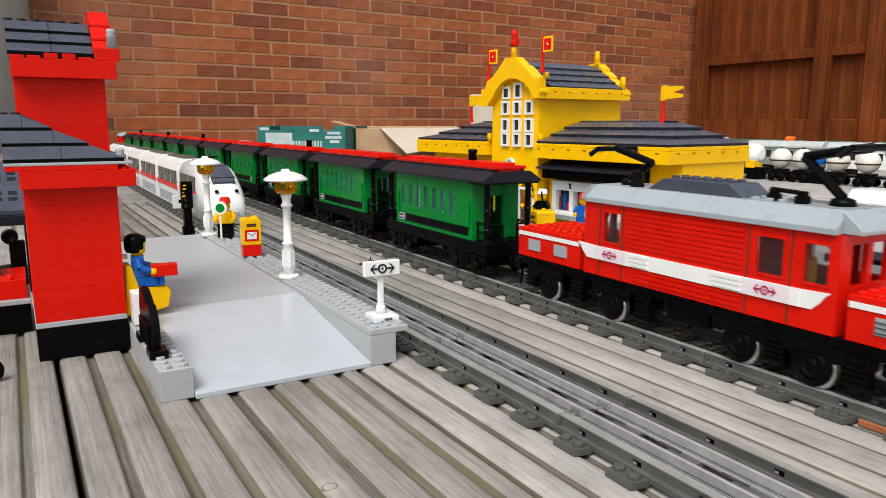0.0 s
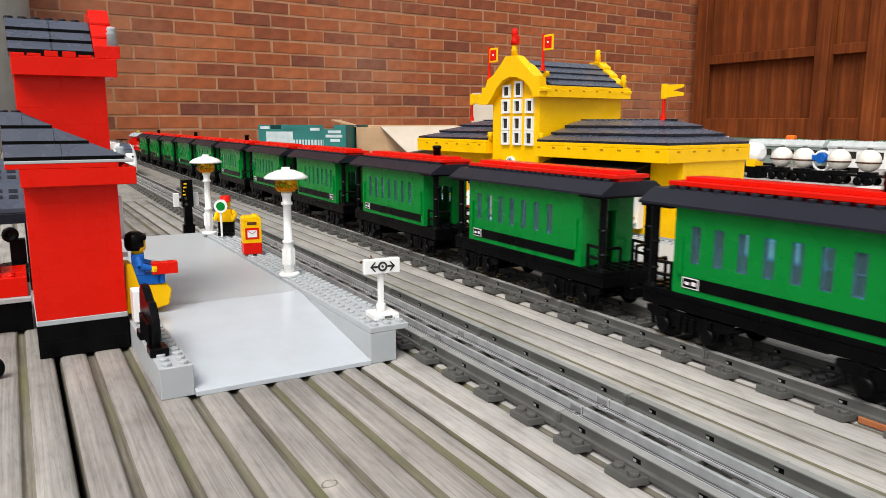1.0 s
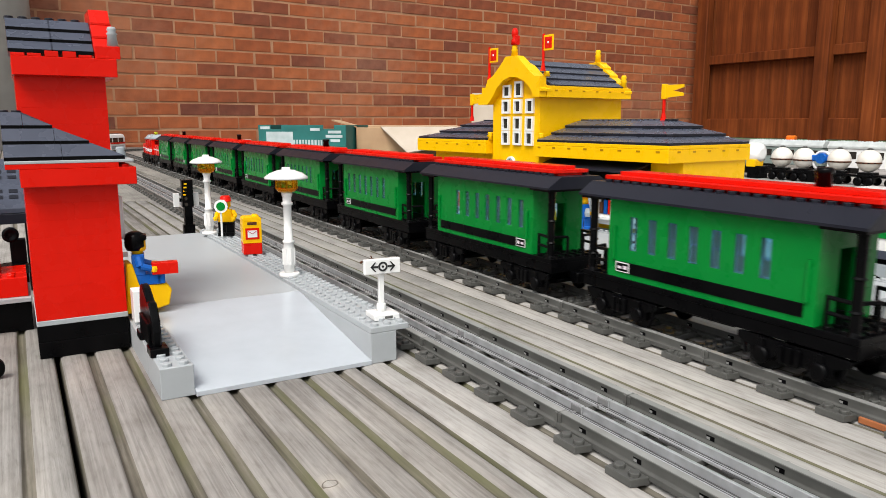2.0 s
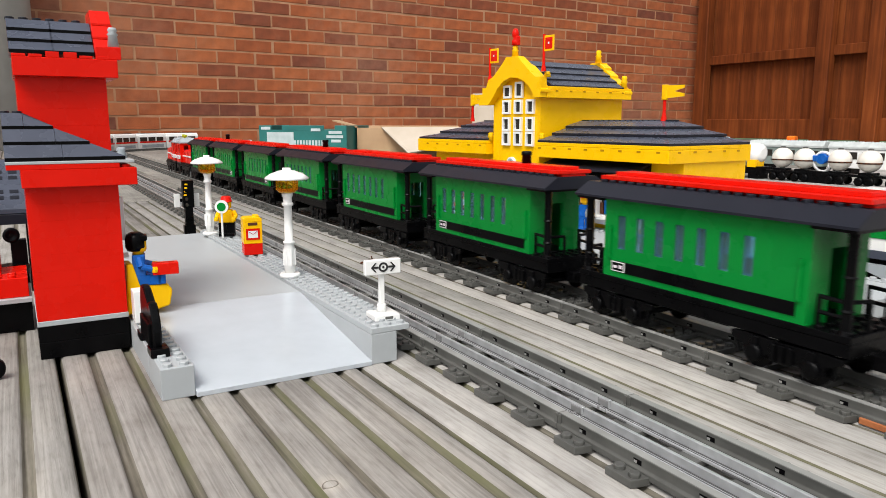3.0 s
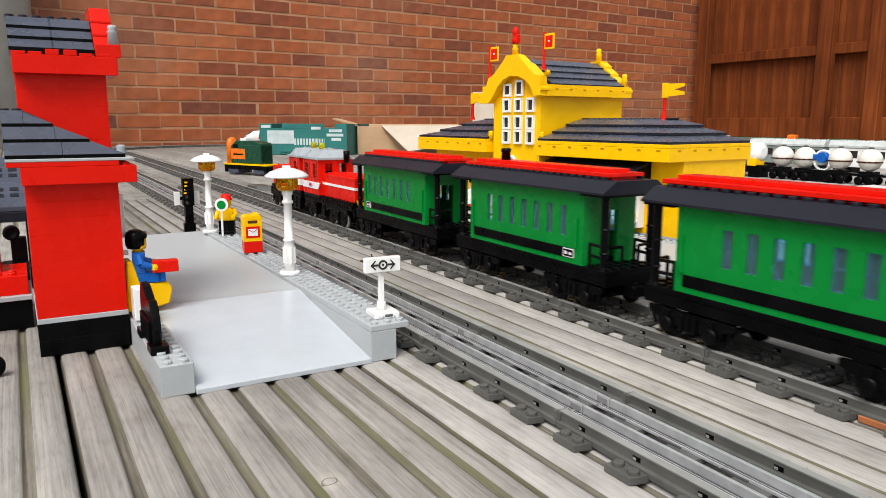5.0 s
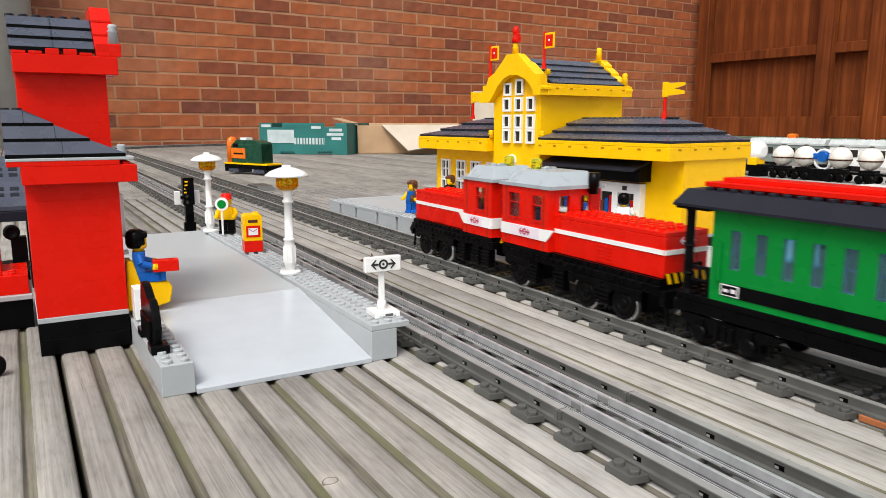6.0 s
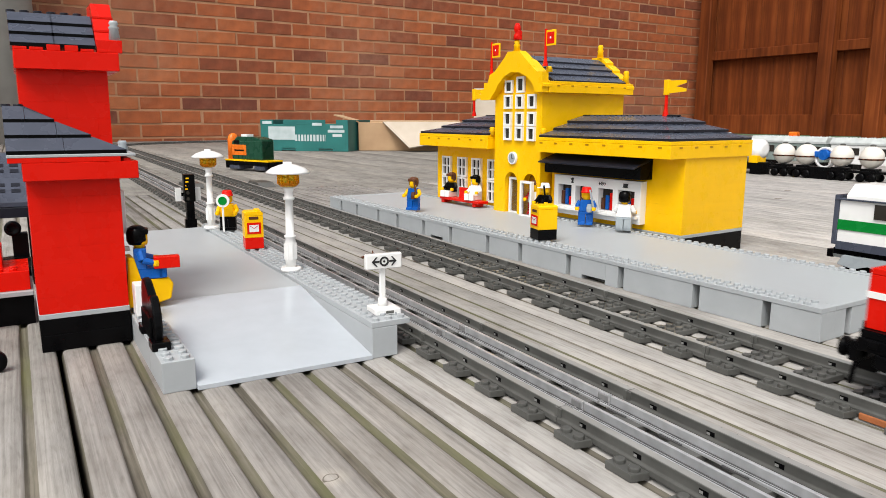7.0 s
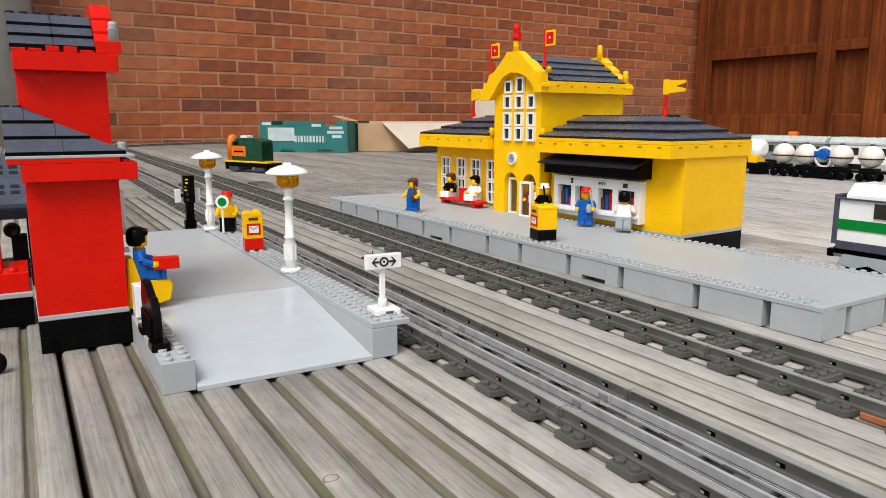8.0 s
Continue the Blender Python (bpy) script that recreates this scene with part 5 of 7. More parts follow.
def coach(style):
    """A green coach with open end platforms. Local y runs along the track; the origin is on the deck under its middle."""
    c = thing("railway_coach", "green toy coach with dark roof, red ridge, open end platforms", "railway coach", group="coaches of the moving train")
    RH, BH = 0.096, 0.0715
    bm = bmesh.new()
    bm_box(bm, -0.0236, 0.0236, -0.0945, 0.0945, 0.0275, 0.0345, 0, 0.0003)
    bm_box(bm, -0.0240, 0.0240, -0.0945, 0.0945, 0.0345, 0.0378, 0, 0.0002)
    for s in (-1, 1):
        bm_studs(bm, span(-0.020, 6), [s * 0.0765, s * 0.0845, s * 0.0920], 0.0378)
        bm_box(bm, -0.006, 0.006, min(s * 0.0945, s * 0.103), max(s * 0.0945, s * 0.103), 0.020, 0.0275, 0, 0.0005)
    bm_box(bm, -0.014, 0.014, -0.020, 0.020, 0.0235, 0.0275, 0, 0.0006)
    part("chassis", bm, BLACK, c)
    for s in (-1, 1):
        bogie(c, s * 0.060)
    w0 = -0.0400 if style % 3 != 2 else -0.0460
    holes = [(w0 + 0.0155 * i, w0 + 0.0155 * i + 0.0066) for i in range(7)]
    bm = bmesh.new()
    for x in (-0.0236, 0.0206):
        side_holes(bm, x, BH, 0.0380, 0.0885, holes, 0.0565, 0.0775, 0.003)
    for s in (-1, 1):
        y0, y1 = sorted((s * BH, s * (BH - 0.003)))
        bm_box(bm, -0.0206, -0.0075, y0, y1, 0.0380, 0.0885)
        bm_box(bm, 0.0075, 0.0206, y0, y1, 0.0380, 0.0885)
        bm_box(bm, -0.0075, 0.0075, y0, y1, 0.0750, 0.0885)
    part("body", bm, GREEN, c)
    bm = bmesh.new()
    for s in (-1, 1):
        x0, x1 = sorted((s * 0.0237, s * 0.0243))
        bm_box(bm, x0, x1, -BH + 0.001, BH - 0.001, 0.0862, 0.0880)
        for y in (BH - 0.0060, -BH + 0.0045):
            bm_rod(bm, (s * 0.0246, y, 0.0500), (s * 0.0246, y, 0.0700), 0.0011, 6)
            for z in (0.0505, 0.0695):
                bm_box(bm, min(s * 0.0235, s * 0.0250), max(s * 0.0235, s * 0.0250), y - 0.0012, y + 0.0012, z - 0.0012, z + 0.0012)
    part("trim", bm, GREEN, c)
    for x in (-0.0226, 0.0214):
        pane = None
        for a, b in holes:
            if pane is None:
                bm = bmesh.new()
                bm_box(bm, 0, 0.0008, 0, b - a, 0.0565, 0.0775)
                w = b - a
                for y0, y1, z0, z1 in ((0, 0.0008, 0.0565, 0.0775), (w - 0.0008, w, 0.0565, 0.0775), (0.0008, w - 0.0008, 0.0565, 0.0573), (0.0008, w - 0.0008, 0.0767, 0.0775), (0.0008, w - 0.0008, 0.0670, 0.0675)):
                    bm_box(bm, -0.0005, -0.00005, y0, y1, z0, z1)
                    bm_box(bm, 0.00085, 0.0013, y0, y1, z0, z1)
                pane = part("pane", bm, BLUE_CLEAR, c, "pale blue clear window pane")
                pane.matrix_basis = pose(x, a, 0)
            else:
                tagged(share("pane", pane.data, c, pose(x, a, 0)), "pale blue clear window pane")
    for s in (-1, 1):
        x0, x1 = sorted((s * 0.0237, s * 0.0241))
        part_b = bmesh.new()
        bm_box(part_b, x0, x1, -BH + 0.006, BH - 0.012, 0.0416, 0.0486)
        band = part("name_band", part_b, BLACK, c, "black name band")
        u = BH - 0.0195
        box_part("plate", (min(s * 0.0241, s * 0.0244), max(s * 0.0241, s * 0.0244), u, u + 0.0115, 0.0420, 0.0482), WHITE, band, "black plate in a white frame", 0.0)
        box_part("plate_field", (min(s * 0.0244, s * 0.0245), max(s * 0.0244, s * 0.0245), u + 0.0006, u + 0.0109, 0.0426, 0.0476), BLACK, band, "", 0.0)
        for k, (a, b) in enumerate(((0.0012, 0.0052), (0.0060, 0.0102))):
            box_part("mark", (min(s * 0.0245, s * 0.0246), max(s * 0.0245, s * 0.0246), u + a + 0.0004, u + b - 0.0006, 0.0440, 0.0462 - 0.0005 * k), STICKER, band, "", 0.0)
    # the roof: two leaning tile rows a side, end hoods, and a red ridge
    bm = bmesh.new()
    out = [(-0.0290, 0.0880), (-0.0290, 0.0894), (-0.0178, 0.0968), (0.0178, 0.0968), (0.0290, 0.0894), (0.0290, 0.0880)]
    cuts = [-RH, -RH + 0.032, 0.020 - 0.012 * (style % 3), RH]
    for a, b in zip(cuts, cuts[1:]):
        bm_prism(bm, out, "y", a + 0.00004, b - 0.00004, 0)
    bm_studs(bm, [-0.0158, 0.0158], span(-RH + 0.010, 22, S), 0.0968)
    part("roof", bm, ROOF_DARK, c, "dark glossy sloped roof tiles")
    bm = bmesh.new()
    bm_box(bm, -0.0155, 0.0155, -RH + 0.003, RH - 0.010, 0.0986, 0.1012, 0, 0.0002)
    bm_box(bm, -0.0080, 0.0080, -RH + 0.008, RH - 0.016, 0.1012, 0.1036, 0, 0.0002)
    bm_box(bm, -0.0110, 0.0110, -RH + 0.004, RH - 0.012, 0.0968, 0.0986)
    part("ridge", bm, RED, c, "red smooth roof ridge")
    if style in (0, 2):
        bm = bmesh.new()
        y = -0.034 if style != 2 else -0.055
        bm_lathe(bm, 0, y, [(0.0040, 0.1030), (0.0036, 0.1095), (0.0042, 0.1099), (0.0042, 0.1125), (0.003, 0.1130)], 12)
        part("chimney", bm, BLACK, c, "black round roof vent")
    # end posts and railings
    for s in (-1, 1):
        for sx in (-1, 1):
            bm = bmesh.new()
            xx, yy = sx * 0.0205, s * 0.0895
            bm_lathe(bm, xx, yy, [(0.0034, 0.0378), (0.0026, 0.0400), (0.0026, 0.0480), (0.0034, 0.0490), (0.0026, 0.0500), (0.0026, 0.0640), (0.0034, 0.0650), (0.0026, 0.0660), (0.0026, 0.0840), (0.0036, 0.0880)], 10)
            part("end_post", bm, BLACK, c)
            bm = bmesh.new()
            y1 = s * 0.0755
            for z in (0.0455, 0.0530):
                bm_rod(bm, (xx, yy, z), (xx, y1, z + 0.0006), 0.0011, 6)
            bm_rod(bm, (xx, y1, 0.0378), (xx, y1, 0.0545), 0.0011, 6)
            bm_rod(bm, (xx * 0.35, s * 0.0925, 0.0378), (xx * 0.35, s * 0.0925, 0.0530), 0.0011, 6)
            bm_rod(bm, (xx * 0.35, s * 0.0925, 0.0530), (xx, yy, 0.0530), 0.0011, 6)
            part("railing", bm, BLACK, c)
        bm = bmesh.new()
        y0, y1 = sorted((s * 0.0720, s * (RH - 0.001)))
        bm_box(bm, -0.0275, 0.0275, y0, y1, 0.0864, 0.0879)
        part("hood_lining", bm, BLACK, c)
    return c


# displacement of the long train along its track since the start
RUN = [(0.0, 0.0), (0.5, 0.1752), (1.0, 0.3626), (1.5, 0.552), (2.0, 0.757), (2.5, 0.974), (3.0, 1.2016), (3.5, 1.4374), (4.0, 1.6815), (4.5, 1.922), (5.0, 2.160), (5.5, 2.397), (6.0, 2.6336), (6.5, 2.8626), (7.0, 3.076), (7.5, 3.286), (8.0, 3.494)]
ANG = -math.degrees(math.atan(SLOPE))


def on_far(y):
    return pose(far_x(y), y, 0, 0, 0, ANG)


COACH_PITCH = 0.2245
coaches = []
for k in range(11):
    style = [0, 1, 2, 1, 3, 0, 1, 0, 3, 2, 1][k]
    proto = next((o for o, s in coaches if s == style), None)
    y = 0.578 + COACH_PITCH * k
    if proto is None:
        ob = coach(style)
        ob.matrix_basis = on_far(y)
    else:
        ob = copy_thing(proto, on_far(y))
    ob["start"] = y
    coaches.append((ob, style))
TURNED_COACHES = (3, 8, 9)


# ---- locomotives ----
def loco_wheels(parent, ys, r=0.0112):
    """Wheel pairs behind round black covers; a crescent of each pale tyre shows past its cover."""
    zc = 0.0088 + r - 0.001
    for y in ys:
        bm = bmesh.new()
        bm_lathe(bm, y, zc, [(r * 0.6, -0.0160), (0.0018, -0.0155), (0.0018, 0.0155), (r * 0.6, 0.0160)], 16, 0, "x")
        w = part("wheel_set", bm, BLACK, parent)
        for s in (-1, 1):
            bm = bmesh.new()
            bm_lathe(bm, y, zc, [(r * 0.55, s * 0.0162), (r, s * 0.0164), (r, s * 0.0202), (r * 0.92, s * 0.0208), (r * 0.55, s * 0.0208)], 24, 0, "x")
            part("tyre", bm, STEEL, w, "pale metallic tyre")
            bm = bmesh.new()
            k = r * 0.95
            bm_lathe(bm, y + 0.0006, zc + 0.0012, [(k, s * 0.0209), (k, s * 0.0222), (k * 0.86, s * 0.0226), (k * 0.84, s * 0.0219), (k * 0.66, s * 0.0219), (k * 0.64, s * 0.0228), (k * 0.46, s * 0.0228), (k * 0.44, s * 0.0220), (k * 0.24, s * 0.0220), (k * 0.2, s * 0.0234)], 24, 0, "x")
            part("wheel_cover", bm, BLACK, w, "black grooved wheel cover")


def frame_block(parent, y0, y1, boxes=(), axles=()):
    """Black solebar, motor blocks round the axles, equaliser bars, and ribbed spring boxes."""
    bm = bmesh.new()
    bm_box(bm, -0.0232, 0.0232, y0, y1, 0.0312, 0.0372, 0, 0.0003)
    for y in span(y0 + 0.004, int((y1 - y0 - 0.006) / S)):
        for s in (-1, 1):
            a, b = sorted((s * 0.0232, s * 0.0241))
            bm_box(bm, a, b, y, y + 0.0046, 0.0335, 0.0368, 0, 0.0002)
    for y in axles:
        bm_box(bm, -0.0130, 0.0130, y - 0.013, y + 0.013, 0.0150, 0.0312, 0, 0.0003)
        for s in (-1, 1):
            a, b = sorted((s * 0.0222, s * 0.0240))
            bar = [(-0.017, 0.0255), (-0.017, 0.0312), (0.017, 0.0312), (0.017, 0.0255), (0.011, 0.0240), (0.0085, 0.0275), (-0.0085, 0.0275), (-0.011, 0.0240)]
            bm_prism(bm, [(y + u, z) for u, z in bar], "x", a, b, 0, 0.0003)
    for c in boxes:
        for s in (-1, 1):
            a, b = sorted((s * 0.0165, s * 0.0230))
            bm_box(bm, a, b, c - 0.0052, c + 0.0052, 0.0150, 0.0312, 0, 0.0006)
            for z in (0.0162, 0.0190, 0.0218, 0.0246, 0.0274):
                a2, b2 = sorted((s * 0.0230, s * 0.0242))
                bm_box(bm, a2, b2, c - 0.0060, c + 0.0060, z, z + 0.0014, 0, 0.0002)
    part("underframe", bm, BLACK, parent)


def buffers(parent, y, s):
    bm = bmesh.new()
    bm_box(bm, -0.022, 0.022, min(y, y + s * 0.004), max(y, y + s * 0.004), 0.0250, 0.0345, 0, 0.0004)
    for x in (-0.015, 0.015):
        bm_lathe(bm, x, 0.0290, [(0.0030, y), (0.0030, y + s * 0.0085), (0.0048, y + s * 0.0087), (0.0048, y + s * 0.0105)], 14, 0, "y")
    bm_box(bm, -0.004, 0.004, min(y, y + s * 0.012), max(y, y + s * 0.012), 0.0160, 0.0240, 0, 0.0006)
    for x in (-0.018, 0.018):
        bm_rod(bm, (x, y + s * 0.002, 0.0250), (x, y + s * 0.004, 0.0130), 0.0012)
    part("buffer_beam", bm, BLACK, parent)


def side_pair(name, dims, material, parent, label="", x=0.0243, depth=0.0006):
    """The same flat piece on both flanks."""
    y0, y1, z0, z1 = dims
    out = []
    for s in (-1, 1):
        a, b = sorted((s * (x - 0.0004), s * (x + depth)))
        out.append(box_part(name, (a, b, y0, y1, z0, z1), material, parent, label, 0.0))
    return out


def swoosh(parent, y, s, z0, z1):
    """The white band's curved end, tapering away from y in direction s."""
    for sx in (-1, 1):
        bm = bmesh.new()
        a, b = sorted((sx * 0.0240, sx * 0.0249))
        bm_prism(bm, [(y, z0), (y, z1), (y + s * 0.0155, z1 + 0.0006), (y + s * 0.0125, z1 - 0.0018), (y + s * 0.0105, z0 + 0.0040), (y + s * 0.0060, z0)], "x", a, b)
        part("band_end", bm, WHITE, parent)


def shunter(hood, cabin):
    """A red diesel: bonnet of length hood towards +y, cab of length cabin towards -y; the joint is at y = 0."""
    t = thing("red_locomotive", "red toy diesel locomotive with grey cab roof and white stripes", "locomotive", group="locomotives of the moving train")
    e = -cabin
    axles = (hood - 0.026, hood - 0.064) if cabin < 0.05 else (hood - 0.030, hood - 0.066, e + 0.022)
    frame_block(t, e, hood, (hood - 0.045, 0.004, -0.018, -0.034) if cabin < 0.05 else (hood - 0.048, 0.012, e + 0.040), axles)
    loco_wheels(t, axles)
    buffers(t, hood, 1)
    bm = bmesh.new()
    H = 0.0185    # half the width of the bonnet
    bm_box(bm, -H, H, 0.0, hood - 0.0005, 0.0410, 0.0660, 0, 0.0003)
    bm_box(bm, -H, H, 0.0, hood - 0.0005, 0.0661, 0.0690, 0, 0.0003)
    bm_studs(bm, span(-0.012, 4), span(0.008, int(hood / S) - 1), 0.0690)
    bonnet = part("bonnet", bm, RED, t)
    bm = bmesh.new()
    for s in (-1, 1):
        a, b = sorted((s * H, s * (H + 0.0004)))
        for k in range(5):
            bm_box(bm, a, b, hood * 0.42, hood * 0.42 + 0.016, 0.0425 + 0.0024 * k, 0.0440 + 0.0024 * k)
    part("grille", bm, RED, bonnet)
    bm = bmesh.new()
    bm_box(bm, -0.0236, 0.0236, e + 0.001, 0.001, 0.0373, 0.0409)
    bm_box(bm, -0.0215, 0.0215, 0.001, hood - 0.0005, 0.0373, 0.0409)
    for y in span(0.004, int(hood / S) - 1):
        for s in (-1, 1):
            a, b = sorted((s * 0.0214, s * 0.0226))
            bm_box(bm, a, b, y, y + 0.0050, 0.0376, 0.0400)
    part("footplate", bm, BLACK, t)
    side_pair("stripe", (0.001, hood - 0.001, 0.0553, 0.0583), WHITE, t, "white bonnet stripe", H)
    box_part("end_stripe", (-H, H, hood - 0.0006, hood + 0.0001, 0.0553, 0.0583), WHITE, t, "white bonnet stripe", 0.0)
    emblem(bonnet, (0.0, hood - 0.0001, 0.0630), 0.0024, STICKER, "x")
    bm = bmesh.new()
    bm_box(bm, -H, H, hood - 0.0004, hood + 0.0003, 0.0374, 0.0440)
    for i in range(6):
        x = -H + 0.001 + 0.006 * i
        bm_prism(bm, [(x, 0.0374), (x + 0.0028, 0.0374), (x + 0.0052, 0.0440), (x + 0.0024, 0.0440)], "y", hood + 0.0002, hood + 0.0006, 1)
    part("warning_strip", bm, [BLACK, YELLOW], t, "yellow and black warning strip")
    wa, wb = -cabin * 0.78, -cabin * 0.48
    wins = [(wa, wb)]
    if cabin > 0.05:
        wa, wb = -cabin + 0.010, -cabin + 0.024
        wins = [(wa, wb), (-0.0190, -0.0080)]
    cab = box_part("cab", (-0.0212, 0.0212, e + 0.003, -0.003, 0.0410, 0.0480), RED, t)
    for x in (-0.0242, 0.0212):
        bm = bmesh.new()
        side_holes_at(bm, x, e + 0.0002, 0.0, 0.0410, 0.0860, wins, 0.0625, 0.0810, 0.003)
        part("side_wall", bm, RED, cab)
    for y in (e + 0.0002, -0.0028):
        bm = bmesh.new()
        bm_box(bm, -0.0212, -0.0145, y, y + 0.0028, 0.0410, 0.0860)
        bm_box(bm, 0.0145, 0.0212, y, y + 0.0028, 0.0410, 0.0860)
        bm_box(bm, -0.0050, 0.0050, y, y + 0.0028, 0.0600, 0.0860)
        bm_box(bm, -0.0145, 0.0145, y, y + 0.0028, 0.0410, 0.0600)
        bm_box(bm, -0.0145, -0.005, y, y + 0.0028, 0.0810, 0.0860)
        bm_box(bm, 0.005, 0.0145, y, y + 0.0028, 0.0810, 0.0860)
        part("end_wall", bm, RED, cab)
    for s in (-1, 1):
        for a0, b0 in wins:
            a, b = sorted((s * 0.0222, s * 0.0230))
            box_part("cab_window", (a, b, a0, b0, 0.0625, 0.0810), CLEAR, cab, "", 0.0)
            wf = bmesh.new()
            a, b = sorted((s * 0.0240, s * 0.0248))
            for y0, y1, z0, z1 in ((a0 - 0.0014, a0, 0.0612, 0.0824), (b0, b0 + 0.0014, 0.0612, 0.0824), (a0, b0, 0.0612, 0.0626), (a0, b0, 0.0809, 0.0824), (a0, b0, 0.0735, 0.0741)):
                bm_box(wf, a, b, y0, y1, z0, z1)
            part("window_frame", wf, RED, cab)
        a, b = sorted((s * 0.0240, s * 0.0246))
        for y in (-0.0060, wa - 0.0040):
            box_part("door_joint", (a, b, y, y + 0.0005, 0.0415, 0.0850), BROWN, cab, "", 0.0)
    bm = bmesh.new()
    bm_box(bm, -0.009, 0.009, wa, wb, 0.0480, 0.0690, 0, 0.001)
    part("driver_seat", bm, BLUE, cab, "blue seat block inside the cab")
    for x in (-0.0098, 0.0098):
        box_part("end_window", (x - 0.0048, x + 0.0048, e + 0.0010, e + 0.0016, 0.0600, 0.0810), CLEAR, cab, "", 0.0)
    side_pair("band", (e + 0.0002, -0.0080, 0.0485, 0.0570), WHITE, t, "white cab band", 0.0243)
    for s in (-1, 1):
        a, b = sorted((s * 0.0246, s * 0.0252))
        st = box_part("sticker", (a, b, e + 0.0130, -0.0090, 0.0487, 0.0568), STICKER, t, "pale lilac sticker with red emblem", 0.0)
        emblem(st, (s * 0.0253, (e + 0.004) / 2, 0.0528), 0.0025, PRINT_RED, "y")
    swoosh(t, -0.0080, 1, 0.0485, 0.0570)
    eb = box_part("end_band", (-0.0240, 0.0240, e - 0.0007, e + 0.0002, 0.0485, 0.0570), WHITE, t, "white end band", 0.0)
    emblem(eb, (0.0, e - 0.0009, 0.0528), 0.0025, PRINT_RED, "x")
    bm = bmesh.new()
    ring = [(-0.0255, 0.0860), (-0.0255, 0.0885), (-0.0165, 0.0980), (0.0165, 0.0980), (0.0255, 0.0885), (0.0255, 0.0860)]
    loops = []
    for y, top in ((e - 0.003, 0.0), (e + 0.008, 1.0), (-0.007, 1.0), (0.003, 0.0)):
        loops.append([bm.verts.new((x, y, z if z < 0.09 or top else 0.0886)) for x, z in ring])
    for a, b in zip(loops, loops[1:]):
        for i in range(6):
            bm.faces.new([a[i], a[(i + 1) % 6], b[(i + 1) % 6], b[i]])
    bm.faces.new(loops[0])
    bm.faces.new(loops[-1][::-1])
    bm_studs(bm, [-0.008, 0.0], [e + 0.014, e + 0.022], 0.0980)
    part("cab_roof", bm, PALE_GREY, t, "pale grey sloped cab roof")
    bm = bmesh.new()
    bm_lathe(bm, 0.002, e + 0.014, [(0.0042, 0.0980), (0.0042, 0.1048), (0.003, 0.1060)], 12)
    part("beacon", bm, NEON, t, "clear yellow-green beacon")
    bm = bmesh.new()
    bm_box(bm, -0.018, 0.018, e - 0.0018, e + 0.0010, 0.0366, 0.0410)
    for i in range(6):
        x = -0.017 + 0.006 * i
        bm_prism(bm, [(x, 0.0366), (x + 0.003, 0.0366), (x + 0.005, 0.0410), (x + 0.002, 0.0410)], "y", e - 0.0021, e - 0.0017, 1)
    part("warning_strip", bm, [BLACK, YELLOW], t, "yellow and black warning strip")
    bm = bmesh.new()
    bm_box(bm, -0.005, 0.005, e - 0.010, e, 0.0160, 0.0240, 0, 0.0006)
    part("coupler", bm, BLACK, t)
    if cabin > 0.05:
        bm = bmesh.new()
        bm_lathe(bm, -0.013, 0.0046, [(0.0036, 0.0820), (0.0036, 0.0870), (0.0042, 0.0873), (0.0042, 0.0975)], 12)
        bm_box(bm, -0.0150, -0.0110, 0.0, 0.004, 0.0835, 0.0865)
        part("exhaust", bm, BLACK, t, "black exhaust pipe")
    return t


def side_holes_at(bm, x, ya, yb, z0, z1, holes, hz0, hz1, t):
    c = (ya + yb) / 2
    tmp = bmesh.new()
    side_holes(tmp, x, (yb - ya) / 2, z0, z1, [(a - c, b - c) for a, b in holes], hz0, hz1, t)
    me = bpy.data.meshes.new("tmp")
    bmesh.ops.translate(tmp, verts=tmp.verts, vec=(0, c, 0))
    tmp.to_mesh(me)
    tmp.free()
    bm.from_mesh(me)
    bpy.data.meshes.remove(me)


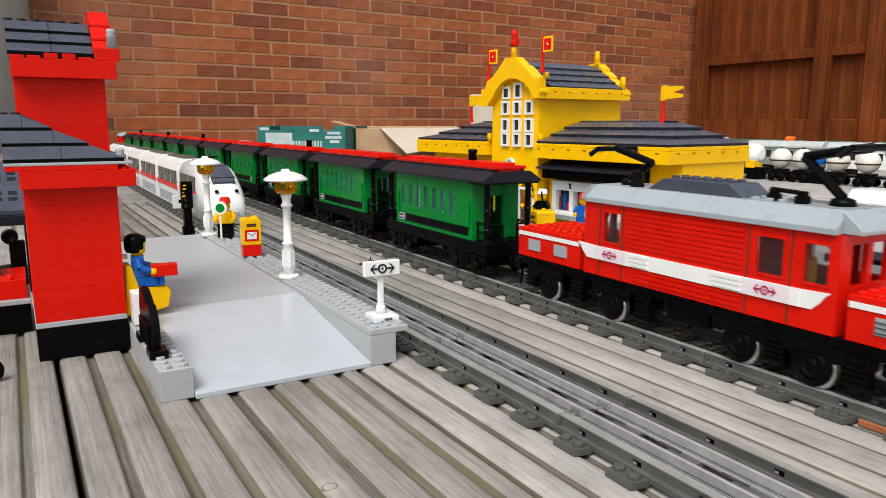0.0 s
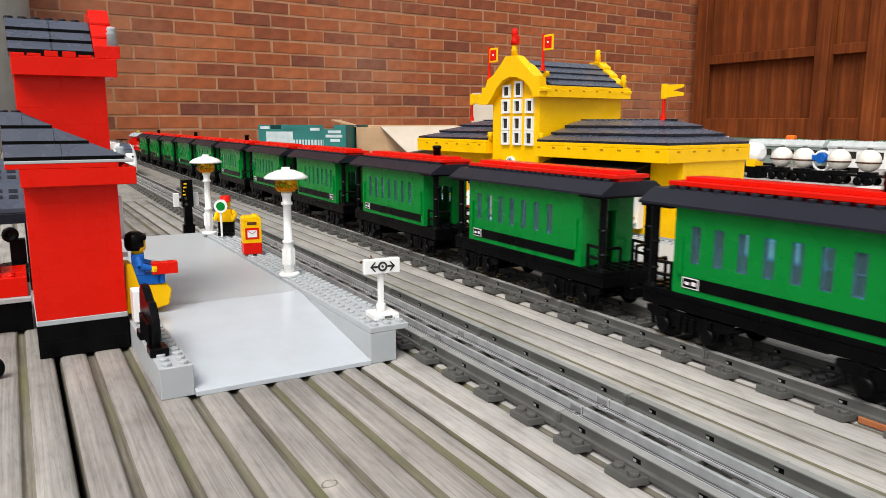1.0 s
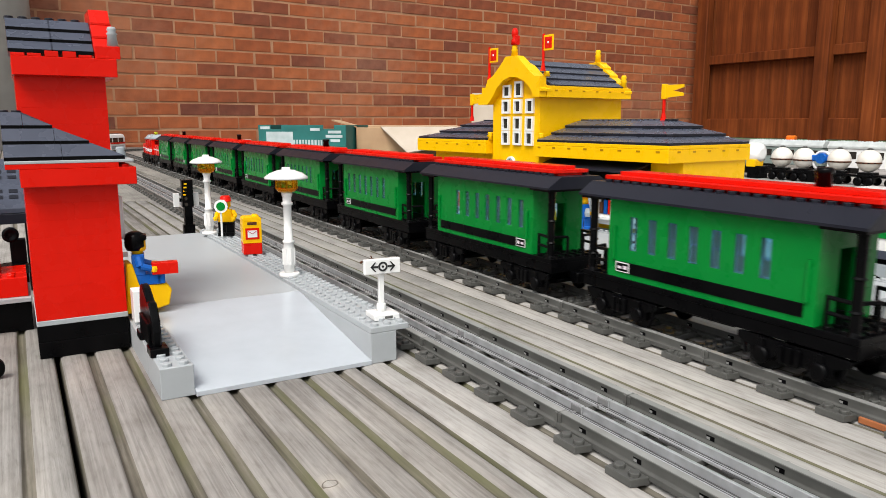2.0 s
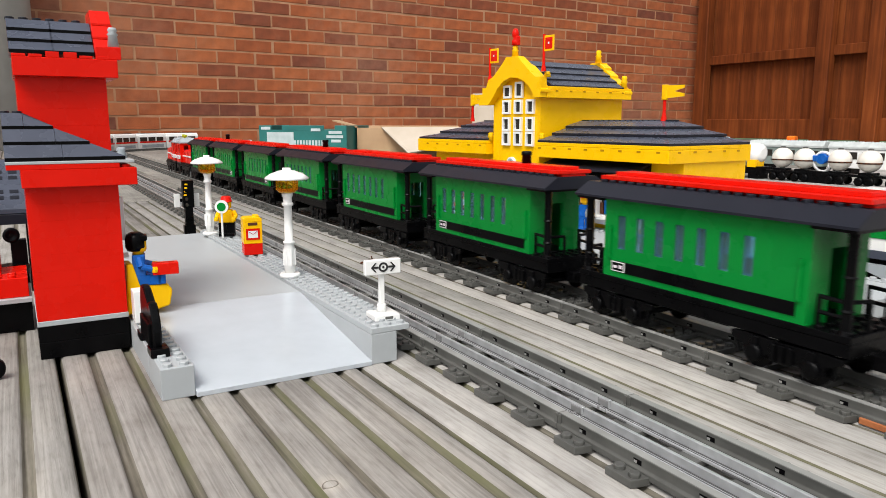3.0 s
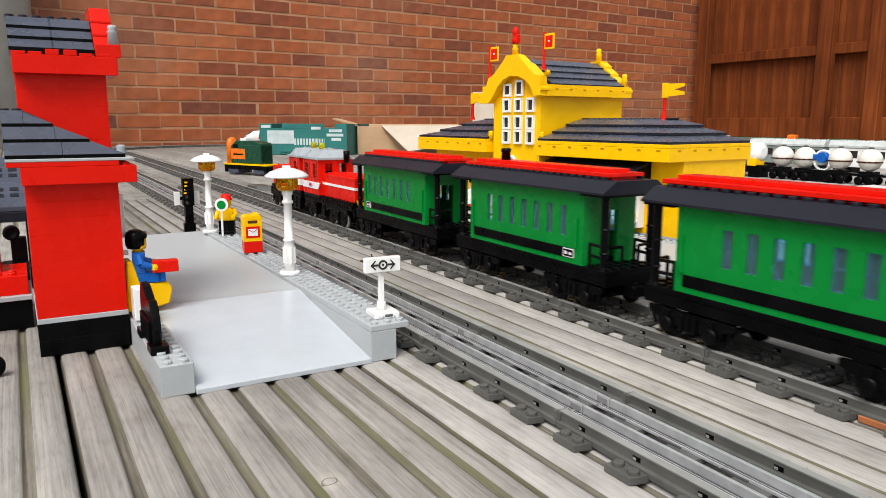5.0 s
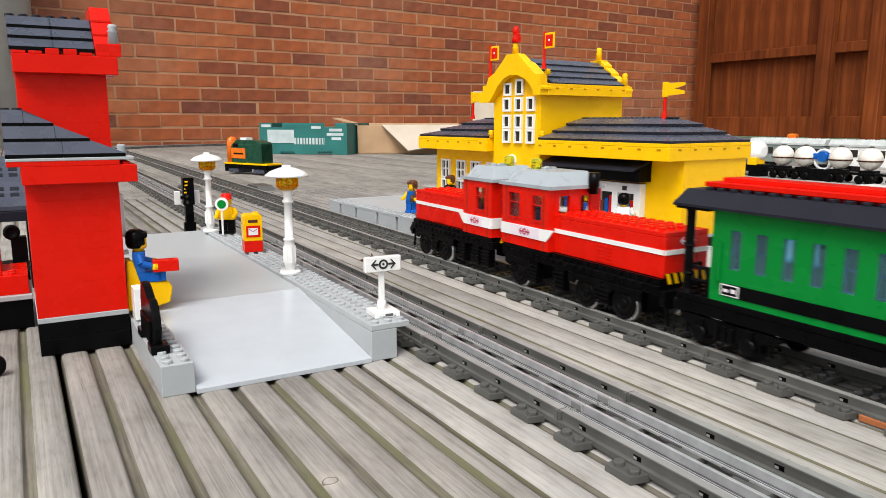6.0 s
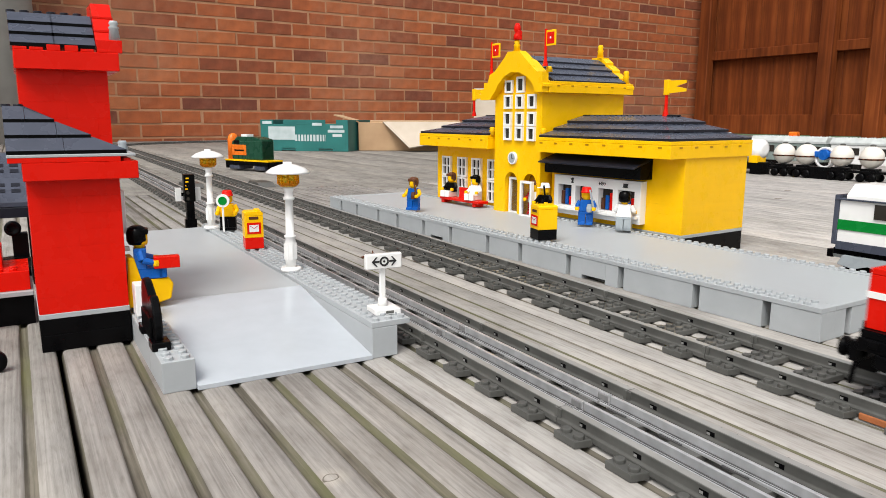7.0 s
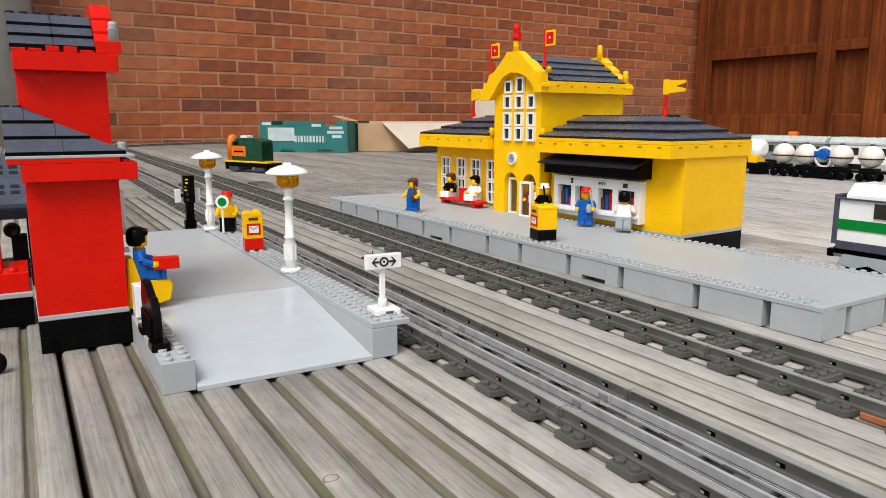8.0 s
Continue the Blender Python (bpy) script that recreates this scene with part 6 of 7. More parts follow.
def electric():
    """The leading locomotive: a long ribbed body between two low bonnets."""
    t = thing("red_locomotive", "red toy electric locomotive with grey roof and raised pantographs", "locomotive", group="locomotives of the moving train")
    axles = (0.128, 0.062, -0.036, -0.078, -0.128)
    frame_block(t, -0.160, 0.160, (0.148, 0.095, 0.034, -0.057, -0.100, -0.148), axles)
    loco_wheels(t, axles)
    box_part("battery_box", (-0.0180, 0.0180, -0.012, 0.020, 0.0205, 0.0312), BLACK, t, "black box under the frame")
    buffers(t, 0.1635, 1)
    buffers(t, -0.1635, -1)
    for s in (-1, 1):
        bm = bmesh.new()
        a, b = sorted((s * 0.0930, s * 0.1635))
        bm_box(bm, -0.0236, 0.0236, a, b, 0.0373, 0.0530, 0, 0.0003)
        bm_box(bm, -0.0236, 0.0236, a, b, 0.0531, 0.0560, 0, 0.0003)
        bm_box(bm, -0.0236, 0.0236, a, b, 0.0561, 0.0590, 0, 0.0003)
        bm_studs(bm, span(-0.020, 6), [s * v for v in span(0.0975, 8)], 0.0590)
        h = part("bonnet", bm, RED, t)
        side_pair("stripe", (a + 0.001, b - 0.001, 0.0532, 0.0560), WHITE, h, "white bonnet stripe", 0.0236)
        for v in (0.1065, 0.1365):
            y0, y1 = sorted((s * v, s * (v + 0.0135)))
            side_pair("vent", (y0, y1, 0.0430, 0.0510), PALE_GREY, h, "pale grey vent grille", 0.0237)
            if s < 0:
                for k in range(3):
                    side_pair("vent_slat", (y0, y1, 0.0440 + 0.0024 * k, 0.0446 + 0.0024 * k), DARK_GREY, h, "", 0.0243)
    # body, with doors and windows towards the ends
    wins = [(-0.0830, -0.0705), (-0.0595, -0.0440), (0.0545, 0.0690)]
    bm = bmesh.new()
    bm_box(bm, -0.0205, 0.0205, -0.038, 0.050, 0.0375, 0.0845)
    body = part("body", bm, RED, t)
    for x in (-0.0242, 0.0212):
        bm = bmesh.new()
        side_holes_at(bm, x, -0.0880, 0.0880, 0.0373, 0.0850, wins, 0.0605, 0.0795, 0.003)
        part("side_wall", bm, RED, body)
    for y in (-0.0880, 0.0850):
        bm = bmesh.new()
        bm_box(bm, -0.0212, 0.0212, y, y + 0.003, 0.0373, 0.0600)
        bm_box(bm, -0.0212, -0.0150, y, y + 0.003, 0.0600, 0.0850)
        bm_box(bm, 0.0150, 0.0212, y, y + 0.003, 0.0600, 0.0850)
        bm_box(bm, -0.0020, 0.0020, y, y + 0.003, 0.0600, 0.0850)
        bm_box(bm, -0.0150, 0.0150, y, y + 0.003, 0.0800, 0.0850)
        part("end_wall", bm, RED, body)
    for y0, y1 in ((-0.0845, -0.0385), (0.0505, 0.0845)):
        bm = bmesh.new()
        bm_box(bm, -0.0205, 0.0205, y0, y1, 0.0375, 0.0520)
        bm_box(bm, -0.0205, 0.0205, y0, y1, 0.0815, 0.0845)
        part("cab_lining", bm, BLACK, body, "dark cab inside")
    for s in (-1, 1):
        a, b = sorted((s * 0.0222, s * 0.0230))
        for y0, y1 in wins:
            box_part("pane", (a, b, y0, y1, 0.0605, 0.0795), CLEAR, body, "", 0.0)
        a, b = sorted((s * 0.0238, s * 0.0248))
        bm = bmesh.new()
        for k in range(16):
            z = 0.0395 + 0.0029 * k
            if 0.0465 < z < 0.0580:
                continue
            bm_box(bm, a, b, -0.0365, 0.0500 if z > 0.05 else 0.0420, z, z + 0.0019)
        tagged(part("rib", bm, RED, body), kind="stuff")
        bm = bmesh.new()
        for y in (-0.0640, -0.0395, 0.0520, 0.0725):
            bm_box(bm, a, b, y, y + 0.0008, 0.0385, 0.0840)
        part("door_joint", bm, BROWN, body)
        for y0, y1 in wins:
            bm = bmesh.new()
            for c in ((y0 - 0.0014, y0, 0.0595, 0.0805), (y1, y1 + 0.0014, 0.0595, 0.0805), (y0, y1, 0.0595, 0.0606), (y0, y1, 0.0794, 0.0805)):
                bm_box(bm, a, b, *c)
            part("window_frame", bm, RED, body)
    bm = bmesh.new()
    bm_box(bm, -0.004, 0.004, -0.060, -0.054, 0.0480, 0.0680, 0, 0.001)
    part("driver_seat", bm, YELLOW, body, "yellow seat block inside the cab")
    side_pair("band", (-0.0700, 0.0780, 0.0480, 0.0568), WHITE, t, "white side band", 0.0248)
    swoosh(t, 0.0780, 1, 0.0480, 0.0568)
    swoosh(t, -0.0700, -1, 0.0480, 0.0568)
    for y0, y1 in ((0.0480, 0.0760), (-0.0655, -0.0370)):
        for s in (-1, 1):
            a, b = sorted((s * 0.0250, s * 0.0256))
            st = box_part("sticker", (a, b, y0, y1, 0.0483, 0.0565), STICKER, t, "pale lilac sticker with red emblem", 0.0)
            if s < 0:
                emblem(st, (-0.0258, (y0 + y1) / 2, 0.0524), 0.0025, PRINT_RED, "y")
    for y0, y1 in ((0.0290, 0.0440), (-0.0370, -0.0180)):
        for k in range(3):
            side_pair("grille_bar", (y0, y1, 0.0490 + 0.0027 * k, 0.0507 + 0.0027 * k), WHITE, t, "", 0.0256)
    bm = bmesh.new()
    bm_prism(bm, [(-0.0265, 0.0850), (-0.0265, 0.0880), (-0.0170, 0.0960), (0.0170, 0.0960), (0.0265, 0.0880), (0.0265, 0.0850)], "y", -0.0860, 0.0860, 0, 0.0003)
    for s in (-1, 1):
        bm_prism(bm, [(s * 0.0860, 0.0855), (s * 0.0860, 0.0960), (s * 0.0960, 0.0875), (s * 0.0960, 0.0855)][::s], "x", -0.0215, 0.0215, 0, 0.0003)
    bm_studs(bm, [-0.012, -0.004], [-0.040, -0.032, -0.048], 0.0960)
    part("roof", bm, PALE_GREY, t, "pale grey sloped roof")
    bm = bmesh.new()
    bm_prism(bm, [(-0.0250, 0.0960), (-0.0150, 0.1030), (0.0330, 0.1030), (0.0450, 0.0960)], "x", -0.012, 0.012, 0, 0.0003)
    bm_studs(bm, [-0.004, 0.004], span(-0.010, 6), 0.1030)
    part("roof_box", bm, SLATE, t, "dark grey roof equipment box")
    bm = bmesh.new()
    for y in (-0.040, -0.056):
        bm_lathe(bm, -0.008, y, [(0.004, 0.0960), (0.004, 0.0995), (0.0028, 0.1000), (0.0028, 0.1020)], 10)
    bm_rod(bm, (-0.008, -0.038, 0.1020), (-0.008, -0.058, 0.1010), 0.0012)
    part("roof_conductor", bm, BLACK, t, "black roof conductor on two insulators")
    bm = bmesh.new()
    bm_lathe(bm, -0.008, 0.0580, [(0.0048, 0.0960), (0.0036, 0.1010), (0.0036, 0.1055), (0.002, 0.1065)], 10)
    part("insulator", bm, BLACK, t, "black roof insulator")
    for s in (-1, 1):
        bm = bmesh.new()
        y = s * 0.072
        bm_lathe(bm, 0, y, [(0.0065, 0.0960), (0.0055, 0.0990), (0.003, 0.1000)], 12)
        k = (0, y - s * 0.018 if s < 0 else y + 0.006, 0.1120)
        e = (0, y + s * 0.004 if s < 0 else y + 0.020, 0.1225 if s < 0 else 0.1190)
        if s < 0:
            k, e = (0, y + 0.022, 0.1190), (0, y - 0.012, 0.1245)
        else:
            k, e = (0, y - 0.018, 0.1110), (0, y + 0.014, 0.1190)
        bm_rod(bm, (0, y, 0.0995), k, 0.0026)
        bm_rod(bm, k, e, 0.0024)
        bm_rod(bm, (-0.017, e[1], e[2]), (0.017, e[1], e[2]), 0.0017)
        for x in (-0.017, 0.017):
            bm_rod(bm, (x, e[1], e[2]), (x * 1.2, e[1] + 0.004, e[2] - 0.004), 0.0016)
        bm_rod(bm, (-0.014, e[1] + 0.006, e[2] - 0.0005), (0.014, e[1] + 0.006, e[2] - 0.0005), 0.0014)
        part("pantograph", bm, BLACK, t, "black folding pantograph")
    return t


lead = electric()
lead["start"] = 0.276
lead.matrix_basis = on_far(0.276)
TURN = pose(0, 0, 0, 0, 0, 180)
tail_a = shunter(0.0985, 0.0440)
tail_a["start"] = 3.1556
tail_a.matrix_basis = on_far(3.1556)
tail_b = shunter(0.1060, 0.0590)
tail_b["start"] = 3.0379
tail_b.matrix_basis = on_far(3.0379) @ TURN
locos = [(lead, 0), (tail_a, 0), (tail_b, 1)]

# ---- the white express on the near track ----
CURVE_Y, CURVE_R = 3.2, 0.9


def on_loop(s):
    """Pose on the near track s metres past its y = 0: straight, a right-hand bend, then along the wall."""
    straight = CURVE_Y / math.cos(math.atan(SLOPE))
    a0 = math.atan(SLOPE)
    if s < straight:
        y = s * math.cos(a0)
        return pose(near_x(y), y, 0, 0, 0, ANG)
    th = (s - straight) / CURVE_R
    end = math.pi / 2 - a0
    x0, y0 = near_x(CURVE_Y), CURVE_Y
    cx, cy = x0 + CURVE_R * math.cos(a0), y0 - CURVE_R * math.sin(a0)
    th_c = min(th, end)
    h = a0 + th_c
    x, y = cx - CURVE_R * math.cos(h), cy + CURVE_R * math.sin(h)
    if th > end:
        x += (th - end) * CURVE_R
    return pose(x, y, 0, 0, 0, -math.degrees(h))


for i in range(24):
    s = 3.33 + 0.124 * i
    if s < 5.6:
        tr = copy_thing(bpy.data.objects["track_section"], on_loop(s))


def express_car(nose):
    """A white express car, 0.2 m long; with a long sloping nose at -y if nose is set."""
    t = thing("express_car", "white toy express car, dark windows, red stripe" + (" and sloping nose" if nose else ""), "railway coach", group="cars of the white express")
    y0, y1 = -0.098, 0.098
    sec = [(-0.0236, 0.0098), (-0.0245, 0.0420), (-0.0240, 0.0660), (-0.0185, 0.0780), (-0.0095, 0.0825), (0.0095, 0.0825), (0.0185, 0.0780), (0.0240, 0.0660), (0.0245, 0.0420), (0.0236, 0.0098)]
    bm = bmesh.new()
    if nose:
        stations = [(y0, 0.74, 0.30), (y0 + 0.004, 0.85, 0.43), (y0 + 0.012, 0.92, 0.56), (y0 + 0.025, 0.97, 0.72), (y0 + 0.045, 1.0, 0.90), (y0 + 0.060, 1.0, 0.975), (y0 + 0.075, 1.0, 1.0), (y1, 1.0, 1.0)]
        rings = [[bm.verts.new((x * wx, y, 0.0098 + (z - 0.0098) * hz)) for x, z in sec] for y, wx, hz in stations]
        for a, b in zip(rings, rings[1:]):
            for i in range(len(sec)):
                bm.faces.new([a[i], a[(i + 1) % len(sec)], b[(i + 1) % len(sec)], b[i]])
        bm.faces.new(rings[0])
        bm.faces.new(rings[-1][::-1])
        for f in bm.faces:
            f.smooth = True
    else:
        bm_prism(bm, sec, "y", y0, y1, 0, 0.0006)
    part("body", bm, WHITE, t)
    start = y0 + (0.082 if nose else 0.014)
    y = start
    while y + 0.046 < y1 + 0.004:
        side_pair("window", (y, y + 0.046, 0.0455, 0.0650), DARK_PANE, t, "wide dark window", 0.0244, 0.0010)
        y += 0.0575
    side_pair("stripe", (start - 0.004, y1 - 0.002, 0.0375, 0.0450), RED, t, "red side stripe", 0.0246, 0.0008)
    side_pair("skirt_panel", (start + 0.012, y1 - 0.020, 0.0150, 0.0290), PALE_GREY, t, "pale grey skirt panel", 0.0244, 0.0006)
    if nose:
        bm = bmesh.new()

        def up(y, z_off, x):
            return bm.verts.new((x, y, z_off))
        for (ya, za), (yb, zb), wa, wb in (((y0 + 0.0285, 0.0675), (y0 + 0.0500, 0.0798), 0.0150, 0.0120), ((y0 + 0.0530, 0.0808), (y0 + 0.0700, 0.0838), 0.0105, 0.0090), ((y0 + 0.0205, 0.0620), (y0 + 0.0265, 0.0662), 0.0135, 0.0148)):
            vs = [up(ya, za, -wa), up(ya, za, wa), up(yb, zb, wb), up(yb, zb, -wb)]
            lo = [up(ya + 0.002, za - 0.004, -wa), up(ya + 0.002, za - 0.004, wa), up(yb, zb - 0.005, wb), up(yb, zb - 0.005, -wb)]
            bm.faces.new(vs)
            for i in range(4):
                bm.faces.new([vs[i], lo[i], lo[(i + 1) % 4], vs[(i + 1) % 4]])
        part("windscreen", bm, SLATE, t, "dark grey windscreen")
        for x in (-0.0125, 0.0125):
            bm = bmesh.new()
            bm_box(bm, x - 0.0022, x + 0.0022, y0 + 0.0085, y0 + 0.0130, 0.0490, 0.0525, 0, 0.0006)
            part("headlight", bm, BLACK, t)
        box_part("coupling_cover", (-0.012, 0.012, y0 - 0.0015, y0 + 0.003, 0.0200, 0.0250), PALE_GREY, t)
    bm = bmesh.new()
    for c in (-0.055, -0.035, 0.035, 0.055):
        bm_box(bm, -0.0170, 0.0170, c - 0.008, c + 0.008, 0.0090, 0.0190, 0, 0.0008)
    part("running_gear", bm, BLACK, t)
    bm = bmesh.new()
    bm_box(bm, -0.010, 0.010, 0.0 if nose else -0.07, 0.070, 0.0810, 0.0845, 0, 0.0004)
    part("roof_gear", bm, DARK_GREY, t)
    if nose:
        bm = bmesh.new()
        bm_rod(bm, (-0.014, 0.010, 0.0900), (0.014, 0.010, 0.0900), 0.0013)
        bm_rod(bm, (0, 0.010, 0.0900), (0, 0.026, 0.0845), 0.0016)
        part("pantograph", bm, BLACK, t)
    return t


tail_car = express_car(True)
mid_car = express_car(False)
express = [(tail_car, 0.0)]
for k in range(1, 6):
    express.append((mid_car if k == 1 else copy_thing(mid_car, pose(0, 0, 0)), 0.206 * k))


EXPRESS_RUN = [(0.0, 1.016), (0.5, 1.525), (1.0, 2.050), (1.5, 2.400), (2.0, 2.640), (2.5, 2.870), (3.0, 3.148), (3.5, 3.523), (4.0, 3.898), (4.5, 4.273), (8.0, 6.898)]


def express_at(t):
    """Place of the tail car's middle on the loop."""
    return float(np.interp(t, [q[0] for q in EXPRESS_RUN], [q[1] for q in EXPRESS_RUN]))


for ob, lag in express:
    ob.matrix_basis = on_loop(express_at(0.0) + lag)


# ---- far things on the deck ----
def freight_loco():
    t = thing("green_locomotive", "dark green and orange toy locomotive parked on the deck", "locomotive", pose(0.522, 1.83, 0, 0, 0, 24))
    t.scale = (1.0, 0.8, 1.0)
    bm = bmesh.new()
    bm_box(bm, -0.024, 0.024, -0.090, 0.110, 0.0150, 0.0250, 0, 0.0005)
    for y in (-0.090, 0.110):
        bm_box(bm, -0.020, 0.020, y - 0.006, y + 0.006, 0.0060, 0.0240, 0, 0.001)
    part("chassis", bm, BLACK, t)
    box_part("stripe", (-0.0245, 0.0245, -0.092, 0.112, 0.0252, 0.0290), YELLOW, t, "yellow stripe")
    # bogies coloured darker to stand for the shadow beneath the body
    for c in (-0.050, 0.070):
        bm = bmesh.new()
        bm_box(bm, -0.0235, 0.0235, c - 0.024, c + 0.024, 0.0040, 0.0150, 0, 0.002)
        part("bogie", bm, SLATE, t, "bogie in dark grey, shade under the body painted in")
    bm = bmesh.new()
    bm_box(bm, -0.0200, 0.0200, -0.060, 0.080, 0.0290, 0.0760, 0, 0.002)
    bm_prism(bm, [(-0.060, 0.0300), (-0.060, 0.0800), (-0.020, 0.0860), (0.060, 0.0860), (0.085, 0.070), (0.085, 0.030)], "x", -0.0185, 0.0185, 0, 0.002)
    part("body", bm, DARK_GREEN, t)
    for s in (-1, 1):
        a, b = sorted((s * 0.0200, s * 0.0208))
        box_part("panel", (a, b, 0.012, 0.080, 0.0400, 0.0660), ORANGE, t, "orange side panel")
        box_part("cab_window", (a, b, 0.046, 0.070, 0.0680, 0.0770), BLACK, t, "dark cab window")
        box_part("lettering", (min(a, b) - 0.0003, max(a, b) + 0.0003, 0.022, 0.068, 0.0500, 0.0540), BLACK, t, "dark illegible lettering")
    bm = bmesh.new()
    bm_lathe(bm, -0.006, 0.0960, [(0.0150, 0.0290), (0.0150, 0.0780), (0.0110, 0.0900), (0.0040, 0.0940)], 14)
    part("nose", bm, ORANGE, t, "orange rounded nose")
    box_part("roof_vent", (-0.010, 0.010, 0.020, 0.050, 0.0860, 0.0920), WHITE, t)


freight_loco()


def teal_box():
    t = thing("teal_box", "shallow teal printed fruit box with pale lettering", "box", pose(0.870, 2.960, 0, 0, 0, -42))
    L, D, Hh = 0.375, 0.30, 0.125
    th = 0.004
    for n, d in (("front", (0, L, 0, th, 0.012, Hh - 0.018)), ("back", (0, L, D - th, D, 0, Hh - 0.018)), ("end", (0, th, th, D - th, 0, Hh)), ("end", (L - th, L, th, D - th, 0, Hh)), ("bottom", (th, L - th, th, D - th, 0.002, 0.006))):
        box_part(n, d, TEAL, t, bev=0.001)
    for x0, x1 in ((0, 0.055), (0.10, 0.28), (0.325, L)):
        box_part("front_flap", (x0, x1, -0.0005, th, Hh - 0.020, Hh), TEAL, t, bev=0.001)
    for x0, x1 in ((0, 0.09), (0.15, 0.25), (0.31, L)):
        box_part("foot_strip", (x0, x1, 0.0, th, 0.0, 0.013), TEAL, t, bev=0.0005)
    box_part("label", (0.035, 0.150, -0.0016, 0.0, 0.045, 0.098), TEAL_PRINT, t, "pale torn label", 0.0)
    x = 0.150
    for w in (0.012, 0.010, 0.012, 0.010, 0.010, 0.012, 0.012, 0.012, 0.010, 0.010, 0.004):
        box_part("letter_bar", (x, x + w - 0.003, -0.0012, 0.0, 0.040, 0.066), TEAL_PRINT, t, "pale lettering shapes", 0.0)
        x += w + 0.002
    for k, (a, b, z) in enumerate(((0.225, 0.265, 0.102), (0.300, 0.355, 0.092), (0.29, 0.36, 0.075), (0.31, 0.35, 0.058), (0.01, 0.05, 0.108))):
        box_part("print_bar", (a, b, -0.0012, 0.0, z, z + 0.011), TEAL_PRINT, t, "", 0.0)


teal_box()


def cardboard_box():
    t = thing("cardboard_box", "open brown cardboard box with folded pale flaps", "box", pose(1.225, 2.78, 0, 0, 0, -28))
    L, D, Hh, th = 0.44, 0.30, 0.115, 0.005
    for n, d in (("side", (0, L, 0, th, 0, Hh)), ("side", (0, L, D - th, D, 0, Hh)), ("end", (0, th, th, D - th, 0, Hh)), ("end", (L - th, L, th, D - th, 0, Hh)), ("bottom", (th, L - th, th, D - th, 0.001, 0.006))):
        box_part(n, d, CARD, t, bev=0.001)
    bm = bmesh.new()
    quad = [(0.10, 0.0, Hh), (L + 0.03, 0.0, Hh), (L + 0.03, -0.075, 0.056), (0.21, -0.125, 0.014)]
    lo = [bm.verts.new(p) for p in quad]
    hi = [bm.verts.new((x, y - 0.003, z + 0.004)) for x, y, z in quad]
    bm.faces.new(lo[::-1])
    bm.faces.new(hi)
    for i in range(4):
        bm.faces.new([lo[i], lo[(i + 1) % 4], hi[(i + 1) % 4], hi[i]])
    part("flap", bm, CARD_LIGHT, t, "pale folded flap")
    bm = bmesh.new()
    bm_prism(bm, [(D, Hh), (D + 0.10, 0.118), (D + 0.10, 0.123), (D, Hh + 0.005)], "x", 0, L)
    part("flap", bm, CARD, t)
    bm = bmesh.new()
    bm_prism(bm, [(0.0, Hh), (-0.10, 0.142), (-0.10, 0.147), (0.0, Hh + 0.005)], "y", 0.0, D)
    part("flap", bm, CARD, t)
    b = thing("pale_panel", "pale folded cardboard sheet standing behind the station", "cardboard", pose(1.62, 2.52, 0, 0, 0, -35))
    bm = bmesh.new()
    bm_prism(bm, [(0.0, 0.0), (0.006, 0.0), (0.060, 0.255), (0.054, 0.255)], "x", 0.0, 0.16)
    part("sheet", bm, CARD_LIGHT, b)


cardboard_box()


def ball_wagon():
    t = thing("tank_wagon", "white spherical toy tank wagon on black wheels", "tank wagon", group="tank wagons")
    bm = bmesh.new()
    n = 12
    prof = [(0.0245 * math.sin(math.pi * i / n), 0.0535 - 0.0245 * math.cos(math.pi * i / n)) for i in range(n + 1)]
    bm_lathe(bm, 0, 0, prof, 22)
    part("tank", bm, WHITE_DULL, t)
    bm = bmesh.new()
    bm_lathe(bm, 0, 0, [(0.0246, 0.0478), (0.0250, 0.0482), (0.0250, 0.0508), (0.0246, 0.0512)], 22)
    part("seam", bm, BROWN, t, "brown printed seam")
    bm = bmesh.new()
    bm_lathe(bm, 0, 0, [(0.006, 0.0768), (0.006, 0.0800), (0.003, 0.0815)], 10)
    part("cap", bm, DARK_GREY, t)
    bm = bmesh.new()
    bm_box(bm, -0.018, 0.018, -0.030, 0.030, 0.0190, 0.0240, 0, 0.0006)
    bm_box(bm, -0.015, 0.015, -0.016, 0.016, 0.0060, 0.0290, 0, 0.001)
    for s in (-1, 1):
        for y in (-0.012, 0.012):
            bm_lathe(bm, y, 0.0095, [(0.0095, s * 0.014), (0.0095, s * 0.019), (0.005, s * 0.020)], 14, 0, "x")
    part("chassis", bm, BLACK, t)
    for k in range(5):
        a = -0.9 + 0.45 * k
        bm = bmesh.new()
        bm_rod(bm, (-0.0250 * math.cos(a), 0.0250 * math.sin(a) - 0.0020, 0.0495), (-0.0250 * math.cos(a), 0.0250 * math.sin(a) + 0.0020, 0.0495), 0.0011, 6)
        part("band_clip", bm, BLACK, t)
    return t


WHITE_DULL = plastic("ivory_plastic", (0.72, 0.69, 0.62), 0.3, 0.08)
wagon = ball_wagon()
WAGON_Y = (1.100, 1.043, 0.958, 0.891, 0.824)
for i, y in enumerate(WAGON_Y):
    m = pose(1.60, y, 0.0, 0, 0, 2)
    if i == 0:
        wagon.matrix_basis = m
    else:
        copy_thing(wagon, m)


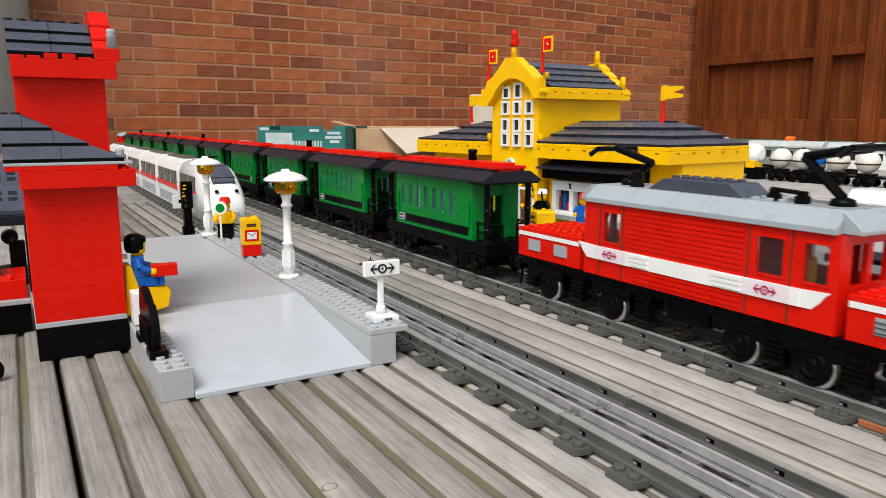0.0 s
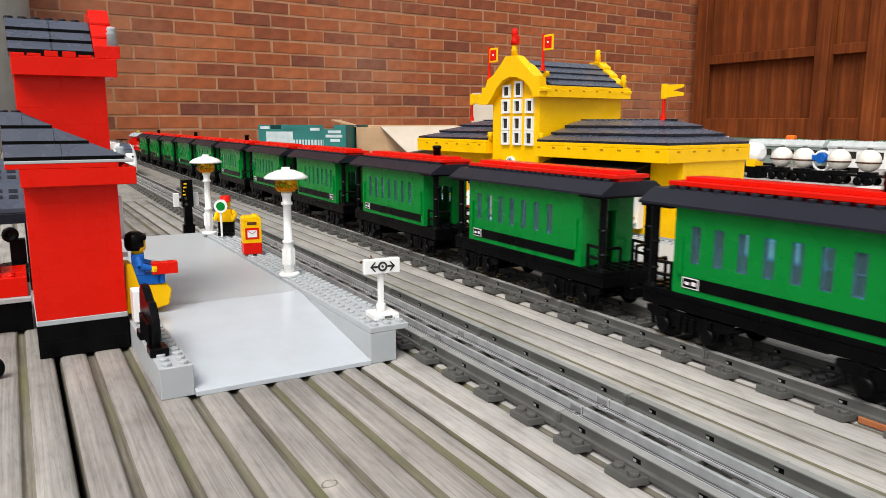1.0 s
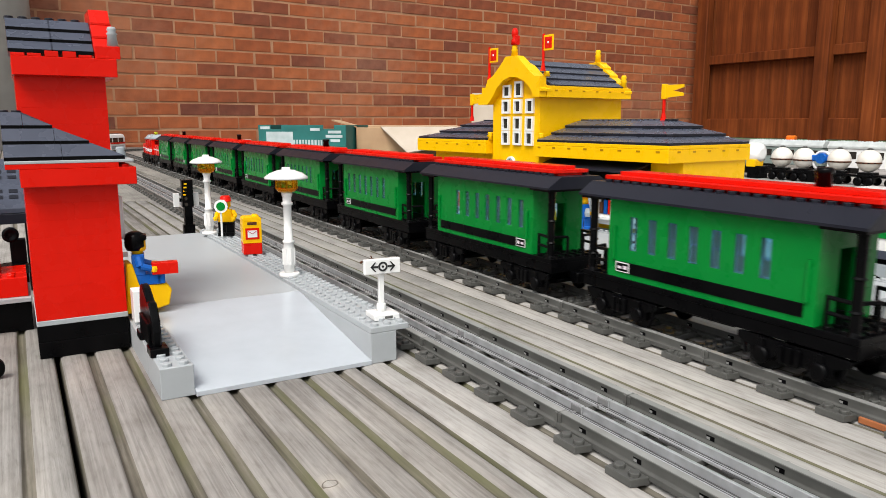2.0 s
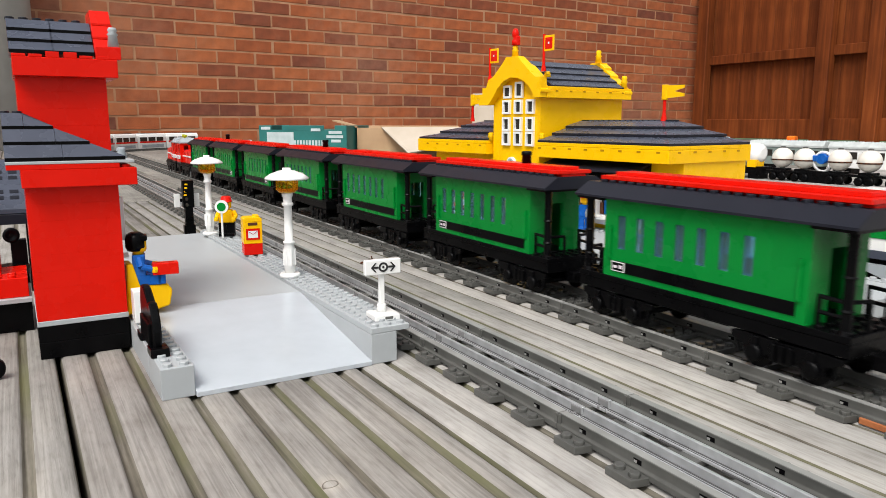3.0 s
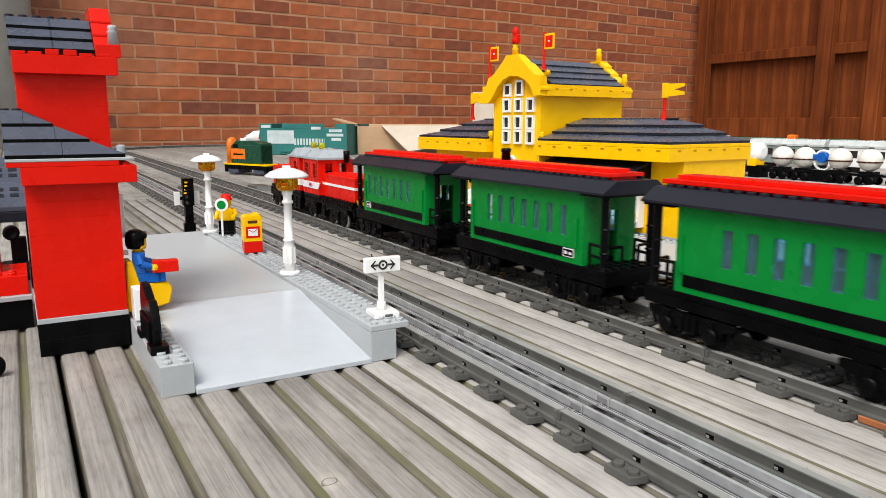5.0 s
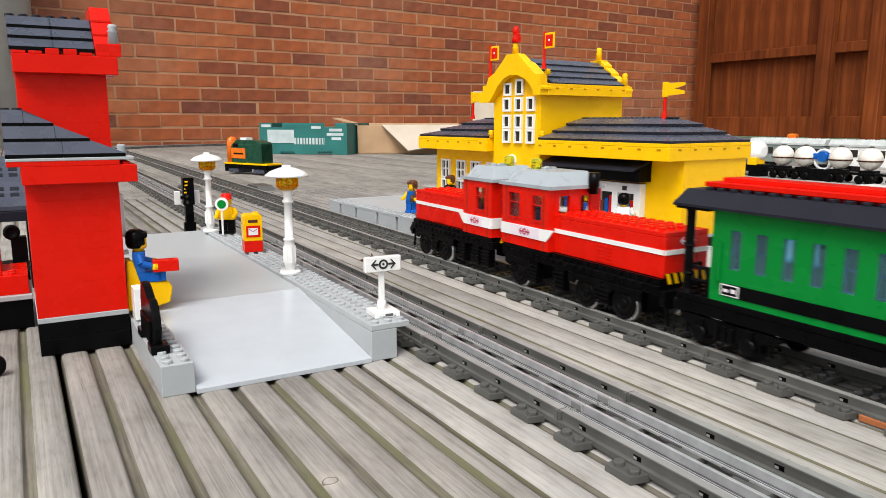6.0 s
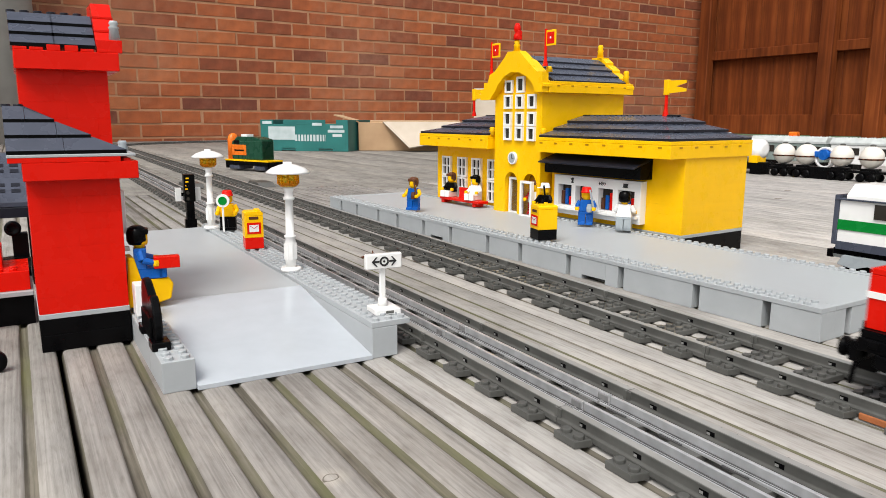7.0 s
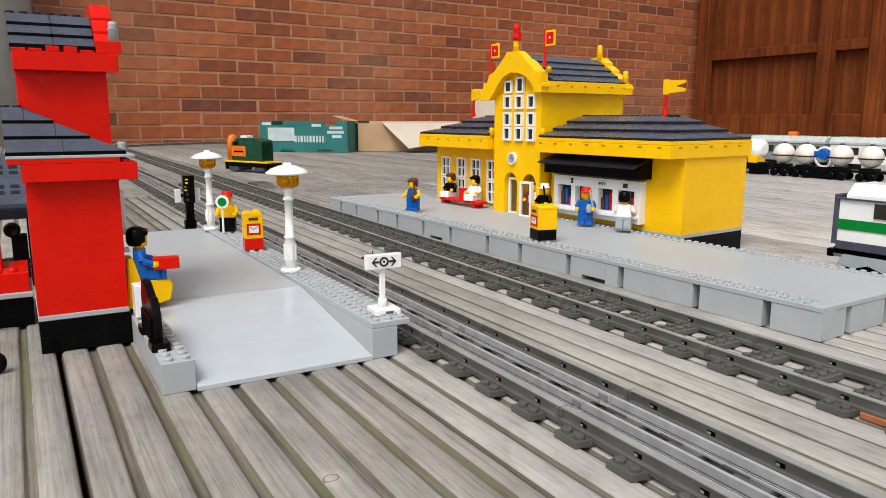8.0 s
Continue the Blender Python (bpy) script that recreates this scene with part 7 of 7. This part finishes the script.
def blue_wheel():
    t = thing("blue_wheel_wagon", "white hoop wagon with a blue spoked wheel", "wagon", pose(1.60, 0.997, 0.0))
    bm = bmesh.new()
    for i in range(20):
        a0, a1 = 2 * math.pi * i / 20, 2 * math.pi * (i + 1) / 20
        bm_rod(bm, (0, 0.022 * math.cos(a0), 0.048 + 0.022 * math.sin(a0)), (0, 0.022 * math.cos(a1), 0.048 + 0.022 * math.sin(a1)), 0.0035, 6)
    part("hoop", bm, WHITE, t)
    bm = bmesh.new()
    bm_box(bm, -0.006, 0.006, -0.028, 0.028, 0.048, 0.062, 0, 0.002)
    bm_lathe(bm, 0, 0.055, [(0.012, -0.010), (0.012, 0.006)], 14, 0, "x")
    part("wheel", bm, BLUE, t, "blue wheel")
    box_part("base", (-0.016, 0.016, -0.030, 0.030, 0.0, 0.027), BLACK, t)


blue_wheel()


def tank_truck():
    t = thing("tank_wagon", "white cylindrical toy tank wagon with yellow end box", "tank wagon", pose(1.60, 1.215, 0.0))
    bm = bmesh.new()
    bm_lathe(bm, 0, 0.060, [(0.012, -0.062), (0.024, -0.056), (0.0265, -0.045), (0.0265, 0.06), (0.02, 0.066)], 20, 0, "y")
    part("tank", bm, WHITE, t)
    box_part("chassis", (-0.02, 0.02, -0.075, 0.075, 0.012, 0.030), BLACK, t)
    box_part("end_box", (-0.024, 0.01, -0.058, -0.034, 0.028, 0.046), YELLOW, t, "yellow equipment box")
    for c in (-0.05, 0.05):
        box_part("bogie", (-0.019, 0.019, c - 0.015, c + 0.015, 0.0, 0.0135), BLACK, t)


tank_truck()


def grey_coach(y, colour, lab):
    t = thing("parked_coach", lab, "railway coach", pose(1.86, y, 0.0))
    bm = bmesh.new()
    bm_box(bm, -0.024, 0.024, -0.112, 0.112, 0.022, 0.070, 0, 0.001)
    part("body", bm, colour, t)
    bm = bmesh.new()
    bm_prism(bm, [(-0.026, 0.0702), (-0.026, 0.076), (-0.016, 0.088), (0.016, 0.088), (0.026, 0.076), (0.026, 0.0702)], "y", -0.114, 0.114, 0, 0.0006)
    part("roof", bm, DULL_ROOF, t, "dull white sloped roof")
    bm = bmesh.new()
    bm_studs(bm, [-0.012, 0.0, 0.012], span(-0.100, 9, 0.024), 0.088)
    tagged(part("roof_stud", bm, DULL_ROOF, t), kind="stuff")
    for v in range(6):
        side_pair("window", (-0.100 + 0.034 * v, -0.078 + 0.034 * v, 0.045, 0.063), DARK_PANE, t, "dark window", 0.0240, 0.0008)
    for c in (-0.075, 0.075):
        box_part("bogie", (-0.02, 0.02, c - 0.024, c + 0.024, 0.0, 0.0220), BLACK, t)
    return t


DULL_ROOF = plastic("dull_white_plastic", (0.50, 0.53, 0.52), 0.35, 0.15)
GREY_GREEN = plastic("grey_green_plastic", (0.22, 0.27, 0.25), 0.3)
grey_coach(1.26, GREY_GREEN, "parked grey-green toy coach with white roof")
grey_coach(1.02, WHITE, "parked white toy coach with white roof")
grey_coach(0.78, GREY_GREEN, "parked grey-green toy coach with white roof")


def small_boat(x, y, lab, low, top):
    t = thing("toy_boat", lab, "toy boat", pose(x, y, 0.0, 0, 0, 20))
    bm = bmesh.new()
    bm_prism(bm, [(-0.09, 0.0), (-0.10, 0.030), (0.10, 0.030), (0.08, 0.0)], "y", -0.035, 0.035, 0, 0.004)
    part("hull", bm, low, t)
    bm = bmesh.new()
    bm_box(bm, -0.07, 0.05, -0.025, 0.025, 0.030, 0.050, 0, 0.004)
    bm_box(bm, -0.05, 0.01, -0.020, 0.020, 0.050, 0.075, 0, 0.006)
    part("cabin", bm, top, t)


small_boat(3.30, 2.22, "orange toy boat with orange cabin on the deck", YELLOW, ORANGE)
small_boat(3.30, 1.72, "yellow toy boat on the deck", YELLOW, YELLOW)
tp = thing("toy_crate", "pale teal toy packaging lying on the deck", "packaging", pose(2.30, 1.85, 0, 0, 0, 15))
box_part("bag", (-0.06, 0.06, -0.04, 0.04, 0, 0.085), PLASTIC_BAG, tp, bev=0.02)
bl = thing("blue_crate", "blue and grey toy box behind the station", "box", pose(1.75, 1.70, 0, 0, 0, 20))
box_part("crate", (-0.05, 0.05, -0.04, 0.04, 0, 0.120), rough_mat("pale_blue_card", (0.18, 0.32, 0.50), (0.35, 0.48, 0.62), 22, 0.5), bl, bev=0.003)


def green_stripe_coach():
    t = thing("parked_coach", "parked white toy coach with green stripe and dark grey ends", "railway coach", pose(0.6240, 0.262, 0, 0, 0, 2))
    Lh = 0.098
    bm = bmesh.new()
    bm_box(bm, -0.0236, 0.0236, -Lh, Lh - 0.004, 0.0300, 0.0690, 0, 0.0003)
    body = part("body", bm, WHITE, t)
    side_pair("stripe", (-Lh, Lh - 0.004, 0.0430, 0.0515), GREEN, body, "green stripe", 0.0236, 0.0008)
    side_pair("sill", (-Lh, Lh - 0.004, 0.0262, 0.0330), SLATE, body, "dark grey sill", 0.0238, 0.0008)
    for v in (0.052, 0.010, -0.032):
        side_pair("window", (v, v + 0.0130, 0.0545, 0.0665), DARK_PANE, body, "dark window", 0.0240, 0.0008)
    box_part("end_wall", (-0.0250, 0.0250, Lh - 0.004, Lh, 0.0300, 0.0720), SLATE, t, "dark grey end wall")
    bm = bmesh.new()
    bm_prism(bm, [(-0.0255, 0.0692), (-0.0255, 0.0725), (-0.0150, 0.0815), (0.0150, 0.0815), (0.0255, 0.0725), (0.0255, 0.0692)], "y", -Lh, Lh - 0.010, 0, 0.0004)
    bm_studs(bm, [-0.012, -0.004, 0.004, 0.012], span(-0.080, 10), 0.0815)
    part("roof", bm, WHITE, t, "white sloped roof")
    box_part("gutter", (-0.0260, 0.0260, -Lh, Lh - 0.002, 0.0680, 0.0694), SLATE, t)
    box_part("chassis", (-0.0200, 0.0200, -Lh, Lh, 0.0210, 0.0265), BLACK, t)
    for c in (-0.066, 0.066):
        bm = bmesh.new()
        for s in (-1, 1):
            a, b = sorted((s * 0.0190, s * 0.0235))
            bm_prism(bm, [(c - 0.026, 0.0130), (c - 0.022, 0.0215), (c + 0.022, 0.0215), (c + 0.026, 0.0130), (c + 0.012, 0.0105), (c, 0.0150), (c - 0.012, 0.0105)], "x", a, b, 0, 0.0004)
        bm_box(bm, -0.0192, 0.0192, c - 0.004, c + 0.004, 0.0160, 0.0208)
        g = part("bogie", bm, PALE_GREY, t, "pale grey bogie")
        for dy in (-0.015, 0.015):
            bm = bmesh.new()
            bm_lathe(bm, c + dy, 0.0088, [(0.0085, -0.0185), (0.0085, 0.0185)], 14, 0, "x")
            part("wheel_set", bm, BLACK, g)
    bm = bmesh.new()
    bm_lathe(bm, 0, 0.0180, [(0.0040, Lh - 0.006), (0.0046, Lh + 0.001), (0.0036, Lh + 0.002), (0.0034, Lh + 0.009)], 14, 0, "y")
    part("coupler", bm, PALE_GREY, t, "pale grey coupler")
    box_part("magnet", (-0.0036, 0.0036, Lh + 0.009, Lh + 0.0145, 0.0145, 0.0215), BLACK, t, "black coupling magnet")


green_stripe_coach()


# ---- beside the red tower ----
def low_building():
    t = thing("red_annex", "low red toy brick annex on a black base beside the tower", "toy building", pose(-0.0545, 0.535, 0))
    box_part("base", (0.0, 0.056, 0.0, 0.05, 0.0, 0.0192), BLACK, t, "glossy black base")
    box_part("plinth", (-0.002, 0.0565, -0.002, 0.05, 0.0193, 0.0224), LIGHT_GREY, t)
    bm = bmesh.new()
    bm_box(bm, 0.0, 0.055, 0.002, 0.05, 0.0225, 0.0352, 0, 0.0003)
    bm_studs(bm, span(0.030, 3), [0.006, 0.014], 0.0352)
    bm_box(bm, 0.028, 0.040, 0.020, 0.05, 0.0352, 0.0480, 0, 0.0003)
    bm_studs(bm, [0.034], [0.026, 0.034], 0.0480)
    part("wall", bm, RED, t)
    box_part("step", (0.0, 0.030, -0.012, -0.0022, 0.0192, 0.0290), LIGHT_GREY, t)
    bm = bmesh.new()
    bm_lathe(bm, 0.046, 0.060, [(0.0115, 0.028), (0.0115, 0.034), (0.007, 0.035)], 16, 0, "z")
    part("barrel", bm, BLACK, t)
    a = thing("black_wheel_stand", "black toy wheel on a bracket beside the tower", "toy part", pose(-0.004, 0.600, 0.0))
    bm = bmesh.new()
    bm_box(bm, -0.004, 0.006, -0.004, 0.004, 0.0, 0.052, 0, 0.0004)
    bm_lathe(bm, -0.003, 0.056, [(0.0016, -0.0070), (0.0034, -0.0085), (0.0050, -0.0085), (0.0054, -0.0078), (0.0054, -0.0045), (0.003, -0.004)], 16, 0, "y")
    part("bracket", bm, BLACK, a)
    r = thing("slate_roof_section", "slate grey studded sloped toy roof section on black legs", "toy roof", pose(-0.075, 0.660, 0))
    bm = bmesh.new()
    bm_prism(bm, [(0.0, 0.0640), (0.0, 0.0680), (0.055, 0.1040), (0.075, 0.1040), (0.075, 0.0640)], "x", 0.0, 0.088, 0, 0.0004)
    part("roof", bm, SLATE, r)
    box_part("roof_edge", (-0.001, 0.089, -0.003, 0.004, 0.0560, 0.0638), ROOF_DARK, r, "dark roof edge")
    bm = bmesh.new()
    for i in range(8):
        for y in (0.010, 0.0165, 0.032, 0.0385):
            x, k = 0.006 + 0.0105 * i, 0.036 / 0.055
            bm_prism(bm, [(y, 0.0675 + k * y), (y + 0.0035, 0.0675 + k * (y + 0.0035)), (y + 0.0035, 0.0684 + k * (y + 0.0035)), (y, 0.0684 + k * y)], "x", x, x + 0.0062)
    tagged(part("roof_slot", bm, ROOF_DARK, r), kind="stuff")
    bm = bmesh.new()
    bm_rod(bm, (0.010, -0.004, 0.072), (0.052, -0.010, 0.094), 0.0030, 6)
    part("arm", bm, BLACK, r, "black arm lying against the roof")
    for x in (0.004, 0.078):
        box_part("leg", (x, x + 0.008, 0.004, 0.070, 0.0, 0.0640), BLACK, r)


low_building()


def loose_bits():
    w = thing("black_toy_disc", "small black round toy piece lying beside the platform", "toy part", pose(-0.0195, 0.4380, 0.0058))
    bm = bmesh.new()
    bm_lathe(bm, 0, 0, [(0.002, -0.0025), (0.0046, -0.003), (0.0057, -0.002), (0.0057, 0.002), (0.0046, 0.003), (0.002, 0.0025)], 20, 0, "y")
    part("rim", bm, BLACK, w)
    t = thing("twig", "small dark curved twig lying on the deck", "twig", pose(0, 0, 0))
    bm = bmesh.new()
    pts = [(0.2800, 0.6330, 0.0012), (0.2935, 0.6360, 0.0030), (0.3020, 0.6140, 0.0010)]
    for a, b in zip(pts, pts[1:]):
        bm_rod(bm, a, b, 0.0011, 6)
    bm_rod(bm, pts[1], (pts[1][0] + 0.004, pts[1][1] + 0.010, 0.0040), 0.0007, 5)
    part("stem", bm, BROWN, t)


loose_bits()
rs = thing("rusty_brick", "small rusty orange brick beside the track", "toy brick", pose(0.3270, 0.164, 0, 0, 0, 0))
box_part("block", (-0.006, 0.006, -0.016, 0.0085, 0.0, 0.0030), RUST, rs)
for x, y in ((0.292, 1.48), (0.420, 1.44)):
    g = thing("grey_point_lever", "low dark grey mound beside the track", "toy part", pose(x, y, 0, 0, 0, 0))
    bm = bmesh.new()
    bm_prism(bm, [(-0.050, 0.0), (-0.030, 0.008), (0.030, 0.008), (0.050, 0.0)], "y", -0.016, 0.016, 0, 0.001)
    part("mound", bm, DARK_GREY, g, at=pose(0, 0, 0, 0, 0, 90))


def motions():
    for ob, turned in [(o, k in TURNED_COACHES) for k, (o, _) in enumerate(coaches)] + locos:
        y0 = ob["start"]
        face = TURN if turned else Matrix.Identity(4)
        walk(ob, [(t, on_far(y0 - s) @ face) for t, s in RUN])
    for ob, lag in express:
        walk(ob, [(0.25 * i, on_loop(express_at(0.25 * i) + lag)) for i in range(33)])


motions()
